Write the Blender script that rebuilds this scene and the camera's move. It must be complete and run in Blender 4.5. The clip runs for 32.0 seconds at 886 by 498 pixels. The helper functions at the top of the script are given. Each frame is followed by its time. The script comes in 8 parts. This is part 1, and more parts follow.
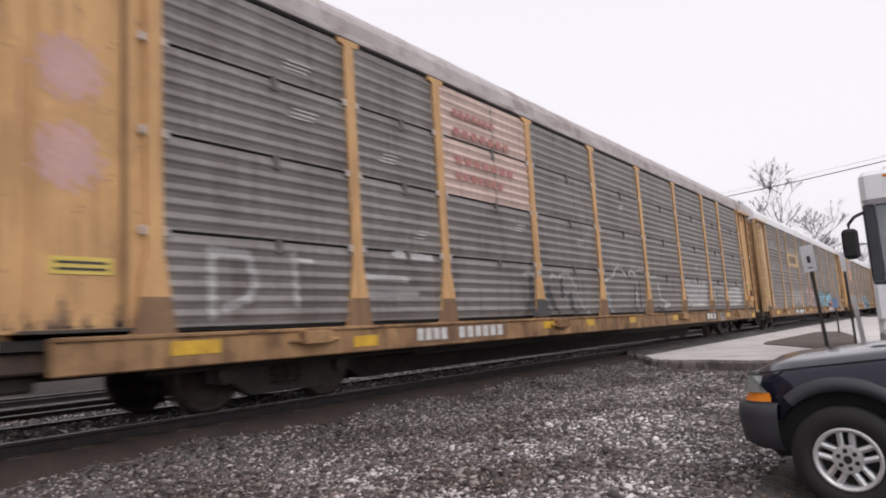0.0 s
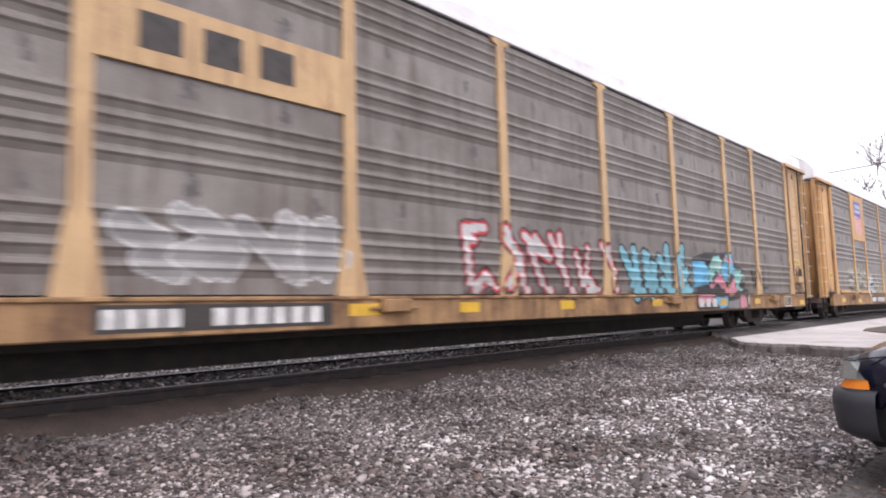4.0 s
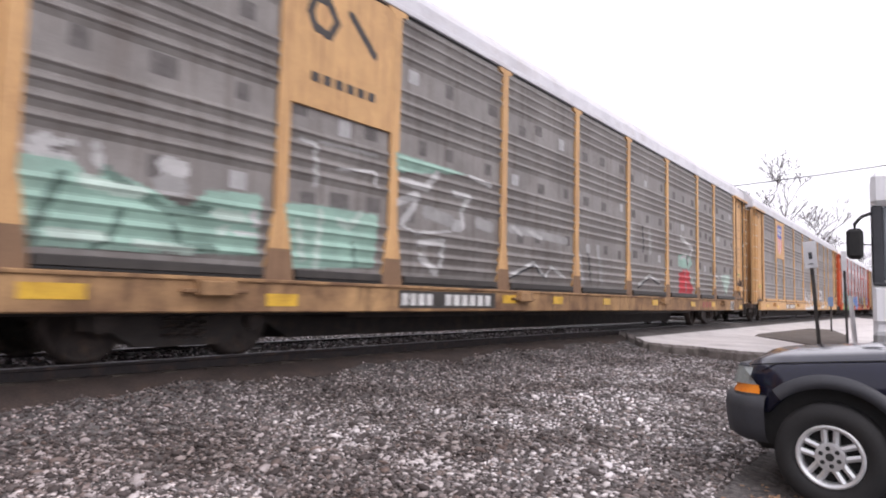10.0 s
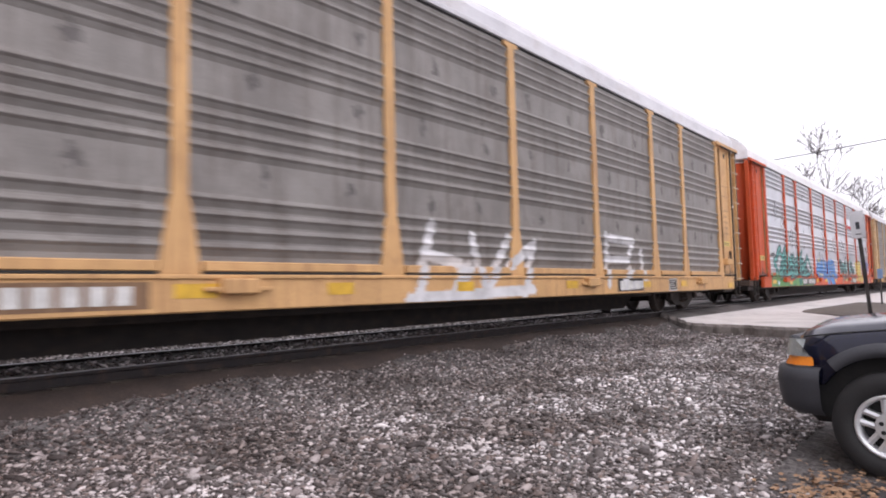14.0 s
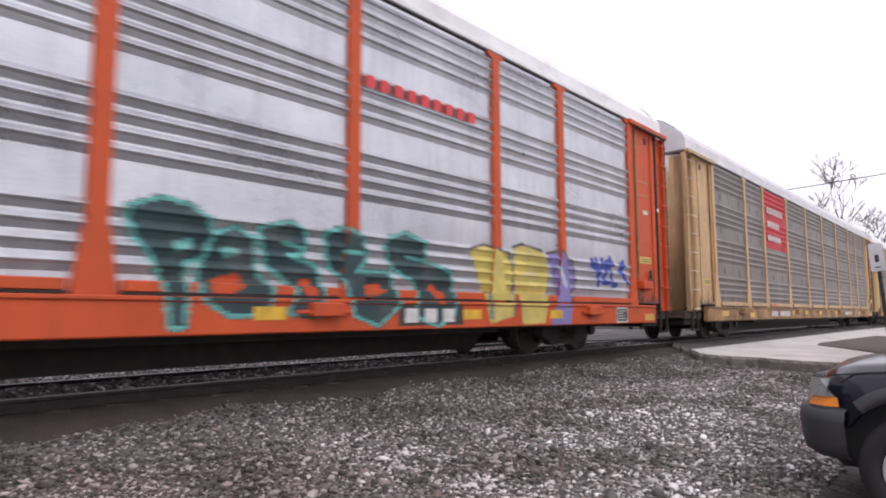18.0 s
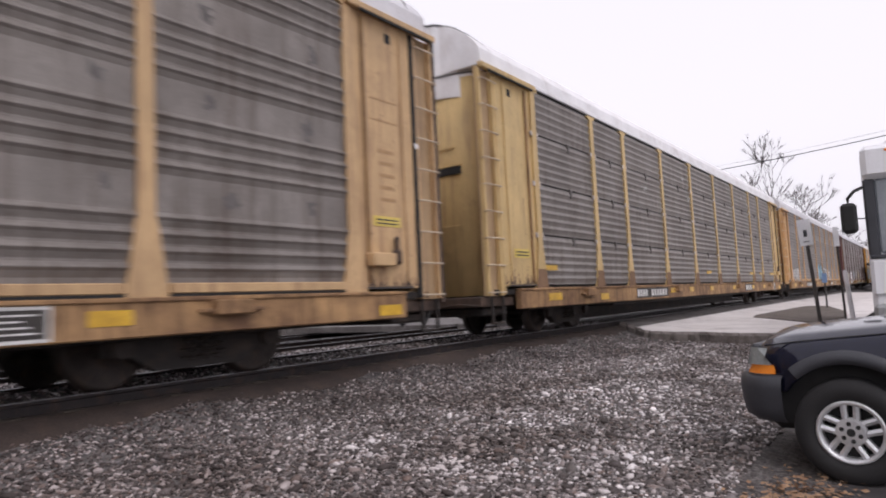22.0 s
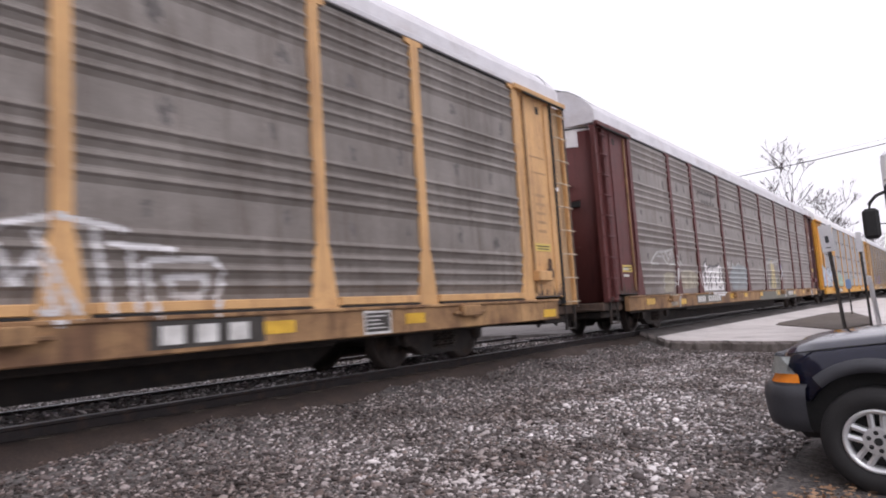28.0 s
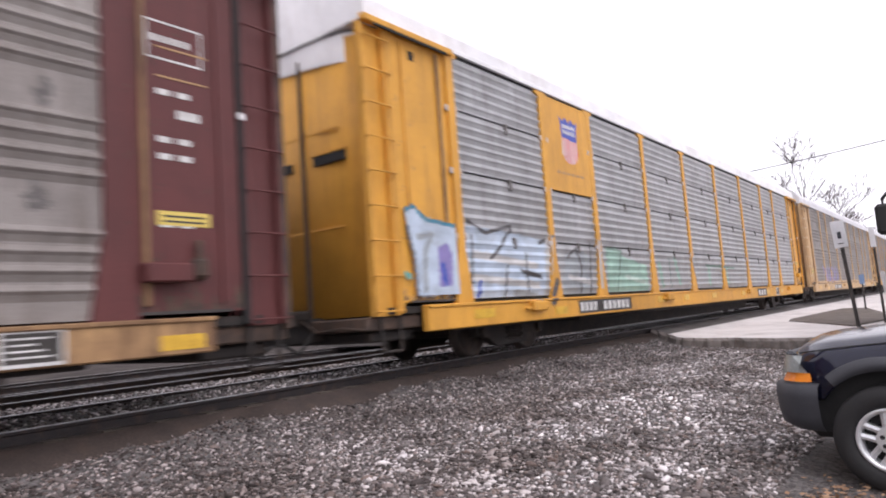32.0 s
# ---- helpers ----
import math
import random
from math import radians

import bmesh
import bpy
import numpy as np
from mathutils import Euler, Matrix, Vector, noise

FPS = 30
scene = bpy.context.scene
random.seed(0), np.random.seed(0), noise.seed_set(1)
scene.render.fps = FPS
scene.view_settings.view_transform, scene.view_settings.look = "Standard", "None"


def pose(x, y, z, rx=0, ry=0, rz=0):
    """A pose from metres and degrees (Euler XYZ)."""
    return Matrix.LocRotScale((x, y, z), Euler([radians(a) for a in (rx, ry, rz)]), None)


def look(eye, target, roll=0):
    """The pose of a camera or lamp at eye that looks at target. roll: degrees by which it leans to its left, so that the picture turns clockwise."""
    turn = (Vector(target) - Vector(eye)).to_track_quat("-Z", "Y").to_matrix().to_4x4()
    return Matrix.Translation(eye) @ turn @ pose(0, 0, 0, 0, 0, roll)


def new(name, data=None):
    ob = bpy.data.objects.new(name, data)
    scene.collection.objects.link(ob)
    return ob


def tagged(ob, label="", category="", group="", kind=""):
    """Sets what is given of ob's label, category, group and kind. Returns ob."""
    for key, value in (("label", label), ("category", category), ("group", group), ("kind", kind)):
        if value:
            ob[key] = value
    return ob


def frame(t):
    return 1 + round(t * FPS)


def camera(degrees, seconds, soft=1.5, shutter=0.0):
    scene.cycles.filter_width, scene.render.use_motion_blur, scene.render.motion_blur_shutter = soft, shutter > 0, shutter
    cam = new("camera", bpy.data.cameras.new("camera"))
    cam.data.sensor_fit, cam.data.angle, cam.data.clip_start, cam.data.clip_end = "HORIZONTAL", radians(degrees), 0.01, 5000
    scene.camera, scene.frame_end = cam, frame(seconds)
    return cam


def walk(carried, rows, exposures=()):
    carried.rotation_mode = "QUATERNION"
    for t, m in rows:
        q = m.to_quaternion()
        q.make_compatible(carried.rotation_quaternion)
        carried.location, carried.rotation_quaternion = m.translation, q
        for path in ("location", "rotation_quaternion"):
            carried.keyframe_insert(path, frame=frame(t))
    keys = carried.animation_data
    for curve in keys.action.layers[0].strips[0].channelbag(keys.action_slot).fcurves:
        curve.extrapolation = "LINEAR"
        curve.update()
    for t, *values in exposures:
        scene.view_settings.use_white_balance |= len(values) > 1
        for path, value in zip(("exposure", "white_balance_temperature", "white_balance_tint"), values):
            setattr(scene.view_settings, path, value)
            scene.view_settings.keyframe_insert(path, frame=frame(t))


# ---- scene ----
cam = camera(67.9, 32.0, soft=1.9, shutter=0.35)
PATH = [
    (0, (-0.030, -0.091, 1.466), (7.913, 5.850, 2.736), -3.65),
    (0.5, (-0.000, -0.093, 1.462), (7.675, 6.205, 2.657), -3.65),
    (1, (0.002, -0.091, 1.448), (7.479, 6.455, 2.560), -3.21),
    (1.5, (-0.022, -0.101, 1.449), (7.325, 6.609, 2.449), -2.76),
    (2, (-0.017, -0.103, 1.439), (7.210, 6.745, 2.378), -1.77),
    (2.5, (-0.031, -0.114, 1.450), (7.089, 6.836, 2.460), -1.51),
    (3, (-0.022, -0.108, 1.449), (7.028, 6.896, 2.560), -1.55),
    (3.5, (-0.015, -0.084, 1.446), (7.132, 6.833, 2.486), -1.94),
    (5.5, (-0.023, -0.089, 1.432), (7.260, 6.747, 1.908), 0.14),
    (6, (-0.014, -0.102, 1.425), (7.313, 6.689, 1.871), 0.28),
    (6.5, (0.009, -0.098, 1.423), (7.376, 6.652, 1.831), -0.26),
    (7, (0.000, -0.084, 1.429), (7.448, 6.580, 1.777), -0.69),
    (7.5, (0.007, -0.077, 1.428), (7.553, 6.477, 1.758), -0.28),
    (8, (0.036, -0.066, 1.424), (7.662, 6.394, 1.756), -0.06),
    (8.5, (0.069, -0.056, 1.425), (7.930, 6.116, 1.750), 0.16),
    (9, (0.066, -0.061, 1.436), (8.232, 5.699, 1.810), 0.56),
    (9.5, (0.042, -0.046, 1.458), (8.209, 5.698, 2.020), 0.83),
    (10, (0.035, -0.050, 1.462), (8.007, 5.940, 2.212), 1.24),
    (10.5, (0.016, -0.052, 1.463), (7.915, 6.025, 2.293), 0.81),
    (11, (0.033, -0.060, 1.465), (7.971, 5.966, 2.288), 0.10),
    (11.5, (0.047, -0.057, 1.453), (7.986, 5.970, 2.253), -1.19),
    (12, (0.022, -0.042, 1.438), (7.865, 6.103, 2.293), -1.92),
    (12.5, (0.038, -0.034, 1.428), (7.780, 6.233, 2.318), -2.04),
    (13, (0.029, -0.042, 1.419), (7.720, 6.289, 2.299), -2.43),
    (13.5, (0.032, -0.016, 1.410), (7.704, 6.354, 2.170), -2.19),
    (15.5, (0.018, -0.002, 1.410), (7.803, 6.255, 1.919), 1.57),
    (16, (-0.024, 0.026, 1.425), (7.895, 6.116, 1.868), 1.77),
    (16.5, (-0.146, 0.057, 1.461), (7.861, 6.034, 1.855), 1.50),
    (17, (-0.206, 0.066, 1.492), (7.875, 5.922, 2.123), 1.48),
    (17.5, (-0.003, 0.092, 1.464), (8.056, 5.957, 2.276), 0.89),
    (18, (0.175, 0.088, 1.447), (7.722, 6.572, 2.448), -0.29),
    (18.5, (0.108, 0.071, 1.454), (7.699, 6.480, 2.594), -1.76),
    (19, (0.004, 0.085, 1.471), (7.949, 6.040, 2.659), -2.45),
    (19.5, (0.049, 0.064, 1.468), (8.069, 5.920, 2.646), -3.16),
    (20, (0.053, 0.078, 1.466), (8.150, 5.838, 2.582), -3.66),
    (20.5, (0.036, 0.077, 1.461), (8.181, 5.794, 2.451), -3.62),
    (21, (0.032, 0.066, 1.466), (8.198, 5.771, 2.350), -4.07),
    (21.5, (0.019, 0.066, 1.463), (8.185, 5.777, 2.307), -3.59),
    (22, (0.003, 0.072, 1.460), (8.059, 5.943, 2.259), -2.79),
    (22.5, (0.090, 0.067, 1.455), (8.028, 6.099, 2.225), -1.49),
    (23, (0.031, 0.109, 1.456), (8.138, 5.919, 2.186), -1.10),
    (23.5, (-0.163, 0.155, 1.494), (8.083, 5.761, 2.249), -2.10),
    (24, (-0.197, 0.147, 1.504), (8.052, 5.734, 2.366), -2.53),
    (24.5, (0.009, 0.083, 1.496), (7.918, 6.109, 2.557), -2.85),
    (25, (0.093, 0.007, 1.490), (7.949, 6.091, 2.616), -3.29),
    (25.5, (0.001, 0.020, 1.481), (8.138, 5.729, 2.574), -4.50),
    (27.5, (-0.012, 0.049, 1.472), (8.036, 5.899, 2.475), -3.98),
    (28, (-0.029, 0.055, 1.469), (7.862, 6.116, 2.468), -3.69),
    (28.5, (-0.031, 0.035, 1.462), (7.786, 6.200, 2.404), -3.48),
    (29, (-0.034, 0.041, 1.467), (7.765, 6.241, 2.326), -3.33),
    (29.5, (-0.039, 0.037, 1.474), (7.731, 6.279, 2.284), -3.60),
    (30, (-0.045, 0.040, 1.472), (7.695, 6.319, 2.286), -3.99),
    (30.5, (-0.033, 0.038, 1.478), (7.692, 6.334, 2.306), -4.02),
    (31, (-0.034, 0.026, 1.484), (7.701, 6.304, 2.352), -4.28),
    (31.5, (-0.025, 0.041, 1.481), (7.744, 6.269, 2.400), -4.39),
    (32, (-0.024, 0.044, 1.493), (7.778, 6.223, 2.472), -4.12),
]
EXPOSURES = [(0, -0.44, 6450, 14), (1, -0.43, 6450, 15), (2, -0.08, 6350, 17), (3, 0.17, 6300, 17), (6, 0.27, 6300, 17), (7, 0.37, 6300, 17), (8, 0.28, 6300, 17), (9, 0.2, 6300, 17), (11, -0.1, 6300, 17), (13, -0.05, 6300, 17), (16, 0.05, 6300, 17), (18, -0.18, 6300, 17), (20, -0.28, 6550, 17), (22, -0.4, 6350, 17), (24, 0.0, 6300, 17), (28, -0.21, 6300, 17), (29, 0.0, 6300, 17), (30, 0.05, 6300, 17), (32, 0.1, 6300, 17)]
walk(cam, [(t, look(eye, target, roll)) for t, eye, target, roll in PATH], EXPOSURES)

# ---- light ----
world = bpy.data.worlds.new("overcast")
scene.world = world
world.use_nodes = True
wt = world.node_tree
wt.nodes.clear()
sky = wt.nodes.new("ShaderNodeTexSky")
sky.sky_type = "NISHITA"
sky.sun_disc = False
sky.sun_elevation, sky.sun_rotation = radians(48), radians(200)
sky.air_density, sky.dust_density, sky.ozone_density = 1.0, 6.0, 1.0
grey = wt.nodes.new("ShaderNodeHueSaturation")
grey.inputs["Saturation"].default_value = 0.12
cloud = wt.nodes.new("ShaderNodeMixRGB")
cloud.inputs[0].default_value = 0.6
cloud.inputs[2].default_value = (15.9, 15.6, 16.1, 1)
back = wt.nodes.new("ShaderNodeBackground")
back.inputs["Strength"].default_value = 0.12
wout = wt.nodes.new("ShaderNodeOutputWorld")
wt.links.new(sky.outputs[0], grey.inputs["Color"])
wt.links.new(grey.outputs[0], cloud.inputs[1])
wt.links.new(cloud.outputs[0], back.inputs["Color"])
wt.links.new(back.outputs[0], wout.inputs[0])
sun = new("sun", bpy.data.lights.new("sun", "SUN"))
sun.data.energy, sun.data.angle, sun.data.color = 0.5, radians(25), (1, 0.97, 0.93)
sun.matrix_world = look((0, 0, 40), (14, 30, 0))
scene.view_settings.exposure = 0.0

# ---- materials ----


def node_mat(name, c1, c2, scale=4.0, rough=0.6, metal=0.0, bump=0.15, fine=60.0, c3=None, stain=0.0, streak=False, spec=0.5):
    """Two-scale procedural paint or stone: c1 and c2 mix on a broad noise, grain on a fine one, c3 lies on as stains."""
    m = bpy.data.materials.new(name)
    m.use_nodes = True
    nt = m.node_tree
    b = nt.nodes["Principled BSDF"]
    b.inputs["Metallic"].default_value = metal
    b.inputs["Specular IOR Level"].default_value = spec
    tc = nt.nodes.new("ShaderNodeTexCoord")
    info = nt.nodes.new("ShaderNodeObjectInfo")
    shift = nt.nodes.new("ShaderNodeVectorMath")
    shift.operation = "MULTIPLY_ADD"
    shift.inputs[1].default_value = (1, 1, 1)
    sc = nt.nodes.new("ShaderNodeVectorMath")
    sc.operation = "SCALE"
    sc.inputs[0].default_value = (37.0, 11.0, 23.0)
    nt.links.new(info.outputs["Random"], sc.inputs["Scale"])
    nt.links.new(tc.outputs["Object"], shift.inputs[0])
    nt.links.new(sc.outputs[0], shift.inputs[2])
    n1 = nt.nodes.new("ShaderNodeTexNoise")
    n1.inputs["Scale"].default_value = scale
    n1.inputs["Detail"].default_value = 6
    n1.inputs["Roughness"].default_value = 0.6
    nt.links.new(shift.outputs[0], n1.inputs["Vector"])
    n2 = nt.nodes.new("ShaderNodeTexNoise")
    n2.inputs["Scale"].default_value = fine
    n2.inputs["Detail"].default_value = 3
    nt.links.new(shift.outputs[0], n2.inputs["Vector"])
    r1 = nt.nodes.new("ShaderNodeValToRGB")
    r1.color_ramp.elements[0].position, r1.color_ramp.elements[1].position = 0.35, 0.68
    r1.color_ramp.elements[0].color, r1.color_ramp.elements[1].color = (*c1, 1), (*c2, 1)
    nt.links.new(n1.outputs[0], r1.inputs[0])
    last = r1.outputs[0]
    if stain:
        n3 = nt.nodes.new("ShaderNodeTexNoise")
        n3.inputs["Scale"].default_value = 1.0 if streak else scale * 0.8
        n3.inputs["Detail"].default_value = 7
        n3.inputs["Roughness"].default_value = 0.65
        mp = nt.nodes.new("ShaderNodeMapping")
        mp.inputs["Scale"].default_value = (9.0, 9.0, 0.7) if streak else (1.3, 1.3, 1.3)
        mp.inputs["Location"].default_value = (5.2, 1.7, 3.1)
        nt.links.new(shift.outputs[0], mp.inputs["Vector"])
        nt.links.new(mp.outputs[0], n3.inputs["Vector"])
        r3 = nt.nodes.new("ShaderNodeValToRGB")
        r3.color_ramp.elements[0].position, r3.color_ramp.elements[1].position = 0.50, 0.72
        r3.color_ramp.elements[1].color = (stain, stain, stain, 1)
        nt.links.new(n3.outputs[0], r3.inputs[0])
        mx = nt.nodes.new("ShaderNodeMixRGB")
        nt.links.new(r3.outputs[0], mx.inputs[0])
        nt.links.new(last, mx.inputs[1])
        mx.inputs[2].default_value = (*c3, 1)
        last = mx.outputs[0]
        if streak:
            n4 = nt.nodes.new("ShaderNodeTexNoise")
            n4.inputs["Scale"].default_value = 1.9
            n4.inputs["Detail"].default_value = 8
            n4.inputs["Roughness"].default_value = 0.7
            nt.links.new(mp.inputs["Vector"].links[0].from_socket, n4.inputs["Vector"])
            r4 = nt.nodes.new("ShaderNodeValToRGB")
            r4.color_ramp.elements[0].position, r4.color_ramp.elements[1].position = 0.54, 0.70
            r4.color_ramp.elements[1].color = (stain * 0.75, stain * 0.75, stain * 0.75, 1)
            nt.links.new(n4.outputs[0], r4.inputs[0])
            m4 = nt.nodes.new("ShaderNodeMixRGB")
            nt.links.new(r4.outputs[0], m4.inputs[0])
            nt.links.new(last, m4.inputs[1])
            m4.inputs[2].default_value = (*[(u + v) / 2 for u, v in zip(c3, c1)], 1)
            last = m4.outputs[0]
    g = nt.nodes.new("ShaderNodeMixRGB")
    g.blend_type = "OVERLAY"
    g.inputs[0].default_value = 0.35
    nt.links.new(last, g.inputs[1])
    nt.links.new(n2.outputs[0], g.inputs[2])
    nt.links.new(g.outputs[0], b.inputs["Base Color"])
    rr = nt.nodes.new("ShaderNodeMapRange")
    rr.inputs["To Min"].default_value, rr.inputs["To Max"].default_value = max(0.03, rough - 0.12), min(1, rough + 0.12)
    nt.links.new(n1.outputs[0], rr.inputs["Value"])
    nt.links.new(rr.outputs[0], b.inputs["Roughness"])
    if bump:
        bp = nt.nodes.new("ShaderNodeBump")
        bp.inputs["Strength"].default_value = bump
        bp.inputs["Distance"].default_value = 0.01
        nt.links.new(n2.outputs[0], bp.inputs["Height"])
        nt.links.new(bp.outputs[0], b.inputs["Normal"])
    return m


def tone(c, k):
    return tuple(min(1.0, v * k) for v in c)


def paint(name, c, stain=(0.16, 0.08, 0.04), amount=0.5, rough=0.55):
    return node_mat(name, tone(c, 0.86), tone(c, 1.08), 1.3, rough, 0, 0.05, 90, stain, amount, True, 0.35)


M = {
    "yellow": paint("faded_yellow_paint", (0.62, 0.37, 0.165), (0.24, 0.115, 0.06), 0.68),
    "tan": paint("tan_yellow_paint", (0.56, 0.375, 0.20), (0.22, 0.12, 0.07), 0.72),
    "pale": paint("pale_yellow_paint", (0.60, 0.43, 0.20), (0.24, 0.14, 0.08), 0.6),
    "gold": paint("golden_yellow_paint", (0.66, 0.33, 0.05), (0.25, 0.12, 0.04), 0.4),
    "orange": paint("orange_red_paint", (0.55, 0.085, 0.022), (0.22, 0.05, 0.03), 0.45),
    "maroon": paint("maroon_paint", (0.115, 0.035, 0.033), (0.05, 0.02, 0.018), 0.5),
    "brown": paint("brown_paint", (0.20, 0.10, 0.06), (0.07, 0.04, 0.03), 0.5),
    "white": paint("chalky_white_paint", (0.84, 0.83, 0.84), (0.45, 0.38, 0.33), 0.4, 0.5),
    "steel": node_mat("weathered_galvanised_steel", (0.185, 0.170, 0.158), (0.285, 0.265, 0.248), 1.1, 0.46, 0.3, 0.06, 60, (0.11, 0.08, 0.065), 0.7, True),
    "steel_warm": node_mat("brown_weathered_steel", (0.165, 0.145, 0.130), (0.265, 0.240, 0.220), 1.1, 0.48, 0.25, 0.06, 60, (0.09, 0.062, 0.048), 0.75, True),
    "steel_bright": node_mat("bright_galvanised_steel", (0.45, 0.46, 0.49), (0.64, 0.65, 0.68), 0.9, 0.30, 0.8, 0.05, 60, (0.22, 0.20, 0.20), 0.35, True),
    "steel_pale": node_mat("pale_galvanised_steel", (0.30, 0.30, 0.30), (0.42, 0.42, 0.43), 1.6, 0.5, 0.3, 0.06, 60, (0.16, 0.14, 0.13), 0.5, True),
    "steel_dusty": node_mat("dusty_brown_grey_steel", (0.195, 0.172, 0.158), (0.315, 0.285, 0.265), 1.1, 0.46, 0.25, 0.06, 60, (0.12, 0.088, 0.07), 0.75, True),
    "clip": node_mat("pale_pinkish_clip", (0.40, 0.35, 0.33), (0.56, 0.50, 0.48), 9, 0.6, 0.1, 0.05),
    "ladder_back": paint("weathered_tan_ladder_sheet", (0.42, 0.29, 0.165), (0.20, 0.12, 0.08), 0.8),
    "grime": node_mat("brown_greasy_grime", (0.20, 0.12, 0.07), (0.34, 0.21, 0.115), 7, 0.75, 0, 0.1, 60, (0.08, 0.05, 0.035), 0.6),
    "smudge": node_mat("dark_rust_smudge", (0.10, 0.09, 0.085), (0.165, 0.15, 0.145), 9, 0.75, 0.05, 0.1),
    "patch_pale": node_mat("pale_paint_patch", (0.34, 0.33, 0.325), (0.44, 0.43, 0.43), 6, 0.65, 0, 0.05),
    "sill_dirty": node_mat("dirt_stained_yellow_sill", (0.16, 0.088, 0.05), (0.47, 0.285, 0.135), 1.5, 0.7, 0, 0.12, 60, (0.055, 0.032, 0.022), 0.8, True, 0.3),
    "foot_rust": paint("rust_brown_post_foot", (0.24, 0.145, 0.085), (0.10, 0.055, 0.035), 0.7, 0.75),
    "roof": node_mat("chalky_roof_metal", (0.54, 0.53, 0.555), (0.69, 0.68, 0.705), 1.2, 0.5, 0.0, 0.05, 50, (0.38, 0.31, 0.27), 0.35, False),
    "under": node_mat("grimy_underframe_steel", (0.016, 0.013, 0.012), (0.036, 0.030, 0.027), 5, 0.75, 0.1, 0.3, 70, (0.09, 0.055, 0.035), 0.5),
    # near-black rubber; also the colour given to shade in gaps and recesses
    "dark": node_mat("black_rubber_and_shade", (0.012, 0.012, 0.012), (0.025, 0.024, 0.024), 6, 0.8, 0, 0.1),
    "wheel": node_mat("worn_wheel_steel", (0.028, 0.022, 0.02), (0.06, 0.048, 0.042), 8, 0.6, 0.4, 0.15, 80, (0.14, 0.08, 0.05), 0.4),
    "rail_top": node_mat("worn_rail_steel", (0.26, 0.25, 0.26), (0.38, 0.37, 0.38), 6, 0.42, 0.8, 0.02),
    "rail": node_mat("dark_rail_steel", (0.014, 0.011, 0.012), (0.028, 0.022, 0.022), 6, 0.7, 0.2, 0.2, 60, (0.12, 0.06, 0.035), 0.4),
    "tie": node_mat("creosoted_wood", (0.045, 0.035, 0.028), (0.10, 0.082, 0.066), 7, 0.85, 0, 0.5, 50),
    "reflector": node_mat("yellow_reflector", (0.50, 0.29, 0.03), (0.74, 0.45, 0.04), 5, 0.35, 0, 0.03),
    "plate": node_mat("black_stencil_plate", (0.03, 0.026, 0.023), (0.055, 0.048, 0.042), 5, 0.6, 0, 0.05),
    "ink_white": node_mat("white_stencil_and_glint", (0.50, 0.49, 0.47), (0.72, 0.71, 0.69), 5, 0.6, 0, 0.05),
    "ink_dark": node_mat("dark_stencil_paint", (0.03, 0.026, 0.024), (0.07, 0.06, 0.055), 5, 0.6, 0, 0.05),
    "ink_red": node_mat("red_emblem_paint", (0.55, 0.03, 0.035), (0.68, 0.06, 0.06), 3, 0.5, 0, 0.05),
    "ink_blue": node_mat("blue_emblem_paint", (0.03, 0.05, 0.32), (0.06, 0.09, 0.42), 3, 0.5, 0, 0.05),
}

# ---- mesh helpers ----


def mesh_from(name, verts, faces, mats=None, ids=None, smooth=False):
    me = bpy.data.meshes.new(name)
    me.from_pydata([tuple(v) for v in verts], [], [tuple(q) for q in faces])
    for m in mats or ():
        me.materials.append(m)
    if ids is not None:
        me.polygons.foreach_set("material_index", np.asarray(ids, dtype=np.int32))
    if smooth:
        me.polygons.foreach_set("use_smooth", np.ones(len(me.polygons), dtype=bool))
    me.update()
    return me


def bm_mesh(name, bm, smooth=False):
    me = bpy.data.meshes.new(name)
    bmesh.ops.recalc_face_normals(bm, faces=bm.faces)
    bm.to_mesh(me)
    bm.free()
    if smooth:
        me.polygons.foreach_set("use_smooth", np.ones(len(me.polygons), dtype=bool))
    return me


MESHES = {}


def box_mesh(x0, x1, y0, y1, z0, z1, bevel=0.0):
    key = ("box", x0, x1, y0, y1, z0, z1, bevel)
    if key not in MESHES:
        bm = bmesh.new()
        bmesh.ops.create_cube(bm, size=1)
        for v in bm.verts:
            v.co = Vector(((x0 + x1) / 2 + v.co.x * (x1 - x0), (y0 + y1) / 2 + v.co.y * (y1 - y0), (z0 + z1) / 2 + v.co.z * (z1 - z0)))
        if bevel:
            bmesh.ops.bevel(bm, geom=bm.edges[:], offset=bevel, segments=1, affect="EDGES")
        MESHES[key] = bm_mesh("block", bm)
    return MESHES[key]


def cyl_mesh(r, depth, axis="y", seg=24, bevel=0.0, r2=None):
    key = ("cyl", r, depth, axis, seg, bevel, r2)
    if key not in MESHES:
        bm = bmesh.new()
        bmesh.ops.create_cone(bm, cap_ends=True, segments=seg, radius1=r, radius2=r if r2 is None else r2, depth=depth)
        if bevel:
            bmesh.ops.bevel(bm, geom=[e for e in bm.edges if len(e.link_faces) == 2 and any(len(q.verts) > 4 for q in e.link_faces)], offset=bevel, segments=2, affect="EDGES")
        if axis == "y":
            bmesh.ops.rotate(bm, verts=bm.verts, matrix=Matrix.Rotation(radians(90), 3, "X"))
        elif axis == "x":
            bmesh.ops.rotate(bm, verts=bm.verts, matrix=Matrix.Rotation(radians(90), 3, "Y"))
        MESHES[key] = bm_mesh("round", bm)
    return MESHES[key]


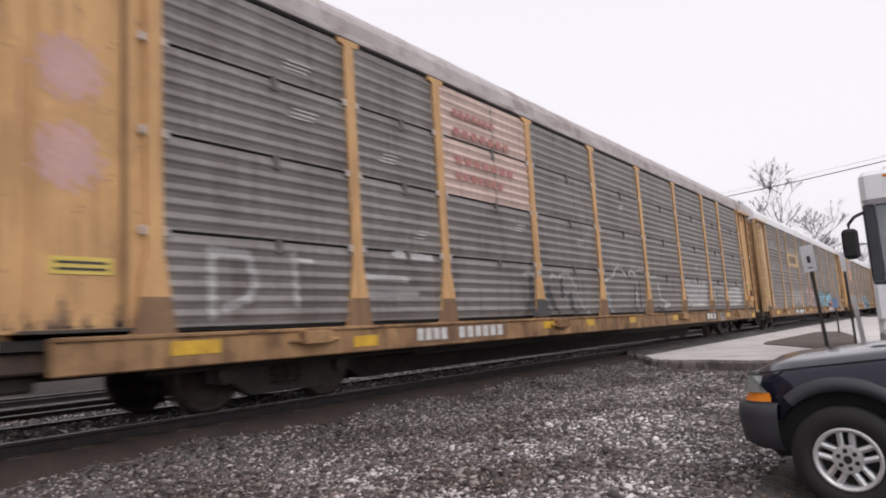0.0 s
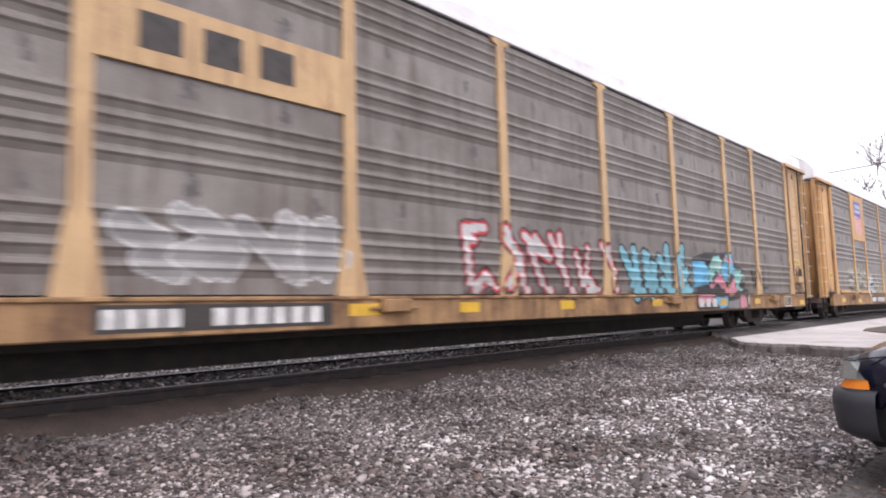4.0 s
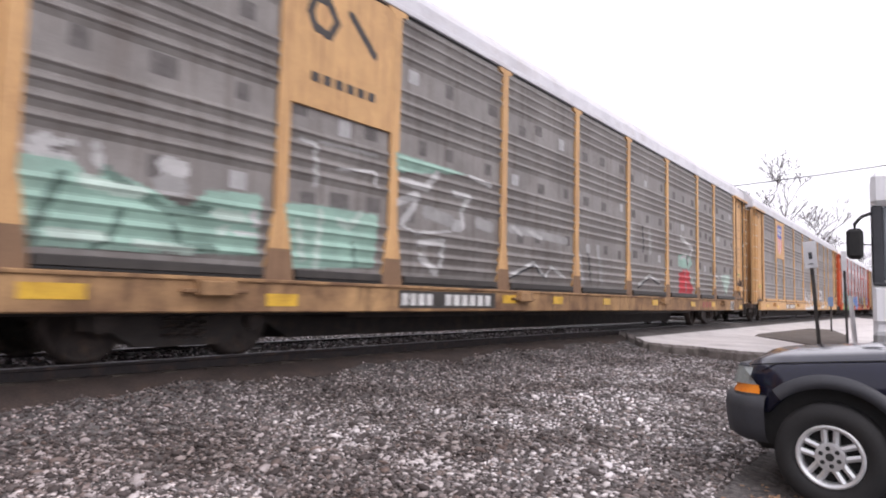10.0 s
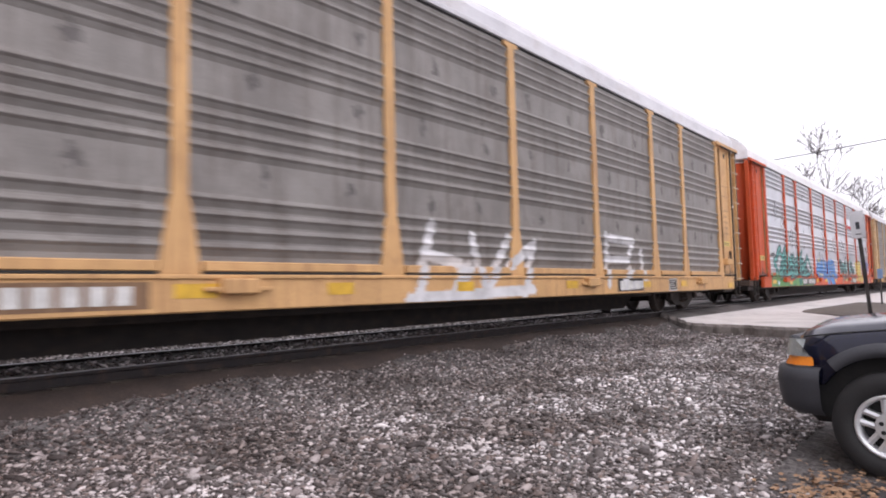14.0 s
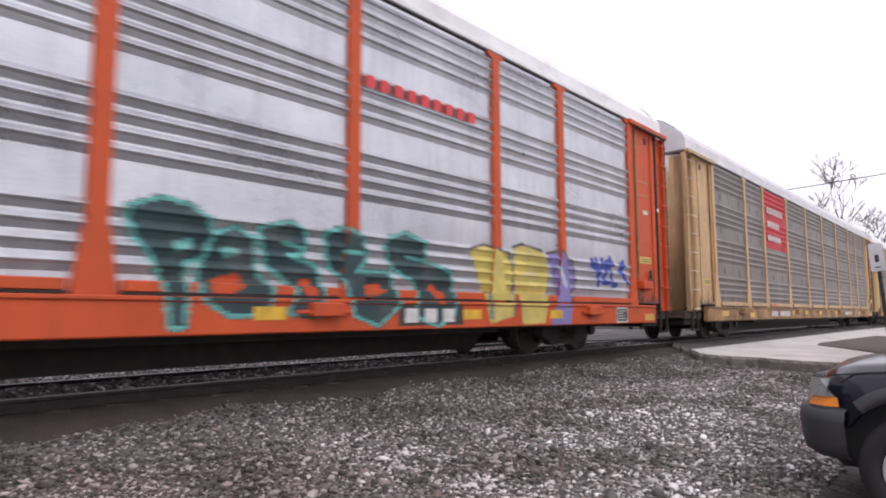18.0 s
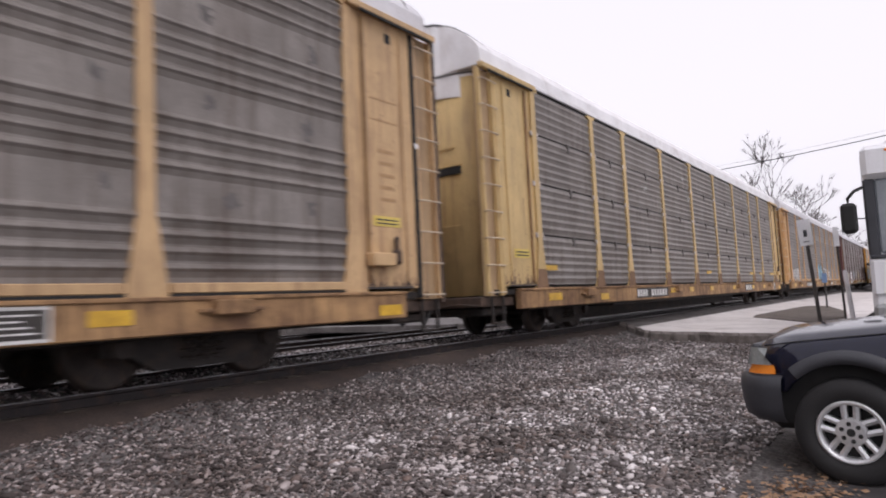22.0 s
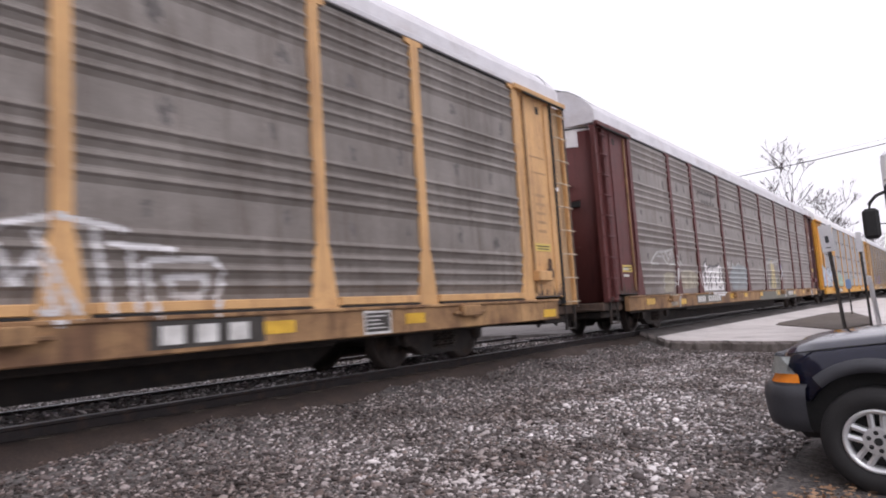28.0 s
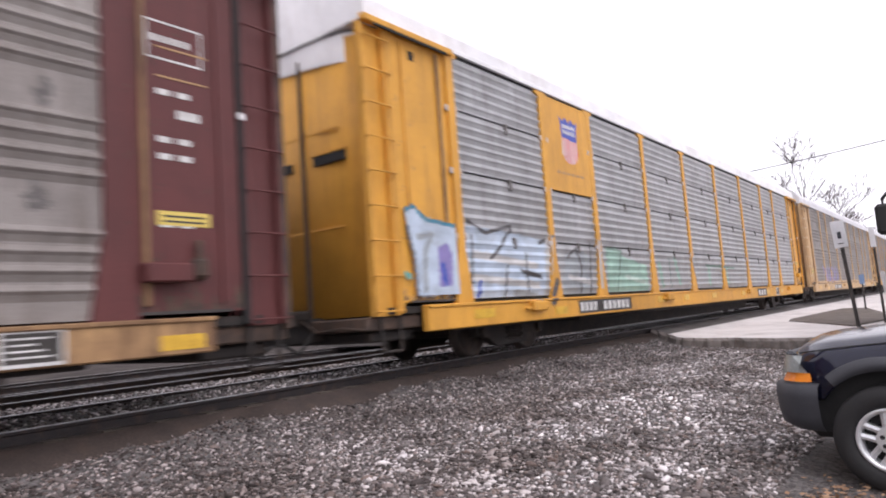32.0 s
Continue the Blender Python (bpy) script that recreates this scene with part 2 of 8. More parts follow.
def lathe_mesh(key, profile, axis="y", seg=32):
    """Ring of profile points (radius, along) turned round the axis."""
    if key not in MESHES:
        v, q, n = [], [], len(profile)
        for i in range(seg):
            a = 2 * math.pi * i / seg
            for r, d in profile:
                v.append((r * math.cos(a), d, r * math.sin(a)) if axis == "y" else ((d, r * math.cos(a), r * math.sin(a)) if axis == "x" else (r * math.cos(a), r * math.sin(a), d)))
        for i in range(seg):
            j = (i + 1) % seg
            for k in range(n - 1):
                q.append((i * n + k, i * n + k + 1, j * n + k + 1, j * n + k))
        me = mesh_from("turned", v, q, smooth=True)
        MESHES[key] = me
    return MESHES[key]


def extrude_mesh(key, outline, a, b, plane="xz"):
    """A closed outline in the plane, pushed from a to b along the third axis."""
    if key not in MESHES:
        n = len(outline)
        put = {"xz": lambda p, d: (p[0], d, p[1]), "yz": lambda p, d: (d, p[0], p[1]), "xy": lambda p, d: (p[0], p[1], d)}[plane]
        bm = bmesh.new()
        va = [bm.verts.new(put(p, a)) for p in outline]
        vb = [bm.verts.new(put(p, b)) for p in outline]
        bm.faces.new(va)
        bm.faces.new(vb[::-1])
        for i in range(n):
            bm.faces.new((va[i], vb[i], vb[(i + 1) % n], va[(i + 1) % n]))
        MESHES[key] = bm_mesh("shaped", bm)
    return MESHES[key]


def tube_mesh(points, r, seg=6):
    """A round bar along points."""
    v, q = [], []
    pts = [Vector(p) for p in points]
    for i, p in enumerate(pts):
        d = (pts[min(i + 1, len(pts) - 1)] - pts[max(i - 1, 0)]).normalized()
        s = d.orthogonal().normalized()
        if abs(d.z) < 0.95:
            s = d.cross(Vector((0, 0, 1))).normalized()
        u = d.cross(s)
        for k in range(seg):
            a = 2 * math.pi * k / seg
            v.append(p + r * (math.cos(a) * s + math.sin(a) * u))
    for i in range(len(pts) - 1):
        for k in range(seg):
            q.append((i * seg + k, i * seg + (k + 1) % seg, (i + 1) * seg + (k + 1) % seg, (i + 1) * seg + k))
    q += [tuple(range(seg))[::-1], tuple(range((len(pts) - 1) * seg, len(pts) * seg))]
    return mesh_from("bar", v, q, smooth=True)


def part(name, me, mat, parent=None, at=(0, 0, 0), label="", turn=(0, 0, 0)):
    """One mesh object under a thing; the material sits on the object, so that alike pieces share a mesh."""
    ob = new(name, me)
    if mat is not None:
        if not me.materials:
            me.materials.append(mat)
        ob.material_slots[0].link = "OBJECT"
        ob.material_slots[0].material = mat
    ob.parent = parent
    ob.matrix_basis = pose(*at, *turn)
    if label:
        ob["label"] = label
    return ob


def empty(name, m=None):
    ob = new(name)
    ob.empty_display_size = 0.3
    if m is not None:
        ob.matrix_basis = m
    return ob


# ---- the plan ----
RAIL = 0.735          # height of the rail heads
NEAR = 6.80           # near rail of the train's track
TRACK = NEAR + 0.75
TRACK2 = TRACK + 4.12

# ---- train: measures of one car, from its front end, rail head and centre line ----
LONG, SIDE, PITCH = 28.0, 1.52, 29.4
POSTS = [1.90, 4.72, 6.68, 9.61, 12.54, 15.47, 18.39, 21.32, 23.28, 26.10]
SILL, DECK, EAVE = 0.53, 0.92, 4.80


def profile_grouped():
    """Side sheet seen end on: flat bands with groups of four ribs between them; (out, up)."""
    pts = [(0.0, DECK)]
    for base in (1.09, 2.11, 3.10, 4.10):
        for k in range(4):
            b = base + 0.166 * k
            pts += [(0.0, b), (0.018, b + 0.060), (0.036, b + 0.088), (0.036, b + 0.097), (0.001, b + 0.142)]
        pts.append((0.0, base + 0.66))
    return pts + [(0.0, EAVE)]


def profile_even(z0, z1, step=0.155):
    pts, n = [], max(2, round((z1 - z0 - 0.06) / step))
    h = (z1 - z0 - 0.06) / n
    for k in range(n):
        b = z0 + 0.03 + k * h
        pts += [(0.0, b + 0.02 * h), (0.012, b + 0.34 * h), (0.026, b + 0.54 * h), (0.026, b + 0.64 * h), (0.002, b + 0.96 * h)]
    return [(0.0, z0)] + pts + [(0.0, z1)]


GROUPED = profile_grouped()
SEAMS = [DECK + 0.02, 1.93, 2.94, 3.92, EAVE]
SEAMED = [p for n in range(4) for p in profile_even(SEAMS[n] + 0.018, SEAMS[n + 1] - 0.018)]


def sheet_mesh(key, profile, w, thick=0.03):
    """A ribbed sheet of width w whose outside faces -y."""
    if key not in MESHES:
        n = len(profile)
        v = [(x, -o, z) for x in (0, w) for o, z in profile] + [(x, thick, z) for x in (0, w) for z in (profile[0][1], profile[-1][1])]
        q = [(k, n + k, n + k + 1, k + 1) for k in range(n - 1)]
        q += [(2 * n, 2 * n + 1, 2 * n + 3, 2 * n + 2), (0, 2 * n, 2 * n + 2, n), (n - 1, 2 * n - 1, 2 * n + 3, 2 * n + 1)]
        MESHES[key] = mesh_from("sheet", v, q)
    return MESHES[key]


def post_mesh(half, foot, knee):
    """An upright with a spread foot, bent at the knee, and a small cap under the roof."""
    top = EAVE + 0.02
    o = [(-foot, DECK - 0.03), (foot, DECK - 0.03), (half + 0.03, DECK + knee), (half, DECK + knee + 0.1), (half, top - 0.09), (half + 0.11, top - 0.06), (half + 0.11, top), (-half - 0.11, top), (-half - 0.11, top - 0.06), (-half, top - 0.09), (-half, DECK + knee + 0.1), (-half - 0.03, DECK + knee)]
    return extrude_mesh(("post", half, foot, knee), o, -SIDE - 0.046, -SIDE + 0.02)


FOOT = extrude_mesh("foot", [(-0.22, DECK - 0.028), (0.22, DECK - 0.028), (0.165, DECK + 0.34), (-0.165, DECK + 0.34)], -SIDE - 0.050, -SIDE - 0.03)


ROOF_ARC = [(-SIDE - 0.005, EAVE + 0.06), (-SIDE + 0.01, EAVE + 0.34), (-1.42, EAVE + 0.48), (-1.22, EAVE + 0.68), (-0.95, EAVE + 0.87), (-0.6, EAVE + 1.0), (-0.25, EAVE + 1.06), (0, EAVE + 1.07)]
ROOF_ARC = ROOF_ARC + [(-y, z) for y, z in ROOF_ARC[-2::-1]]


def roof_mesh(x0, x1):
    key = ("roof", x0, x1)
    if key not in MESHES:
        xs = [x0 + (x1 - x0) * i / 96 for i in range(97)]
        v = [(x, y * (1.002 if i % 4 == 1 else 1), z + (0.007 if i % 4 == 1 else 0)) for i, x in enumerate(xs) for y, z in ROOF_ARC]
        n = len(ROOF_ARC)
        q = [(i * n + k, (i + 1) * n + k, (i + 1) * n + k + 1, i * n + k + 1) for i in range(len(xs) - 1) for k in range(n - 1)]
        q += [tuple(range(n)), tuple(range((len(xs) - 1) * n, len(xs) * n))[::-1]]
        q += [(i * n + n - 1, (i + 1) * n + n - 1, (i + 1) * n, i * n) for i in range(len(xs) - 1)]
        MESHES[key] = mesh_from("roof", v, q)
    return MESHES[key]


def end_mesh():
    """The bowed door leaf that closes one end."""
    key = "end"
    if key not in MESHES:
        arc = [(0.60, -SIDE + 0.07), (0.40, -1.40), (0.24, -1.2), (0.15, -0.8), (0.12, -0.3), (0.12, 0.3), (0.15, 0.8), (0.24, 1.2), (0.40, 1.40), (0.60, SIDE - 0.07)]
        z0, z1 = DECK - 0.12, EAVE - 0.06
        n = len(arc)
        v = [(x, y, z) for z in (z0, z1) for x, y in arc] + [(x + 0.06, y, z) for z in (z0, z1) for x, y in arc]
        q = [(k, k + 1, n + k + 1, n + k) for k in range(n - 1)] + [(2 * n + k + 1, 2 * n + k, 3 * n + k, 3 * n + k + 1) for k in range(n - 1)]
        q += [(n + k, n + k + 1, 3 * n + k + 1, 3 * n + k) for k in range(n - 1)] + [(k + 1, k, 2 * n + k, 2 * n + k + 1) for k in range(n - 1)]
        MESHES[key] = mesh_from("end", v, q, smooth=True)
    return MESHES[key]


def hood_mesh():
    """White cap above the end doors, up to the roof's curve, bowed like the doors."""
    key = "hood"
    if key not in MESHES:
        arc = [(-SIDE + 0.06, EAVE - 0.05)] + [(y * 0.97, z - 0.015) for y, z in ROOF_ARC] + [(SIDE - 0.06, EAVE - 0.05)]
        bow = lambda y: 0.11 + 0.45 * (abs(y) / SIDE) ** 4  # noqa: E731
        v = [(bow(y) - 0.012, y, z) for y, z in arc] + [(0.9, y, z) for y, z in arc]
        n = len(arc)
        low = [(bow(y) - 0.012, y, EAVE - 0.34 + 0.12 * (y / SIDE)) for y, z in arc]
        v += low
        q = [(2 * n + k, 2 * n + k + 1, k + 1, k) for k in range(n - 1)] + [(k, k + 1, n + k + 1, n + k) for k in range(n - 1)]
        MESHES[key] = mesh_from("hood", v, q, smooth=False)
    return MESHES[key]


WHEEL = [(0.0, -0.075), (0.09, -0.075), (0.10, -0.06), (0.16, -0.03), (0.33, -0.035), (0.36, -0.07), (0.415, -0.07), (0.42, 0.03), (0.45, 0.045), (0.45, 0.065), (0.36, 0.065), (0.33, 0.02), (0.12, 0.04), (0.0, 0.06)]
WHEELSET = [(r, d - 0.75) for r, d in WHEEL[:-1]] + [(0.08, -0.70), (0.08, 0.70)] + [(r, 0.75 - d) for r, d in WHEEL[-2::-1]]
WHEELS = []
FRAME_OUT = [(-1.08, 0.34), (-1.10, 0.58), (-0.84, 0.62), (-0.46, 0.80), (0.46, 0.80), (0.84, 0.62), (1.10, 0.58), (1.08, 0.34), (0.80, 0.34), (0.52, 0.16), (-0.52, 0.16), (-0.80, 0.34)]


def spring_mesh():
    if "spring" not in MESHES:
        MESHES["spring"] = tube_mesh([(0.055 * math.cos(a * 0.9), 0.055 * math.sin(a * 0.9), 0.012 * a) for a in range(0, 22)], 0.014, 5)
    return MESHES["spring"]


def bogie(car, x):
    """A two-axle truck: bolster, side frames with springs, bearings, wheels on axles."""
    b = part("bogie", box_mesh(-0.22, 0.22, -1.02, 1.02, 0.40, 0.66, 0.03), M["under"], car, (x, 0, 0))
    for s in (-1, 1):
        part("side_frame", extrude_mesh("frame", FRAME_OUT, -0.08, 0.08), M["under"], b, (0, s * 1.0, 0))
        for dx in (-0.17, 0, 0.17):
            part("spring", spring_mesh(), M["wheel"], b, (dx, s * 1.12, 0.24))
        for dx in (-0.89, 0.89):
            part("bearing_cap", cyl_mesh(0.12, 0.1, "y", 16, 0.02), M["wheel"], b, (dx, s * 1.10, 0.43))
    for dx in (-0.89, 0.89):
        WHEELS.append((part("wheelset", lathe_mesh("wheelset", WHEELSET, "y", 36), M["wheel"], b, (dx, 0, 0.42)), dx))
    part("brake_beam", box_mesh(-0.4, 0.4, -0.9, 0.9, 0.28, 0.36, 0.02), M["under"], b)
    return b


def rung_mesh(w):
    key = ("rung", round(w, 3))
    if key not in MESHES:
        MESHES[key] = tube_mesh([(0.0, 0.06, 0), (0.0, -0.03, 0), (w, -0.03, 0), (w, 0.06, 0)], 0.013)
    return MESHES[key]


def ladder(car, x0, x1, mat, back_mat):
    """Corner ladder on the near side: back sheet, two stiles, rungs standing out."""
    back = part("ladder_panel", box_mesh(x0, x1, -SIDE + 0.07, -SIDE + 0.10, DECK - 0.14, EAVE - 0.02), back_mat, car)
    for x in (x0 + 0.03, x1 - 0.03):
        part("stile", box_mesh(x - 0.03, x + 0.03, -SIDE - 0.02, -SIDE + 0.07, DECK - 0.14, EAVE - 0.02, 0.008), mat, back)
    for k in range(9):
        part("rung", rung_mesh(x1 - x0), M["rung"] if back_mat is M["ladder_back"] else mat, back, (x0, -SIDE - 0.05, DECK - 0.08 + k * 0.465))
    return back


def end_group(car, style, front):
    """Everything at one end, laid out from that end inwards."""
    body = M[style["body"]]
    f = (lambda a, b: (a, b)) if front else (lambda a, b: (LONG - b, LONG - a))
    spin = (0, 0, 0) if front else (0, 0, 180)
    at = (0, 0, 0) if front else (LONG, 0, 0)

    def blk(name, a, b, y0, y1, z0, z1, mat, parent, bev=0.01, label=""):
        xa, xb = f(a, b)
        return part(name, box_mesh(round(xa, 4), round(xb, 4), y0, y1, z0, z1, bev), mat, parent, (0, 0, 0), label)

    door = part("end_door", end_mesh(), body, car, at, "", spin)
    part("end_hood", hood_mesh(), M["white"], car, at, "chalky white end cap under the roof", spin)
    rim = [(0.10 + 0.45 * (abs(y) / SIDE) ** 4, y * 0.985, z + 0.005) for y, z in ROOF_ARC]
    part("hood_rim", tube_mesh(rim, 0.022, 6), M["dark"], car, at, "black rubber rim round the end cap", spin)
    gap = [(0.085 + 0.45 * (abs(y) / SIDE) ** 4, y, EAVE + 0.015) for y in (-1.44, -1.2, -0.8, -0.3, 0.3, 0.8, 1.2, 1.44)]
    part("hood_seam", tube_mesh(gap, 0.018, 5), M["dark"], car, at, "dark seam above the doors", spin)
    for z in (2.05, 3.45):
        part("door_seam", box_mesh(0.118, 0.135, -0.9, 0.9, z, z + 0.025), body, door)
    if style.get("slot"):
        part("door_slot", box_mesh(0.105, 0.15, -1.0, -0.35, 2.98, 3.12, 0.01), M["dark"], door, (0, 0, 0), "dark slot in the door")
        part("door_slot", box_mesh(0.09, 0.15, 0.12, 0.62, 2.98, 3.12, 0.01), M["dark"], door, (0, 0, 0), "dark slot in the door")
        part("door_gap", box_mesh(0.09, 0.15, -0.16, -0.10, DECK - 0.1, EAVE - 0.2, 0.0), M["rusty"], door, (0, 0, 0), "rusty gap between the door leaves")
        part("door_slot_rim", box_mesh(0.10, 0.14, -1.04, -0.31, 3.125, 3.15, 0.005), body, door)
    else:
        part("door_mark", box_mesh(0.108, 0.13, -0.72, -0.40, 4.11, 4.16), M["ink_faint"], door, (0, 0, 0), "dark stencil bar")
        part("door_mark", box_mesh(0.108, 0.13, -0.82, -0.34, 4.00, 4.05), M["ink_faint"], door, (0, 0, 0), "dark stencil bar")
    x0, x1 = f(0.01, 0.48)
    ladder(car, x0, x1, body, M["ladder_back"] if style["body"] in ("yellow", "tan", "pale") else body)
    p = blk("end_panel", 0.555, 1.87, -SIDE + 0.0, -SIDE + 0.05, DECK + 0.02, EAVE - 0.02, body, car)
    blk("corner_strip", 0.485, 0.55, -SIDE - 0.03, -SIDE + 0.04, DECK - 0.12, EAVE - 0.02, body if front else M["dark"], p)
    blk("door_guide", 1.58, 1.63, -SIDE - 0.045, -SIDE, DECK + 0.1, EAVE - 0.1, M["guide"], p)
    blk("door_guide", 0.78, 0.81, -SIDE - 0.03, -SIDE, DECK + 0.1, EAVE - 0.1, body, p)
    blk("end_skirt", 0.70, 1.70, -SIDE - 0.03, -SIDE, DECK + 0.02, DECK + 0.05, M["ink_dark"], p, 0)
    blk("door_track", 0.0, 1.95, -SIDE - 0.11, -SIDE - 0.002, EAVE - 0.05, EAVE + 0.05, body, car, 0.015)
    blk("track_rod", 0.15, 1.75, -SIDE - 0.15, -SIDE - 0.115, EAVE - 0.11, EAVE - 0.07, M["dark"], car, 0.008)
    blk("latch_hole", 0.98, 1.1, -SIDE - 0.004, -SIDE + 0.002, EAVE - 0.34, EAVE - 0.20, M["dark"], p, 0)
    if front:
        blk("placard", 0.95, 1.5, -SIDE - 0.008, -SIDE, 1.46, 1.62, M["placard"], p, 0, "yellow warning placard with dark print bars")
        for k in range(2):
            blk("print_bar", 1.0, 1.45, -SIDE - 0.011, -SIDE - 0.008, 1.495 + 0.06 * k, 1.52 + 0.06 * k, M["ink_dark"], p, 0)
    else:
        blk("placard", 0.92, 1.48, -SIDE - 0.008, -SIDE, 1.80, 1.94, M["placard"], p, 0, "yellow warning placard with dark print bars")
        for k in range(2):
            blk("print_bar", 0.98, 1.42, -SIDE - 0.011, -SIDE - 0.008, 1.83 + 0.05 * k, 1.85 + 0.05 * k, M["ink_dark"], p, 0)
        for k in range(5 if style["body"] in ("yellow", "tan", "pale", "gold") else 0):
            blk("stencil_bar", 1.0 + 0.03 * (k % 2), 1.32, -SIDE - 0.004, -SIDE, 2.15 + 0.17 * k, 2.20 + 0.17 * k, M["ink_faint"], p, 0)
        if style["body"] in ("orange", "maroon"):
            blk("data_card", 1.0, 1.24, -SIDE - 0.006, -SIDE, 2.88, 2.97, M["ink_white"], p, 0, "small white card")
        fr = blk("stencil_box", 0.9, 1.45, -SIDE - 0.005, -SIDE, 3.28, 3.30, M["ink_faint"], p, 0)
        blk("stencil_box", 0.9, 1.45, -SIDE - 0.005, -SIDE, 3.58, 3.60, M["ink_faint"], p, 0)
        blk("step_box", 1.2, 1.66, -SIDE - 0.16, -SIDE - 0.002, 1.24, 1.42, body, p, 0.015)
        lv = blk("brake_lever", 0.98, 1.16, -SIDE - 0.10, -SIDE - 0.002, 1.26, 1.50, M["rusty"], p, 0.05)
        blk("lever_arm", 1.05, 1.11, -SIDE - 0.09, -SIDE - 0.03, 1.46, 1.66, M["rusty"], lv, 0.015)
        gx = LONG - 1.12
        if style.get("greasy"):
            coat("grime_stain", car, (LONG - 1.66, LONG - 0.58, DECK + 0.03, 1.85), ["grime", "rusty"], lambda x, z: (lambda d: np.where(d < 0.42, 1, np.where(d < 1.0, 0, -1)))(((x - gx) / 0.42) ** 2 + ((z - 1.33) / 0.40) ** 2 + 0.5 * np.sin(x * 19 + z * 8) * np.sin(z * 15 - x * 6) + 0.35 * np.sin(x * 47 - z * 31) - 0.5 * np.clip(1.15 - z, 0, 1) * 2), None, 0.0015, 0.02, "dark greasy stain round the brake lever", 0.0)["kind"] = "stuff"
        blk("edge_post", -0.05, 0.03, -SIDE - 0.03, -SIDE + 0.10, DECK - 0.2, EAVE - 0.02, M["rusty"], p, 0.01, "rusty brown edge post")
        blk("latch", 0.48, 0.555, -SIDE - 0.05, -SIDE - 0.031, 3.0, 3.08, M["white"], p, 0.01, "white latch")
    ga, gb = f(0.57, 1.86)
    seed = style.get("low", 0.0) * 90 + len(style["label"]) * 1.7 + (0 if front else 5)

    def soil(x, z):
        n = np.sin(x * 7.3 + seed) * np.sin(x * 17.1 - seed * 2) + 0.6 * np.sin(x * 41 + z * 9 + seed) + 0.5 * np.sin(x * 73 - z * 21)
        spot = np.sin(x * 11 + seed * 3) * np.sin(z * 9.7 + seed) + 0.5 * np.sin(x * 37 - z * 29 + seed) + 0.4 * np.sin(x * 83 + z * 61)
        foot = (z - DECK) < 0.12 + 0.13 * n
        return np.where(foot & (z - DECK < 0.06 + 0.07 * n), 1, np.where(foot | (spot > 1.62), 0, -1))

    stain = coat("grime_stain", car, (ga, gb, DECK + 0.055, EAVE - 0.4), ["grime" if style["body"] not in ("maroon", "orange") else "rusty", "rusty"], soil, None, 0.0012, 0.02, "brown grime and rust spots on the end panel", 0.0)
    if stain:
        stain["kind"] = "stuff"
    blk("far_end_panel", 0.05, 1.9, SIDE - 0.05, SIDE, DECK - 0.05, EAVE - 0.02, body, car)
    blk("end_platform", -0.08, 1.0, -1.42, 1.42, DECK - 0.32, DECK - 0.14, M["rusty"], car, 0.02)
    blk("end_beam", 0.12, 0.95, -1.30, 1.30, 0.44, DECK - 0.325, M["under"], car, 0.03)
    ux = f(-0.12, -0.08)[0]
    part("uncoupling_rod", tube_mesh([(ux, -1.40, 0.62), (ux, -1.0, 0.66), (ux, -0.5, 0.62), (ux, -0.2, 0.78)], 0.016), M["rusty"], car)
    c = blk("coupler", -0.60, 0.3, -0.10, 0.10, 0.70, 0.94, M["under"], car, 0.03)
    blk("knuckle", -0.72, -0.40, -0.17, 0.14, 0.66, 0.98, M["under"], c, 0.05)
    hx = f(-0.62, -0.1)
    part("air_hose", tube_mesh([(hx[0] if front else hx[1], -0.4, 0.5), ((hx[0] + hx[1]) / 2, -0.4, 0.36), (hx[1] if front else hx[0], -0.4, 0.62)], 0.025), M["dark"], c)
    s = blk("stirrup", 0.10, 0.50, -SIDE - 0.01, -SIDE + 0.05, 0.30, 0.335, M["under"], car)
    for a in (0.10, 0.46):
        blk("stirrup_leg", a, a + 0.04, -SIDE - 0.01, -SIDE + 0.04, 0.335, DECK - 0.14, M["under"], s, 0.008)
    bogie(car, 3.85 if front else LONG - 3.85)


# ---- paint laid on the ribbed sides ----


def out_of(profile, z):
    return np.interp(z, [p[1] for p in profile], [p[0] for p in profile])


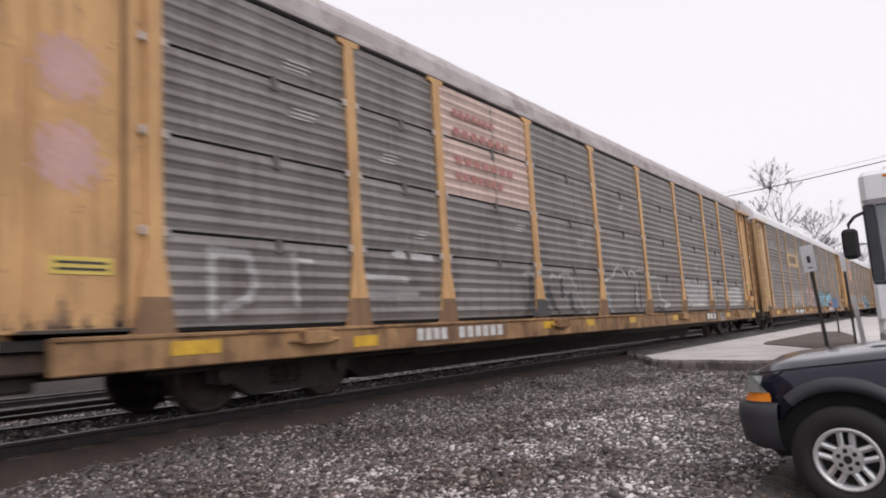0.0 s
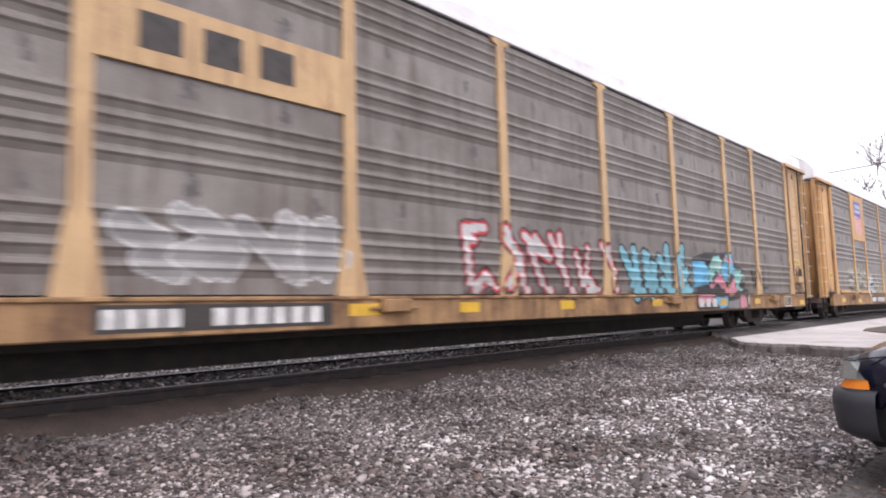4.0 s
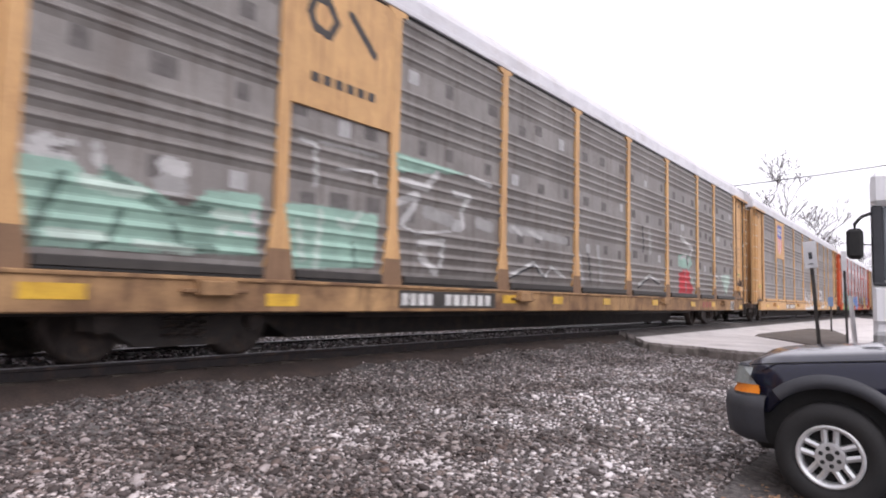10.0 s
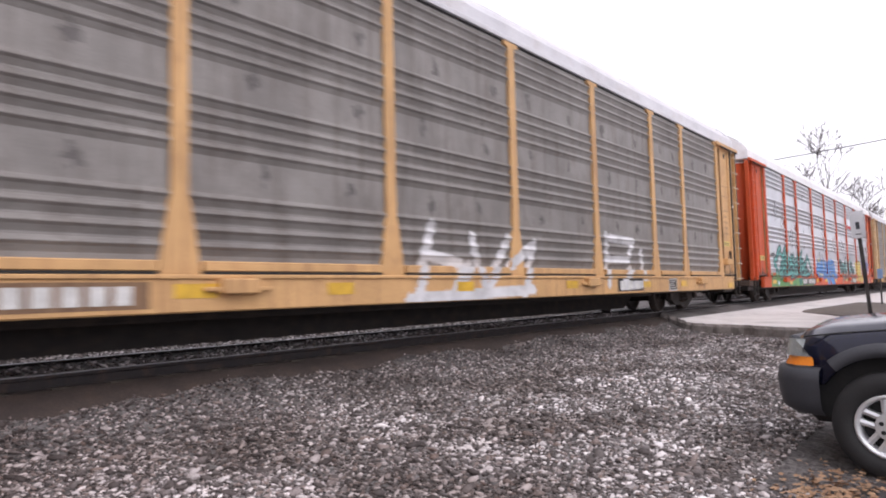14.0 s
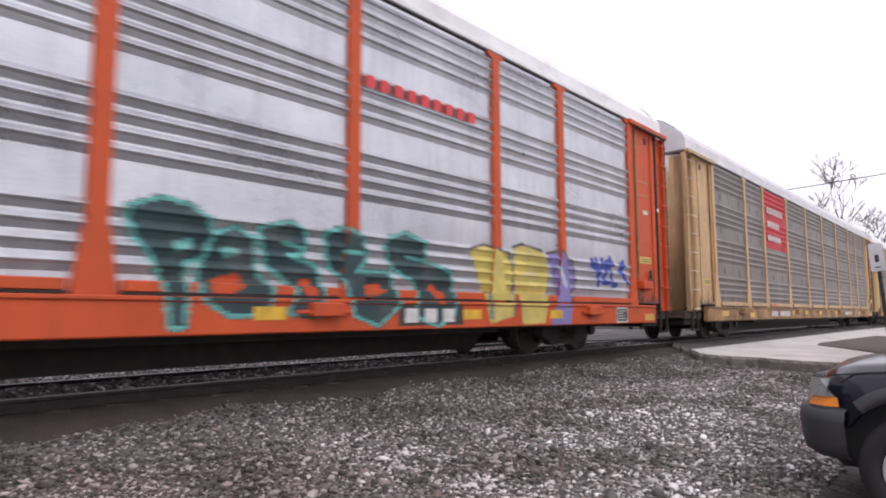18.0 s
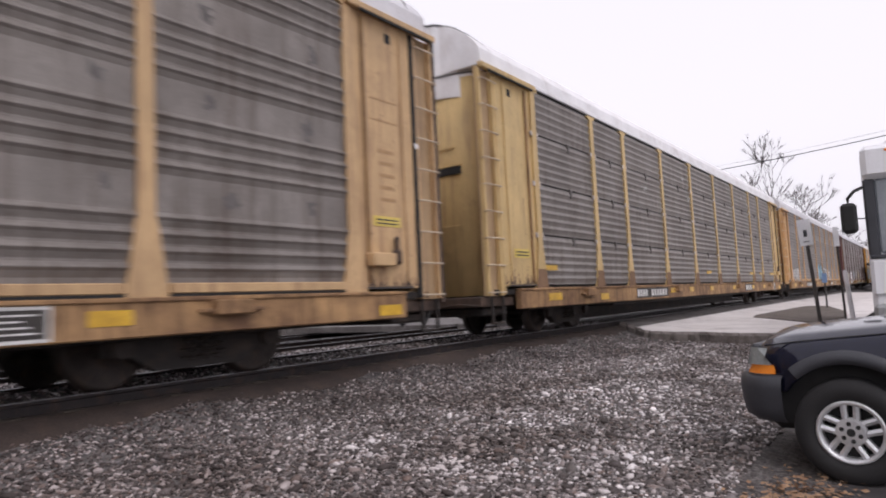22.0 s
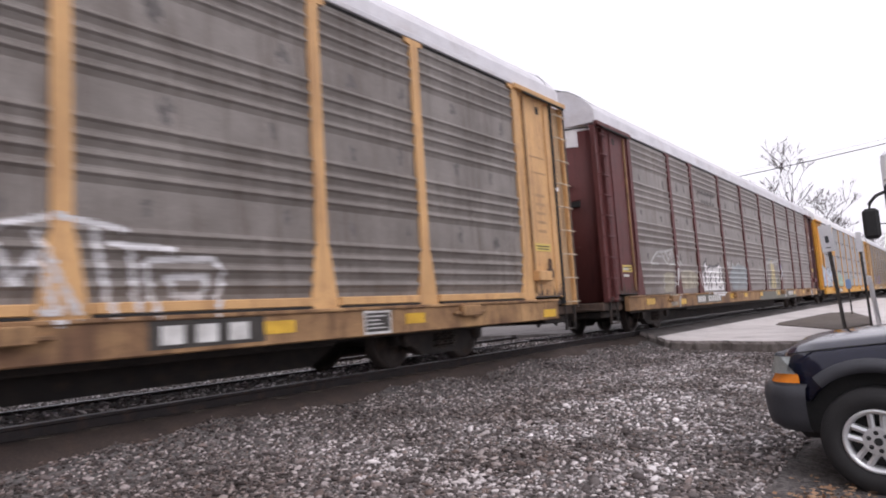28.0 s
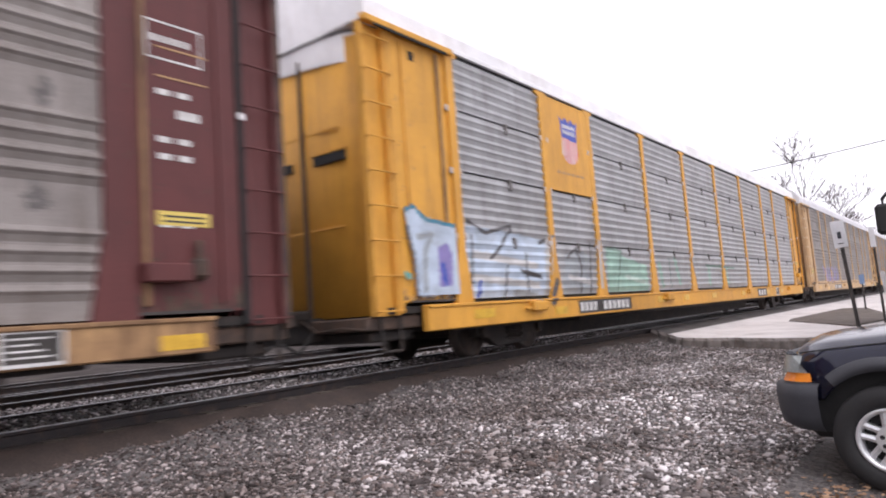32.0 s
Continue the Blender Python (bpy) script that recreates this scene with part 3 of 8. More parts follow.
def coat(name, car, box, mats, pick, profile=None, lift=0.004, step=0.02, label="", flat=None):
    """Paint that follows the ribs: pick(x, z) gives the index of a colour, or -1; box: x0, x1, z0, z1 on the car's side."""
    x0, x1, z0, z1 = box
    zs = set(np.arange(z0, z1, 0.028).round(4)) | {z1}
    if profile:
        zs |= {round(p[1], 4) for p in profile if z0 < p[1] < z1}
    zs = sorted(zs)
    xs = np.arange(x0, x1, step)
    mid = np.array([(a + b) / 2 for a, b in zip(zs, zs[1:])])
    grid = pick(*np.meshgrid(xs + step / 2, mid))
    y_at = lambda z: -SIDE - (flat if profile is None else float(out_of(profile, z))) - lift  # noqa: E731
    v, q, ids = [], [], []
    for r in range(len(mid)):
        row = grid[r]
        cut = np.flatnonzero(np.diff(row)) + 1
        edges = [0, *cut.tolist(), len(row)]
        for a, b in zip(edges, edges[1:]):
            if row[a] < 0:
                continue
            xa, xb = x0 + a * step, x0 + b * step
            n = len(v)
            v += [(xa, y_at(zs[r]), zs[r]), (xb, y_at(zs[r]), zs[r]), (xb, y_at(zs[r + 1]), zs[r + 1]), (xa, y_at(zs[r + 1]), zs[r + 1])]
            q.append((n, n + 1, n + 2, n + 3))
            ids.append(int(row[a]))
    if not q:
        return None
    me = mesh_from(name, v, q, [M[m] for m in mats], ids)
    ob = new(name, me)
    ob.parent = car
    if label:
        ob["label"] = label
    return ob


def strokes_pick(strokes, radii):
    """Distance to bent strokes, in rings of the given radii: index 0 within the first, 1 within the second, and so on."""
    segs = [(np.array(p), np.array(r)) for s in strokes for p, r in zip(s, s[1:])]

    def pick(x, z):
        d = np.full(x.shape, 9.0)
        for p, r in segs:
            e = r - p
            t = np.clip(((x - p[0]) * e[0] + (z - p[1]) * e[1]) / max(1e-6, e @ e), 0, 1)
            d = np.minimum(d, np.hypot(x - p[0] - t * e[0], z - p[1] - t * e[1]))
        out = np.full(x.shape, -1)
        for k in range(len(radii) - 1, -1, -1):
            out[d < radii[k]] = k
        return out

    return pick


def wild(seed, x, z, w, h, n, loops=3):
    """Made-up letter shapes with no reading: bent strokes, cell by cell."""
    rnd = random.Random(seed)
    cell = w / n
    out = []
    for k in range(n):
        cx = x + k * cell
        pts = [(cx + cell * rnd.uniform(0.02, 0.98), z + h * rnd.uniform(0.0, 1.0)) for _ in range(loops + 2)]
        pts[0] = (cx + cell * rnd.uniform(0, 0.3), z + h * rnd.uniform(0.75, 1.0))
        pts[-1] = (cx + cell * rnd.uniform(0.5, 1.1), z + h * rnd.uniform(0, 0.2))
        mid = pts[1]
        out.append([pts, [mid, (cx + cell * rnd.uniform(0.1, 0.9), z + h * rnd.uniform(0.8, 1.05))]])
    return out


def spray(key, c):
    M[key] = node_mat("sprayed_" + key, tone(c, 0.75), tone(c, 1.15), 2.2, 0.6, 0, 0.05, 70, (0.2, 0.18, 0.17), 0.35, False)


for key, c in dict(teal=(0.035, 0.19, 0.28), aqua=(0.12, 0.42, 0.38), darkpine=(0.022, 0.052, 0.058), skyblue=(0.06, 0.21, 0.48), skypale=(0.15, 0.45, 0.66), turq=(0.30, 0.60, 0.55), pink2=(0.66, 0.26, 0.32), dusty=(0.40, 0.375, 0.32), soot2=(0.075, 0.07, 0.072), butter2=(0.58, 0.49, 0.26), butterdull=(0.40, 0.365, 0.29), mintpale=(0.46, 0.57, 0.50), pine2=(0.13, 0.21, 0.17), bluegrey=(0.31, 0.335, 0.35), cyan2=(0.38, 0.50, 0.54), mossdull=(0.19, 0.185, 0.155), skyfade=(0.22, 0.44, 0.56), whitish=(0.66, 0.65, 0.66), dustwhite=(0.43, 0.42, 0.41), steelgrey=(0.24, 0.23, 0.225), mint=(0.30, 0.46, 0.38), chalk=(0.52, 0.51, 0.50), faded=(0.34, 0.33, 0.32), sprayblack=(0.025, 0.027, 0.03), sprayred=(0.52, 0.04, 0.05), sky=(0.10, 0.30, 0.52), cyan=(0.20, 0.46, 0.54), pine=(0.02, 0.16, 0.13), leaf=(0.12, 0.30, 0.10), violet=(0.24, 0.20, 0.44), lemon=(0.58, 0.47, 0.12), butter=(0.58, 0.53, 0.30), soot=(0.09, 0.085, 0.085), pink=(0.55, 0.25, 0.27), deepblue=(0.04, 0.08, 0.40), ice=(0.48, 0.56, 0.66), moss=(0.26, 0.25, 0.19)).items():
    spray(key, c)
M["placard"] = node_mat("yellow_placard", (0.60, 0.45, 0.09), (0.70, 0.54, 0.13), 5, 0.45, 0, 0.03)
M["ink_faint"] = node_mat("faint_stencil_paint", (0.34, 0.20, 0.09), (0.44, 0.27, 0.13), 5, 0.6, 0, 0.05)
M["rung"] = node_mat("worn_rung_paint", (0.50, 0.40, 0.28), (0.68, 0.58, 0.46), 8, 0.5, 0.1, 0.1)
M["rusty"] = node_mat("rusty_brown_steel", (0.045, 0.030, 0.024), (0.105, 0.066, 0.046), 6, 0.8, 0, 0.2, 60, (0.035, 0.028, 0.025), 0.6)
M["mossy"] = paint("dark_mossy_overpaint", (0.15, 0.145, 0.12), (0.07, 0.06, 0.05), 0.6)
M["guide"] = node_mat("rust_stained_guide", (0.20, 0.115, 0.055), (0.36, 0.22, 0.10), 3, 0.7, 0, 0.1, 60, (0.09, 0.05, 0.03), 0.6)
M["emblem_pink"] = paint("chalky_pink_panel_paint", (0.62, 0.47, 0.41), (0.25, 0.14, 0.10), 0.6)
M["emblem_red"] = paint("bright_red_panel_paint", (0.56, 0.035, 0.05), (0.30, 0.03, 0.03), 0.3)


def tag(car, prof, seed, x, z, w, h, n, mats, radii, name="graffiti", label="", loops=3):
    lay_letters(car, prof, wild(seed, x, z, w, h, n, loops), mats, radii, name, label)


def lay_letters(car, prof, letters, mats, radii, name="graffiti", label=""):
    """Each letter is sprayed on the ribbed panels, over the posts it crosses and down on the sill."""
    m = max(radii) + 0.02
    for i, strokes in enumerate(letters):
        xa, xb = min(p[0] for s in strokes for p in s) - m, max(p[0] for s in strokes for p in s) + m
        za, zb = min(p[1] for s in strokes for p in s) - m, max(p[1] for s in strokes for p in s) + m
        pick, lift = strokes_pick(strokes, radii), 0.004 + 0.0012 * (i % 3)
        coat(name, car, (xa, xb, max(DECK + 0.12, za), min(EAVE - 0.02, zb)), mats, pick, prof, lift, 0.02, label)
        for px in POSTS:
            if xa < px < xb:
                coat(name, car, (px - 0.085, px + 0.085, max(DECK + 0.1, za), min(EAVE - 0.12, zb)), mats, pick, None, 0.0015 + 0.001 * (i % 3), 0.02, label, 0.046)
        if za < DECK + 0.12:
            coat(name, car, (xa, xb, DECK + 0.005, min(zb, DECK + 0.115)), mats, pick, None, lift, 0.02, label, 0.082)
        if za < DECK - 0.09:
            coat(name, car, (xa, xb, max(SILL + 0.01, za), DECK - 0.075), mats, pick, None, lift, 0.02, label, 0.09)


def spread(layers, colour, radius, *points):
    """One layer of a sprayed piece: a stroke of that radius, or with radius 0 a filled outline."""
    layers.append((colour, radius, points))


def inside_of(outline, x, z):
    hit = np.zeros(x.shape, bool)
    for (xa, za), (xb, zb) in zip(outline, outline[1:] + outline[:1]):
        if za != zb:
            hit ^= ((za > z) != (zb > z)) & (x < (xb - xa) * (z - za) / (zb - za) + xa)
    return hit


def mural(car, prof, label, layers, kick=True, panel=False):
    """A sprayed piece: its layers lie over one another on the ribbed panels, over the posts and down on the sill."""
    names = sorted({c for c, r, p in layers})

    def pick(x, z):
        out = np.full(x.shape, -1)
        xj = x + 0.008 * np.sin(z * 61 + x * 23) + 0.006 * np.sin(z * 131 - x * 47)
        zj = z + 0.008 * np.sin(x * 57 - z * 31) + 0.006 * np.sin(x * 113 + z * 17)
        for colour, radius, points in layers:
            if radius:
                mask = strokes_pick([points], (radius,))(xj, zj) == 0
            else:
                mask = inside_of(points, xj, zj)
            out[mask] = names.index(colour)
        return out

    m = max(r for c, r, p in layers) + 0.02
    xa, xb = min(q[0] for c, r, p in layers for q in p) - m, max(q[0] for c, r, p in layers for q in p) + m
    za, zb = min(q[1] for c, r, p in layers for q in p) - m, min(EAVE - 0.12, max(q[1] for c, r, p in layers for q in p) + m)
    if panel:
        coat("graffiti", car, (max(0.56, xa), min(1.76, xb), za, zb), names, pick, None, 0.049, 0.02, label, 0.0)
        return
    xa, xb = max(xa, POSTS[0] + 0.02), min(xb, POSTS[-1] - 0.02)
    low = DECK + (0.12 if kick else 0.045)
    put = lambda *a: coat("graffiti", car, *a)  # noqa: E731
    put((xa, xb, max(low, za), zb), names, pick, prof, 0.004, 0.02, label)
    for px in POSTS:
        if xa < px < xb:
            wide = lambda z: np.interp(z, [DECK, DECK + 0.66, DECK + 0.76], [0.21, 0.115, 0.086])  # noqa: E731
            put((px - 0.22, px + 0.22, max(DECK + 0.01, za), zb), names, lambda x, z, px=px: np.where(np.abs(x - px) < wide(z), pick(x, z), -1), None, 0.0055, 0.02, label, 0.046)
    if kick and za < DECK + 0.12:
        put((xa, xb, DECK + 0.014, min(zb, DECK + 0.114)), names, pick, None, 0.004, 0.02, label, 0.082)
    if za < DECK - 0.03:
        put((xa, xb, DECK - 0.062, DECK - 0.024), names, pick, None, 0.003, 0.02, label, 0.115)
    if za < DECK - 0.09:
        put((xa, xb, max(SILL + 0.012, za), DECK - 0.075), names, pick, None, 0.004, 0.02, label, 0.09)


def bars(car, name, x, z, w, h, n, mat, y, label="", gap=0.35):
    """Unreadable marks as a row of plain bars."""
    c = w / n
    for k in range(n):
        part(name, box_mesh(0, round(c * (1 - gap), 3), -0.004, 0, 0, h), M[mat], car, (x + k * c, y, z), label if k == 0 else "")


def shield(car, x, z, w, h):
    """A shield emblem in blue with white bars above red and white stripes, on a plain yellow sheet."""
    def pick(px, pz):
        u, t = (px - x) / w, (pz - z) / h
        half = 0.5 - 0.06 * np.sin(np.clip((1 - t) * 3.2, 0, 3.14)) + 0.04 * (t > 0.9)
        half = np.where(t < 0.22, half * np.sqrt(np.clip(t / 0.22, 0, 1)) ** 0.7, half)
        inside = (np.abs(u - 0.5) < half) & (t < 1 - 0.08 * np.cos((u - 0.5) * 9) ** 2)
        out = np.full(px.shape, -1)
        stripe = (np.floor((u - 0.04) * 13) % 2).astype(int)
        out[inside] = np.where(stripe, 1, 2)[inside]
        blue = inside & (t > 0.56 - 0.06 * u)
        out[blue] = 0
        for a in (0.68, 0.82):
            out[blue & (np.abs(t - a) < 0.045) & (np.abs(u - 0.5) < 0.36) & ((u * 13) % 2 < 1.5)] = 2
        return out
    coat("emblem", car, (x, x + w, z, z + h), ["ink_blue", "ink_red", "ink_white"], pick, None, 0.0445, 0.015, "blue, red and white shield emblem without lettering", 0.0)


def emblem_sheet(car, bay, z0, mat, name="emblem_panel", y=0.042, z1=EAVE - 0.02, label=""):
    a, b = POSTS[bay] + 0.075, POSTS[bay + 1] - 0.075
    part(name, box_mesh(0, b - a, -y, 0, z0, z1, 0.004), M[mat], car, (a, -SIDE, 0), label)


def smudges(k, car, prof, patched):
    """Rust smudges in the flat bands between the ribs; on a patched car, rows of dark and pale rectangles."""
    rnd = random.Random(300 + k)
    for band, z in enumerate((1.93, 2.95, 3.92)):
        spots = []
        for a, b in zip(POSTS, POSTS[1:]):
            for i in range(3 if patched else 2):
                spots.append((a + (b - a) * (i + rnd.uniform(0.3, 0.7)) / (3 if patched else 2), z + rnd.uniform(-0.07, 0.07), rnd.uniform(0.09, 0.16) if patched else rnd.uniform(0.04, 0.10), rnd.uniform(0.09, 0.15)))
        xs_ = np.array([s[0] for s in spots])

        def pick(x, zz):
            n = np.abs(x[..., None] - xs_).argmin(-1)
            sx, sz, sw, sh = (np.array([s[j] for s in spots])[n] for j in range(4))
            if patched:
                return np.where((np.abs(x - sx) < sw) & (np.abs(zz - sz) < 0.10), (n * 7 + band) % 5 // 4, -1)
            u = ((x - sx) / sw) ** 2 + ((zz - sz) / sh) ** 2 + 0.45 * np.sin(x * 41 + zz * 23) + 0.3 * np.sin(x * 17 - zz * 57)
            return np.where(u < 0.8, 0, -1)
        ob = coat("stain", car, (POSTS[0] + 0.1, POSTS[-1] - 0.1, z - 0.2, z + 0.2), ["smudge", "patch_pale"], pick, prof, 0.003, 0.03, "dark rust smudges on the flat bands")
        ob["kind"] = "stuff"


def autorack(k, style):
    car = empty("autorack_car")
    body, sheet = M[style["body"]], M[style["sheet"]]
    sill = M[style.get("sill", style["body"])]
    low = SILL + style.get("low", 0.0)
    seam = style["type"] == "seam"
    prof = SEAMED if seam else GROUPED
    part("side_sill", box_mesh(0.95, LONG - 0.95, -SIDE - 0.09, -SIDE + 0.03, low, DECK - 0.02, 0.015), sill, car)
    part("sill_lip", box_mesh(0.95, LONG - 0.95, -SIDE - 0.115, -SIDE - 0.05, DECK - 0.065, DECK - 0.02, 0.01), sill, car)
    part("far_sill", box_mesh(0.95, LONG - 0.95, SIDE - 0.03, SIDE + 0.09, low, DECK - 0.02, 0.015), sill, car)
    part("centre_sill", extrude_mesh("centre", [(-0.1, 0.50), (5.3, 0.50), (5.9, 0.14), (LONG - 5.9, 0.14), (LONG - 5.3, 0.50), (LONG + 0.1, 0.50), (LONG + 0.1, DECK - 0.1), (-0.1, DECK - 0.1)], -0.35, 0.35), M["under"], car)
    part("cross_bearer", box_mesh(6.2, LONG - 6.2, -1.2, 1.2, 0.44, 0.62, 0.02), M["under"], car)
    part("brake_pipe", cyl_mesh(0.035, LONG - 4, "x", 8), M["under"], car, (LONG / 2, -1.15, 0.52))
    part("deck", box_mesh(0.3, LONG - 0.3, -SIDE + 0.04, SIDE - 0.04, DECK - 0.12, DECK - 0.03), M["under"], car)
    for n, (a, b) in enumerate(zip(POSTS, POSTS[1:])):
        w = round(b - a - 0.02, 3)
        if seam:
            for i in range(4):
                part("side_panel", sheet_mesh(("even", i, w), profile_even(SEAMS[i] + 0.018, SEAMS[i + 1] - 0.018), w), sheet, car, (a + 0.01, -SIDE, 0))
            # black sheet: the interior's shade seen through the gaps, put in as colour
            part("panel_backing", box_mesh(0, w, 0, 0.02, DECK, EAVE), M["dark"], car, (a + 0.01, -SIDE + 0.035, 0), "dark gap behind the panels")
            for i in (1, 2, 3):
                part("seam_bracket", box_mesh(-0.045, 0.045, -0.035, 0.0, SEAMS[i] - 0.16, SEAMS[i] + 0.03, 0.008), M["smudge"], car, (a + w * 0.55, -SIDE, 0))
        else:
            part("side_panel", sheet_mesh(("grouped", w), GROUPED, w), sheet, car, (a + 0.01, -SIDE, 0))
            if style.get("skirt", True):
                part("kick_plate", box_mesh(0, round(w - 0.44, 3), -0.08, 0.0, DECK + 0.012, DECK + 0.115, 0.01), M[style.get("kick", style["body"])], car, (a + 0.23, -SIDE - 0.002, 0))
                # solid black strip draws the shade line under the kick plate
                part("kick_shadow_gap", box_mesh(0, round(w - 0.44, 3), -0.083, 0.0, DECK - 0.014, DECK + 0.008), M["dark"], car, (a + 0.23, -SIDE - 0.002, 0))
    pm = post_mesh(*style.get("post", (0.088, 0.22, 0.66)))
    for x in POSTS:
        p = part("side_post", pm, body, car, (x, 0, 0))
        if style.get("foot"):
            part("foot_plate", FOOT, M["foot_rust"], p, (0, 0, 0), "rust-brown foot of the post")
        if seam:
            for z in (1.90, 2.91, 3.89):
                for dx in (-0.12, 0.12):
                    part("clip", box_mesh(-0.035, 0.035, -SIDE - 0.052, -SIDE - 0.02, z - 0.04, z + 0.06, 0.012), M["clip"], p, (dx, 0, 0))
    part("far_side", sheet_mesh(("grouped", "far"), GROUPED, POSTS[-1] - POSTS[0]), sheet, car, (POSTS[-1], SIDE, 0), "", (0, 0, 180))
    for x in POSTS:
        part("far_post", pm, body, car, (x, 0, 0), "", (0, 0, 180))
    part("roof", roof_mesh(0.12, LONG - 0.12), M[style.get("roof", "roof")], car)
    part("eave_gap", box_mesh(1.8, LONG - 1.8, -SIDE - 0.012, -SIDE + 0.01, EAVE + 0.0, EAVE + 0.032), M["dark"], car)
    part("eave_rail", box_mesh(1.95, LONG - 1.95, -SIDE - 0.05, -SIDE - 0.0, EAVE + 0.032, EAVE + 0.12, 0.012), M[style.get("roof", "roof")], car)
    end_group(car, style, True)
    end_group(car, style, False)
    y = -SIDE - 0.09
    for x, w, dz in style.get("reflectors", ((2.3, 0.55, 0.1), (4.75, 0.45, 0.05), (9.75, 0.45, 0.12), (11.6, 0.4, 0.12), (14.0, 0.4, 0.12), (17.2, 0.4, 0.12), (20.6, 0.42, 0.1), (22.9, 0.4, 0.1), (26.7, 0.45, 0.03))):
        part("reflector", box_mesh(0, w, -0.006, 0, 0, 0.14), M["reflector"], car, (x - w / 2, y, low + 0.02 + dz))
    for x in (3.85, 10.2, 17.9, 24.15):
        pad = part("jacking_pad", box_mesh(-0.22, 0.22, -0.11, 0.0, 0.0, 0.16, 0.015), sill, car, (x, y, DECK - 0.22))
        part("pad_wing", box_mesh(-0.38, 0.38, -0.06, 0.0, 0.03, 0.075, 0.01), sill, pad)
    # marks: stencil rows, plates
    dark_plate = style.get("plates", True)
    if dark_plate:
        lx, mx = style.get("logo", 19.1), style.get("mark", 6.85)
        if not style.get("red_logo"):
            part("mark_plate", box_mesh(0, 1.3, -0.003, 0, 0, 0.27), M["plate"], car, (lx, y, low + 0.05), "black plate with pale stencil bars")
        bars(car, "stencil_bar", lx + 0.12, low + 0.09, 1.1, 0.18, 3, "ink_dullred" if style.get("red_logo") else "ink_white", y - 0.0035)
        part("mark_plate", box_mesh(0, 2.5, -0.003, 0, 0, 0.25), M[style.get("mark_plate", "plate")], car, (mx - 0.06, y, low + 0.05), "dark plate with pale stencil bars")
        bars(car, "stencil_bar", mx, low + 0.09, 0.75, 0.17, 4, "ink_white", y - 0.0035, "", 0.28)
        bars(car, "stencil_bar", mx + 1.02, low + 0.09, 1.32, 0.17, 6, "ink_white", y - 0.0035, "", 0.30)
    part("data_plate", box_mesh(0, 0.5, -0.004, 0, 0, 0.30), M["ink_white"], car, (21.9 if k % 2 else 25.15, y, low + 0.02), "white-edged data panel")
    part("data_plate_face", box_mesh(0.03, 0.47, -0.007, -0.003, 0.03, 0.27), M["plate"], car, (21.9 if k % 2 else 25.15, y, low + 0.02))
    for i in range(4):
        part("print_bar", box_mesh(0.06, 0.40 - 0.06 * (i % 3), -0.009, -0.006, 0.07 + 0.05 * i, 0.085 + 0.05 * i), M["ink_white"], car, (21.9 if k % 2 else 25.15, y, low + 0.02))
    if not seam and style["sheet"] != "steel_bright":
        smudges(k, car, prof, style.get("patches", False))
    tagged(car, style["label"], "autorack car", "cars of the freight train")
    CARS.append((k, car))
    decorate(k, car, prof)
    return car


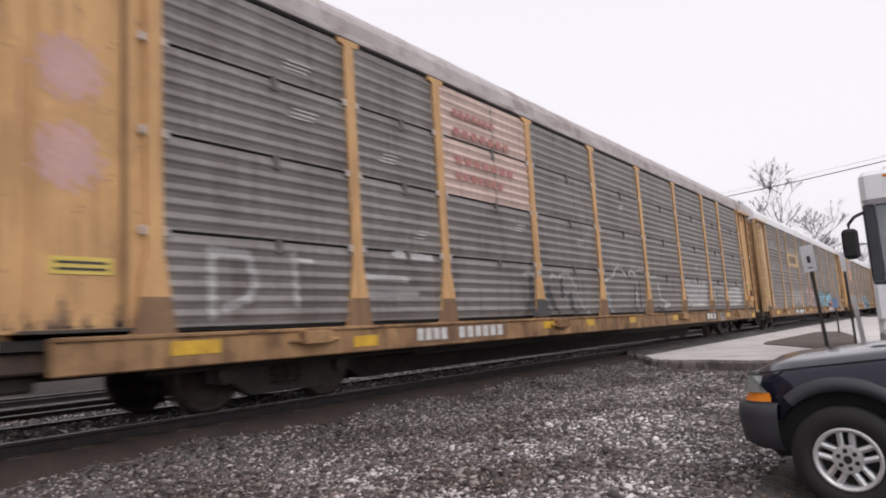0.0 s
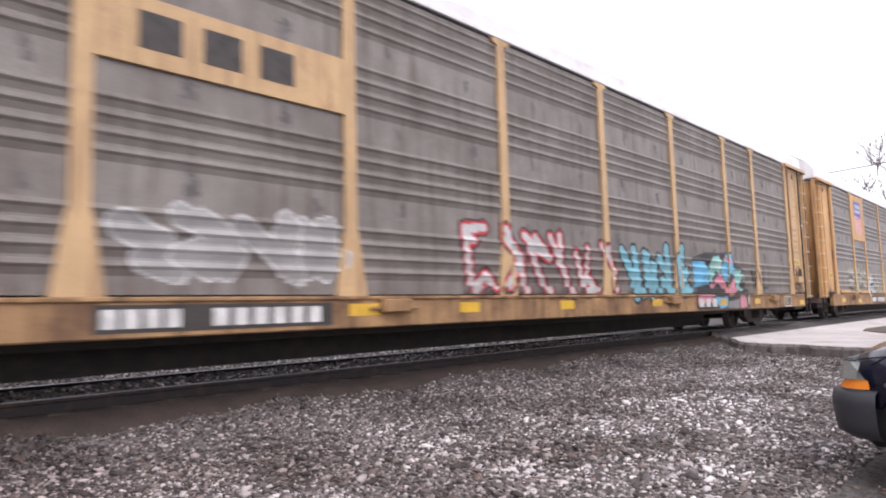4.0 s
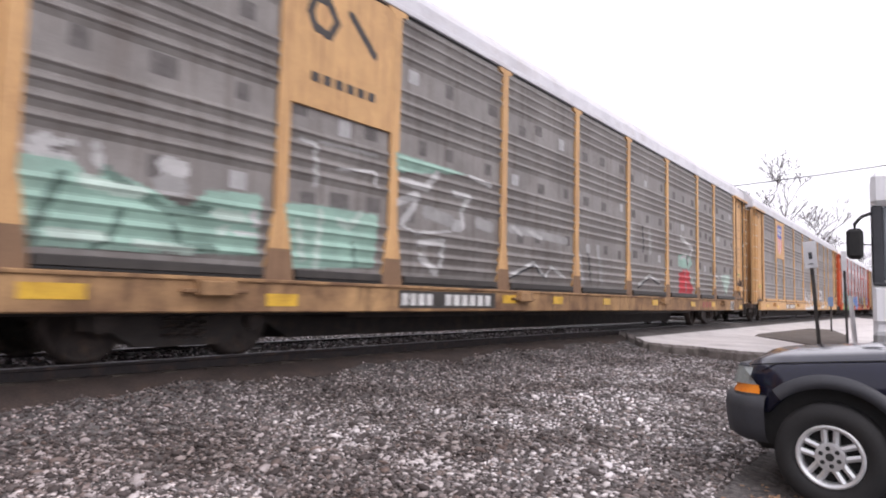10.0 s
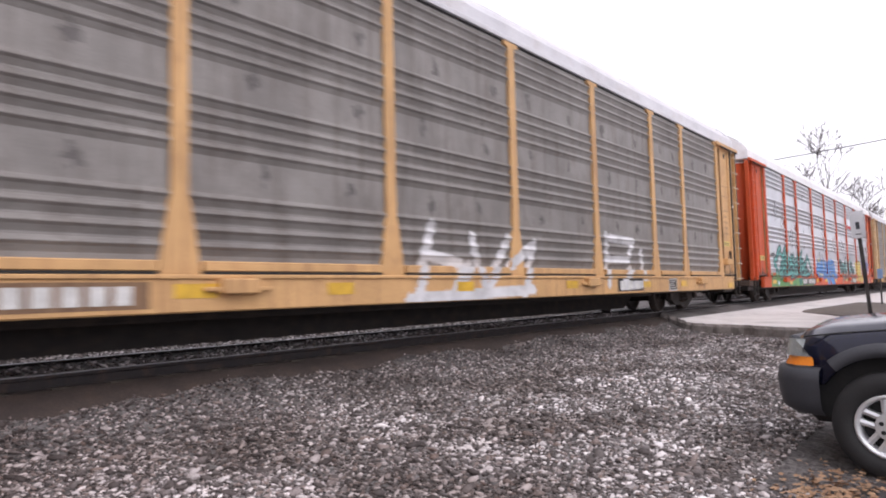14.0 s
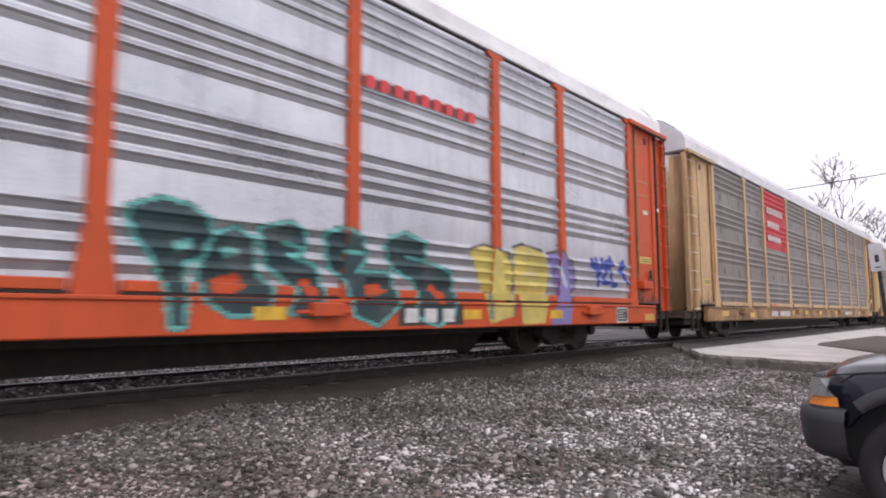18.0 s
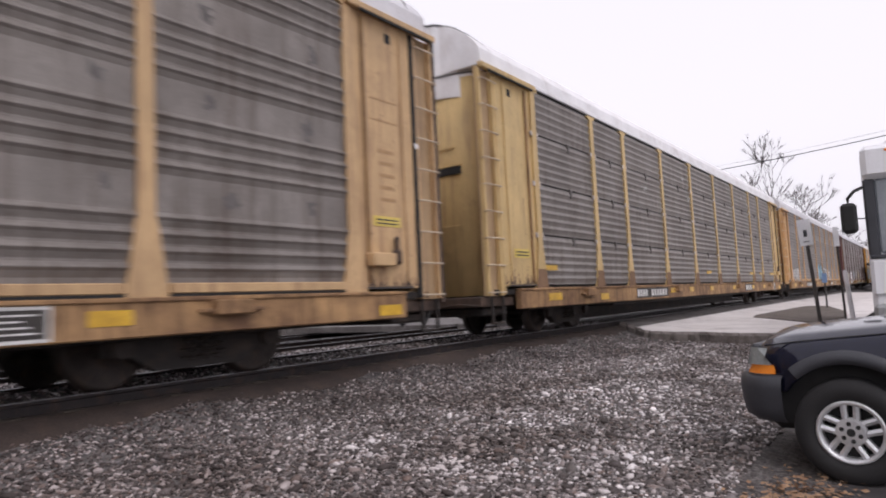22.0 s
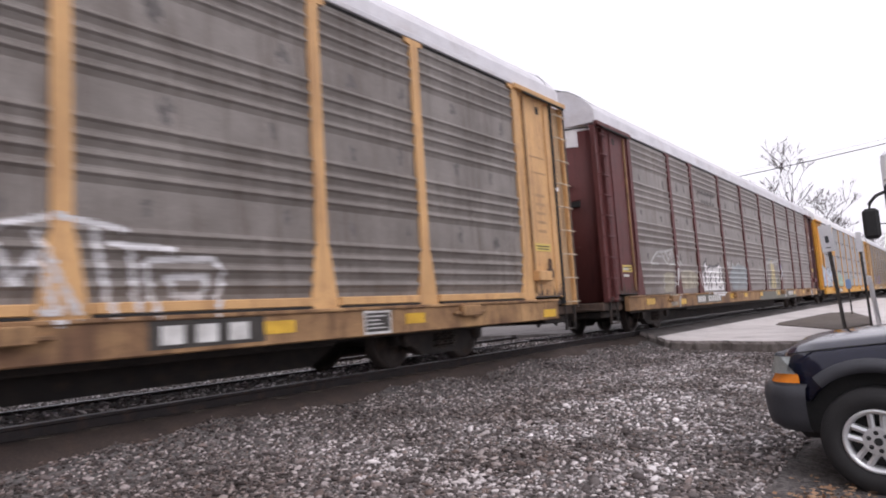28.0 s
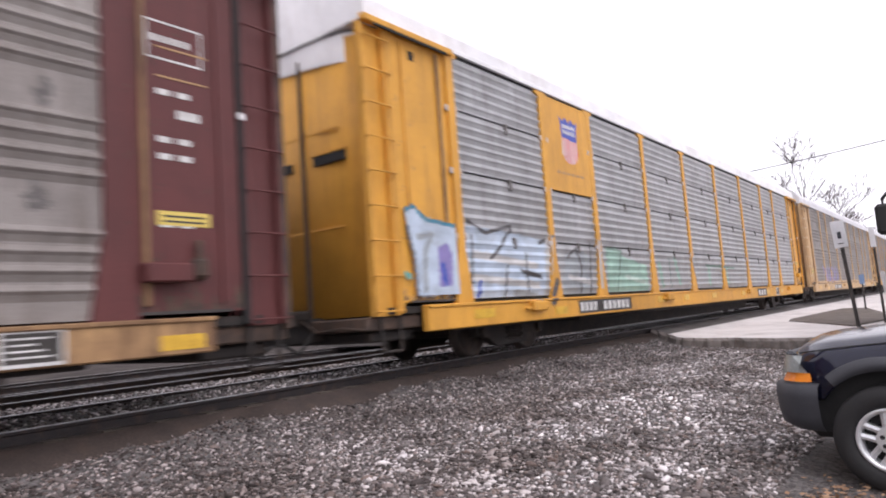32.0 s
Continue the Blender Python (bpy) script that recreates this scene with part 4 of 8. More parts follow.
def decorate(k, car, prof):
    P = lambda *a, **kw: tag(car, prof, *a, **kw)  # noqa: E731
    if k == 1:
        w = []
        spread(w, "dustwhite", 0.05, (2.54, 1.78), (2.54, 1.06))
        spread(w, "dustwhite", 0.05, (2.61, 1.75), (3, 1.74), (3.1, 1.43), (2.99, 1.24), (2.69, 1.15))
        spread(w, "dustwhite", 0.035, (3.65, 1.78), (3.69, 1.17))
        spread(w, "dustwhite", 0.03, (3.73, 1.72), (3.95, 1.71))
        mural(car, prof, "faint white sprayed letters", w, False)
        w = []
        spread(w, "dustwhite", 0.05, (4.89, 1.55), (5.71, 1.53))
        spread(w, "dustwhite", 0.05, (5.49, 1.89), (6.33, 1.87))
        spread(w, "dustwhite", 0.04, (4.87, 1.32), (5.94, 1.33))
        mural(car, prof, "faint grey sprayed letters", w, False)
        w = []
        spread(w, "soot2", 0.1, (9.32, 1.61), (9.32, 1.23))
        spread(w, "soot2", 0.16, (9.26, 1.09), (9.79, 1.09))
        spread(w, "soot2", 0.09, (9.96, 1.44), (10.24, 1.03))
        spread(w, "soot2", 0.07, (10.55, 1.63), (10.57, 1.35))
        spread(w, "soot2", 0.1, (10.93, 1.3), (10.99, 0.99))
        spread(w, "dustwhite", 0.03, (9.09, 1.71), (9.25, 1.77), (9.42, 1.74), (9.69, 1.78))
        spread(w, "dustwhite", 0.03, (10.09, 1.68), (10.22, 1.76), (10.35, 1.7))
        spread(w, "dustwhite", 0.03, (10.49, 1.71), (10.67, 1.79), (10.91, 1.79), (11.2, 1.51))
        spread(w, "dustwhite", 0.03, (11.26, 1.37), (11.6, 0.97))
        mural(car, prof, "sooty black sprayed letters with pale upper edge", w)
        w = []
        spread(w, "bluegrey", 0.09, (12.71, 1.47), (12.92, 1.26), (12.87, 1.05))
        spread(w, "chalk", 0.03, (12.78, 1.71), (13.25, 1.81), (13.46, 2.03), (13.78, 2.03), (14.1, 1.81), (14.42, 2), (14.72, 1.9))
        spread(w, "chalk", 0.03, (14.79, 2.01), (15.19, 2.04))
        spread(w, "soot2", 0.05, (14.57, 1.6), (14.38, 0.92))
        spread(w, "soot2", 0.05, (14.89, 1.7), (14.86, 0.95))
        spread(w, "chalk", 0.05, (14.65, 1.44), (14.64, 1.28))
        spread(w, "dustwhite", 0.03, (15.75, 1.87), (16.21, 1.89))
        spread(w, "chalk", 0.035, (16.26, 1.66), (16.38, 1.29), (17.12, 1.11))
        spread(w, "chalk", 0.04, (16.6, 1.06), (17.13, 1.15))
        spread(w, "soot2", 0.09, (16.11, 1.02), (16.41, 0.88))
        mural(car, prof, "pale blue and white sprayed outline letters", w)
        w = []
        spread(w, "dustwhite", 0, (18.69, 1.81), (18.81, 1.88), (19.19, 1.9), (19.3, 1.76), (19.6, 1.87), (19.79, 1.92), (19.89, 1.81), (20.05, 1.9), (20.26, 1.77), (20.7, 1.89), (20.94, 1.76), (20.82, 1.52), (20.77, 1.04), (20.05, 1.03), (19.08, 1.05), (19.19, 1.13), (18.72, 1.1), (18.82, 1.31), (18.66, 1.56))
        spread(w, "chalk", 0.03, (18.81, 1.78), (19.25, 1.76))
        spread(w, "chalk", 0.03, (19.03, 1.37), (20.12, 1.33))
        spread(w, "chalk", 0.03, (19.25, 1.16), (20.4, 1.13))
        mural(car, prof, "dusty white sprayed patch", w, False)
        w = []
        spread(w, "dustwhite", 0.06, (21.76, 1.64), (21.8, 1.25))
        spread(w, "dustwhite", 0.06, (21.91, 1.72), (22.84, 1.67))
        spread(w, "dustwhite", 0.06, (22.29, 1.45), (22.83, 1.44))
        mural(car, prof, "dusty white sprayed patch", w, False)
        w = []
        spread(w, "dustwhite", 0, (23.49, 1.58), (23.94, 1.71), (25.1, 1.75), (25.49, 1.58), (25.38, 1.21), (24.75, 1.07), (23.49, 1.06))
        spread(w, "chalk", 0.02, (24.95, 1.7), (25.33, 1.62), (25.22, 1.25), (24.91, 1.2))
        mural(car, prof, "dusty white sprayed patch", w, False)
        for bay, lo in ((3, 2.96),):
            for i in (2, 3):
                a, b = POSTS[3 - 1] + 0.09, POSTS[3] - 0.09
                coat("emblem_panel", car, (a, b, SEAMS[i] + 0.02, SEAMS[i + 1] - 0.02), ["emblem_pink"], lambda x, z: np.where((np.abs(x - (a + 1.55)) < 0.02), -1, 0), prof, 0.003, 0.02, "chalky pink emblem panel")
        for z, w in ((4.30, 1.3), (3.98, 1.8), (3.50, 1.9), (3.22, 1.5)):
            bars(car, "emblem_bar", 7.1, z, w, 0.13, 7, "ink_faint_red", -SIDE - 0.045)
        for zc in (2.53, 3.37):
            coat("sprayed_cloud", car, (0.72, 1.5, zc - 0.4, zc + 0.4), ["pinkhaze"], lambda x, z: np.where(((x - 1.1) / 0.34) ** 2 + ((z - zc) / 0.34) ** 2 + 0.35 * np.sin(x * 31 + z * 13) * np.sin(z * 27 - x * 9) + 0.25 * np.sin(x * 71 + z * 53) < 0.75, 0, -1), None, 0.006, 0.02, "faint pink sprayed patch", 0.0)
    if k in (1, 8):
        rnd = random.Random(k)
        for n in range(9):
            # white bars stand for light glinting through the panel's perforations
            x, z = rnd.uniform(3, 25), rnd.choice((2.2, 2.5, 3.3, 3.5, 4.2, 4.4)) + rnd.uniform(-0.1, 0.1)
            for i in range(3):
                part("worn_slot", box_mesh(0, 0.22 + 0.06 * (n % 4), -0.004, 0, 0, 0.014), M["ink_white"], car, (x + 0.05 * i, -SIDE - 0.028, z + 0.055 * i), "pale worn slot in the panel")
    if k == 2:
        w = []
        spread(w, "sprayblack", 0, (19.11, 1.72), (19.97, 1.88), (20.72, 1.89), (21.5, 1.95), (21.7, 1.6), (22.1, 1.61), (22.28, 1.04), (22.33, 0.54), (19.15, 0.57))
        spread(w, "skypale", 0, (19.15, 1.64), (19.81, 1.66), (20.03, 1.43), (19.99, 1.14), (19.17, 1.05))
        spread(w, "turq", 0, (20.01, 1.43), (20.2, 1.69), (20.42, 1.8), (20.75, 1.82), (20.68, 1.39), (20.48, 1.48), (20.25, 1.31), (20.12, 1.15))
        spread(w, "skypale", 0, (20.73, 1.47), (21.04, 1.78), (21.18, 1.88), (21.5, 1.89), (21.6, 1.59), (21.52, 1.35), (21.25, 1.41), (21.11, 1.21), (20.89, 1.28))
        spread(w, "pink2", 0, (19.99, 1.14), (20.25, 1.16), (20.48, 1.35), (20.73, 1.39), (20.94, 1.2), (21.06, 1.05), (21.58, 1.36), (21.6, 0.99), (21.12, 0.86), (20.79, 0.91), (20.74, 1.09), (20.44, 1.17), (20.21, 1.01))
        spread(w, "pink2", 0.05, (21.1, 1.76), (21.42, 1.68))
        spread(w, "turq", 0, (21.57, 1.5), (22.03, 1.51), (22.1, 1.27), (21.84, 1.17), (21.97, 1.03), (21.71, 0.96), (21.64, 1.13))
        spread(w, "pink2", 0, (21.71, 0.9), (22.08, 0.85), (22.12, 0.58), (21.65, 0.56))
        spread(w, "skypale", 0, (20.11, 0.86), (20.35, 0.84), (20.59, 0.82), (20.9, 0.86), (20.85, 0.62), (20.45, 0.57), (20.18, 0.7))
        spread(w, "pink2", 0, (19.17, 0.89), (20.08, 0.9), (20, 0.72), (19.18, 0.67))
        spread(w, "steelgrey", 0, (20.95, 0.73), (21.65, 0.79), (21.59, 0.56), (20.85, 0.57))
        spread(w, "mintpale", 0.05, (20.43, 1.57), (20.63, 1.54))
        spread(w, "mintpale", 0.06, (20.77, 1.71), (20.75, 1.56))
        spread(w, "mintpale", 0.04, (22.17, 1.4), (22.21, 1.28))
        spread(w, "mintpale", 0.05, (22.25, 0.85), (22.27, 0.67))
        mural(car, prof, "turquoise, blue and pink sprayed letters with black edges", w)
        emblem_sheet(car, 2, 3.05, "tan", z1=3.72, label="tan emblem sheet")
        bars(car, "emblem_bar", 7.15, 3.22, 1.9, 0.36, 3, "ink_dark", -SIDE - 0.0435)
        P(21, 6.9, 1.1, 2.6, 0.6, 4, ["faded", "chalk"], (0.10, 0.13), loops=4, label="white sprayed letters")
        P(22, 11.6, 0.85, 4.2, 1.0, 6, ["chalk", "sprayred", "sprayblack"], (0.06, 0.10, 0.13), label="red and white sprayed letters")
        P(23, 16.0, 0.85, 3.0, 1.0, 4, ["cyan", "sprayblack"], (0.11, 0.16))
        P(25, 22.7, 0.95, 1.4, 0.6, 3, ["sprayblack"], (0.03,))
    if k == 3:
        w = []
        spread(w, "ice", 0, (14, 1.41), (14.06, 1.63), (14.32, 1.79), (14.98, 1.88), (15.32, 1.78), (16.12, 1.87), (16.16, 1.71), (16.87, 1.86), (17.06, 1.69), (17.86, 1.8), (18.15, 1.54), (18.58, 1.6), (18.75, 1.35), (19.01, 1.11), (19.01, 0.42), (14.05, 0.51), (14.17, 0.9), (14.09, 1.11))
        spread(w, "teal", 0, (14.11, 1.45), (14.24, 1.67), (14.61, 1.79), (15.05, 1.79), (15.29, 1.66), (15.27, 1.42), (15.09, 1.2), (15.36, 0.99), (15.58, 0.75), (15.63, 0.49), (15.06, 0.5), (14.99, 0.89), (14.81, 0.92), (14.82, 0.51), (14.5, 0.52), (14.52, 0.91), (14.39, 1.12), (14.22, 1.25))
        spread(w, "ice", 0.06, (14.75, 1.23), (14.92, 1.22))
        spread(w, "ice", 0.045, (14.78, 1.11), (14.89, 1.14))
        spread(w, "teal", 0, (15.46, 1.61), (15.53, 1.75), (15.99, 1.8), (16.08, 1.6), (16.09, 1.28), (16.29, 0.95), (16.51, 0.76), (16.49, 0.47), (15.96, 0.48), (15.92, 0.91), (15.69, 0.91), (15.68, 0.49), (15.62, 0.49), (15.47, 0.87), (15.34, 1.11), (15.43, 1.36))
        spread(w, "ice", 0, (15.72, 1.25), (15.9, 1.06), (15.67, 1.05))
        spread(w, "teal", 0, (16.18, 1.51), (16.28, 1.7), (16.64, 1.81), (16.95, 1.72), (16.99, 1.46), (16.92, 1.31), (17.14, 1.12), (17.27, 0.87), (17.15, 0.54), (16.97, 0.48), (16.55, 0.48), (16.49, 0.82), (16.26, 1.02), (16.14, 1.25))
        spread(w, "ice", 0.07, (16.38, 1), (16.78, 0.98))
        spread(w, "ice", 0.02, (16.57, 1.3), (16.92, 1.28))
        spread(w, "teal", 0, (17.14, 1.55), (17.26, 1.67), (17.53, 1.7), (17.6, 1.44), (17.56, 1.21), (17.32, 1.09), (17.14, 1.27))
        spread(w, "teal", 0, (17.22, 0.98), (17.69, 1.14), (17.78, 0.99), (17.71, 0.88), (17.71, 0.46), (17.37, 0.47), (17.35, 0.83))
        spread(w, "teal", 0, (17.66, 1.67), (17.91, 1.73), (17.97, 1.31), (18.12, 1.24), (18.17, 1.49), (18.54, 1.54), (18.45, 1.25), (18.29, 1.1), (18.64, 1.01), (18.88, 0.77), (18.88, 0.45), (18.45, 0.44), (18.39, 0.83), (18.11, 0.92), (18.11, 0.77), (17.86, 0.47), (17.78, 0.47), (17.75, 1.07))
        spread(w, "ice", 0.03, (14.11, 1.5), (14.27, 1.68), (14.61, 1.8), (15.11, 1.8), (15.32, 1.65))
        spread(w, "ice", 0.03, (15.52, 1.77), (15.99, 1.84), (16.1, 1.67), (16.1, 1.31), (16.37, 1.02))
        spread(w, "ice", 0.03, (16.2, 1.58), (16.41, 1.77), (16.87, 1.78), (17.01, 1.58))
        spread(w, "ice", 0.03, (17.16, 1.63), (17.37, 1.72), (17.58, 1.65), (17.6, 1.29), (17.32, 1.07))
        spread(w, "ice", 0.03, (18.64, 1.38), (18.39, 1.13), (18.91, 1.09))
        mural(car, prof, "teal sprayed word BASIK with pale edges", w)
        w = []
        spread(w, "moss", 0, (3.39, 1.97), (4.06, 1.93), (4.54, 1.95), (5.2, 1.91), (6.33, 1.76), (6.39, 1.03), (4.94, 1), (3.4, 0.98))
        spread(w, "dusty", 0.1, (3.6, 1.7), (4.06, 1.74), (4.32, 1.6))
        spread(w, "dusty", 0.1, (3.9, 1.33), (4.36, 1.34), (4.69, 1.49))
        spread(w, "dusty", 0.09, (5.2, 1.48), (5.92, 1.37), (6.25, 1.21))
        spread(w, "soot2", 0.05, (3.67, 1.53), (4.15, 1.54), (4.59, 1.63), (4.5, 1.28))
        spread(w, "soot2", 0.05, (5.2, 1.65), (5.55, 1.63), (5.98, 1.48))
        spread(w, "soot2", 0.04, (4.84, 1.21), (5.37, 1.2), (5.92, 1.24))
        spread(w, "soot2", 0.05, (3.61, 1.13), (3.99, 1.09), (4.46, 1.03))
        spread(w, "butter2", 0.12, (4.66, 1.84), (4.69, 1.44), (4.81, 1.07))
        spread(w, "chalk", 0.03, (5.26, 1.91), (5.34, 1.66), (5.98, 1.6), (6.4, 1.77))
        spread(w, "chalk", 0.02, (4.84, 1.29), (5.49, 1.29), (6.12, 1.41))
        spread(w, "chalk", 0.04, (4.32, 1.82), (4.38, 1.51))
        spread(w, "chalk", 0.03, (3.64, 1.4), (4.06, 1.44), (4.28, 1.38))
        mural(car, prof, "weathered green and cream sprayed letters", w)
        w = []
        spread(w, "chalk", 0.13, (6.54, 0.91), (6.65, 1.23))
        spread(w, "pink", 0.03, (6.77, 1.23), (6.69, 0.98))
        spread(w, "cyan2", 0, (6.89, 1.5), (7.26, 1.69), (7.61, 1.51), (7.65, 0.94), (6.92, 0.91))
        spread(w, "soot2", 0.04, (7.17, 1.61), (7.43, 1.63))
        spread(w, "soot2", 0.06, (7.17, 1.25), (7.61, 1.3))
        spread(w, "moss", 0, (7.74, 1.27), (8.18, 1.38), (9.29, 1.42), (9.28, 0.96), (7.69, 0.94))
        spread(w, "chalk", 0.045, (6.85, 1.49), (7.09, 1.64), (7.52, 1.64))
        spread(w, "chalk", 0.05, (8.25, 1.7), (8.33, 1.41))
        spread(w, "chalk", 0.035, (8.49, 1.46), (8.65, 1.24), (8.57, 0.95))
        spread(w, "chalk", 0.03, (7.7, 1.41), (8.18, 1.22))
        spread(w, "chalk", 0.05, (9.44, 1.51), (9.6, 1.19))
        spread(w, "chalk", 0.03, (10.41, 1.87), (10.23, 1.51), (10.56, 1.31), (10.7, 0.96))
        spread(w, "chalk", 0.03, (10.56, 1.49), (10.48, 1.13))
        mural(car, prof, "white and pale blue sprayed letters", w)
        emblem_sheet(car, 1, 3.0, "yellow", label="plain yellow emblem sheet")
        shield(car, 5.15, 3.22, 1.15, 1.38)
        P(33, 19.4, 1.2, 2.4, 0.4, 5, ["faded"], (0.02,))
    if k == 4:
        w = []
        spread(w, "mint", 0, (1.2, 1.45), (1.63, 1.79), (2.06, 1.88), (2.43, 1.88), (2.58, 1.7), (2.78, 1.85), (3.05, 1.76), (3.29, 1.67), (3.54, 1.57), (3.78, 1.81), (4.47, 1.85), (4.42, 1.16), (3.38, 1.12), (1.22, 1.08))
        spread(w, "pine2", 0.05, (2.34, 1.73), (2.24, 1.49), (2.15, 1.26), (2.11, 1.12))
        spread(w, "pine2", 0.05, (2.72, 1.84), (3.06, 1.65), (3.35, 1.53), (3.79, 1.59))
        spread(w, "pine2", 0.04, (2.88, 1.47), (2.79, 1.22), (2.64, 1.13))
        spread(w, "pine2", 0.04, (3.42, 1.39), (3.49, 1.19), (3.88, 1.2))
        spread(w, "pine2", 0.05, (1.49, 1.63), (1.65, 1.39), (1.56, 1.16))
        spread(w, "chalk", 0.03, (2.04, 1.92), (2.42, 2.04))
        spread(w, "chalk", 0.03, (2.06, 1.9), (2.41, 1.9))
        spread(w, "chalk", 0.04, (2.1, 1.99), (2.21, 2.05))
        spread(w, "chalk", 0.04, (2.63, 2.06), (2.66, 1.88))
        spread(w, "chalk", 0.09, (3.3, 1.99), (3.48, 1.97))
        spread(w, "faded", 0.1, (3.28, 1.79), (3.46, 1.79))
        spread(w, "mintpale", 0.06, (2.53, 1.71), (2.84, 1.67), (3.06, 1.68))
        spread(w, "mintpale", 0.06, (3.9, 1.56), (4.21, 1.56))
        spread(w, "mintpale", 0.05, (3.94, 1.38), (4.01, 1.42))
        spread(w, "mintpale", 0.05, (2.28, 1.23), (2.71, 1.22))
        spread(w, "mintpale", 0.04, (3.03, 1.19), (3.62, 1.15))
        spread(w, "chalk", 0.05, (4.36, 1.62), (4.4, 1.52))
        spread(w, "chalk", 0.02, (4.12, 1.39), (4.41, 1.39))
        mural(car, prof, "mint green sprayed field with pale streaks", w, False)
        w = []
        spread(w, "mint", 0, (4.76, 1.8), (5.27, 1.84), (6.41, 1.85), (6.33, 1.12), (4.95, 1.04))
        spread(w, "mintpale", 0.05, (5.36, 1.76), (5.3, 1.1))
        spread(w, "mintpale", 0.04, (5.01, 1.62), (5.08, 1.15))
        spread(w, "mintpale", 0.05, (5.66, 1.68), (5.86, 1.62), (6.06, 1.82))
        spread(w, "pine2", 0.03, (5.92, 1.42), (5.97, 1.13))
        spread(w, "chalk", 0.03, (5.01, 2.61), (5.23, 2.59), (5.27, 2.1))
        spread(w, "faded", 0.02, (5.32, 2.63), (6.36, 2.65))
        spread(w, "chalk", 0.02, (5.63, 2.34), (6.31, 2.42), (6.35, 2.21))
        mural(car, prof, "mint green sprayed field", w, False)
        w = []
        spread(w, "mint", 0, (6.7, 2.78), (7.76, 2.77), (8.56, 2.75), (6.72, 2.49))
        spread(w, "chalk", 0.06, (6.87, 2.4), (7.43, 2.37), (7.7, 2.62))
        spread(w, "chalk", 0.035, (8.56, 2.73), (9.21, 2.66))
        spread(w, "chalk", 0.06, (6.79, 2.07), (7.23, 2.24), (7.17, 2.06), (6.93, 1.81))
        spread(w, "chalk", 0.05, (8.15, 2.39), (8.57, 2.38), (8.36, 2.15), (8.43, 1.88))
        spread(w, "chalk", 0.02, (6.87, 1.76), (7.23, 1.67), (8.09, 1.78))
        spread(w, "faded", 0.1, (7.47, 2.01), (8.09, 1.94))
        spread(w, "faded", 0.1, (8.85, 1.99), (9.23, 1.96))
        spread(w, "chalk", 0.05, (7.29, 1.52), (7.88, 1.6), (7.82, 1.23))
        spread(w, "chalk", 0.06, (7.33, 1.33), (7.71, 1.12))
        mural(car, prof, "white and mint sprayed scraps", w, False)
        w = []
        spread(w, "faded", 0.08, (9.89, 2), (11.04, 1.99), (12.11, 1.95))
        spread(w, "chalk", 0.04, (9.98, 2.04), (10.29, 1.93))
        spread(w, "chalk", 0.04, (10.6, 2.01), (11.05, 1.92))
        spread(w, "sprayblack", 0.045, (9.81, 1.12), (10.75, 1.41), (11.11, 1.21))
        spread(w, "chalk", 0.03, (9.81, 1.14), (10.74, 1.44), (11.11, 1.24))
        spread(w, "chalk", 0.03, (11.2, 1.19), (11.43, 1.38), (12.02, 1.22))
        mural(car, prof, "pale sprayed blocks and white zigzag", w, False)
        w = []
        spread(w, "faded", 0.1, (12.68, 1.73), (12.88, 1.16))
        spread(w, "faded", 0.09, (13.7, 1.92), (13.86, 1.23))
        spread(w, "sprayblack", 0.03, (13.16, 1.76), (13.28, 1.17))
        spread(w, "faded", 0.12, (15.68, 2.64), (15.61, 2.06))
        spread(w, "faded", 0.1, (16.98, 2.62), (17.06, 2.1))
        spread(w, "sprayblack", 0.035, (16.47, 2.72), (16.55, 2.06))
        spread(w, "sprayblack", 0.05, (16.15, 1.14), (16.97, 1.42), (17.77, 1.26))
        spread(w, "chalk", 0.035, (16.15, 1.17), (16.97, 1.45), (17.77, 1.3))
        spread(w, "chalk", 0.06, (19.63, 2.7), (20.81, 2.45), (20.45, 2.04))
        mural(car, prof, "pale sprayed blocks", w, False)
        w = []
        spread(w, "sprayred", 0, (19.47, 1.62), (19.7, 1.66), (19.92, 1.76), (20.03, 1.72), (20.1, 1.66), (20.21, 1.77), (20.5, 1.67), (20.55, 1.32), (20.85, 1.28), (20.79, 0.98), (19.48, 0.97))
        spread(w, "steelgrey", 0.05, (20.12, 1.37), (20.14, 1.15))
        spread(w, "steelgrey", 0.03, (20.08, 1.63), (20.12, 1.53))
        spread(w, "mint", 0, (19.45, 2.16), (19.93, 2.2), (20.59, 2.18), (20.86, 1.98), (20.5, 1.8), (19.94, 1.81), (19.46, 1.82))
        spread(w, "chalk", 0.05, (19.69, 2.08), (20.02, 2.17), (20.35, 2.07))
        spread(w, "soot2", 0.05, (20.25, 2.15), (20.35, 1.91))
        spread(w, "mintpale", 0.05, (20.6, 1.58), (20.86, 1.39))
        mural(car, prof, "red sprayed block letters", w, False)
        w = []
        spread(w, "mintpale", 0, (24.32, 1.78), (25.43, 1.8), (25.36, 1.55), (25.09, 1.29), (24.85, 1.04), (24.46, 1.33), (24.18, 1.64))
        spread(w, "chalk", 0.025, (23.27, 1.71), (23.98, 1.63), (24.43, 1.79))
        spread(w, "sprayblack", 0.02, (24.35, 1.56), (24.59, 1.31), (24.88, 1.06))
        spread(w, "chalk", 0.03, (25.63, 2.86), (25.68, 2.52), (25.79, 2.4))
        spread(w, "mint", 0.05, (23.47, 1.53), (23.4, 1.45))
        mural(car, prof, "mint sprayed shape with white edge", w, False)
        emblem_sheet(car, 1, 3.02, "yellow", label="yellow emblem sheet")
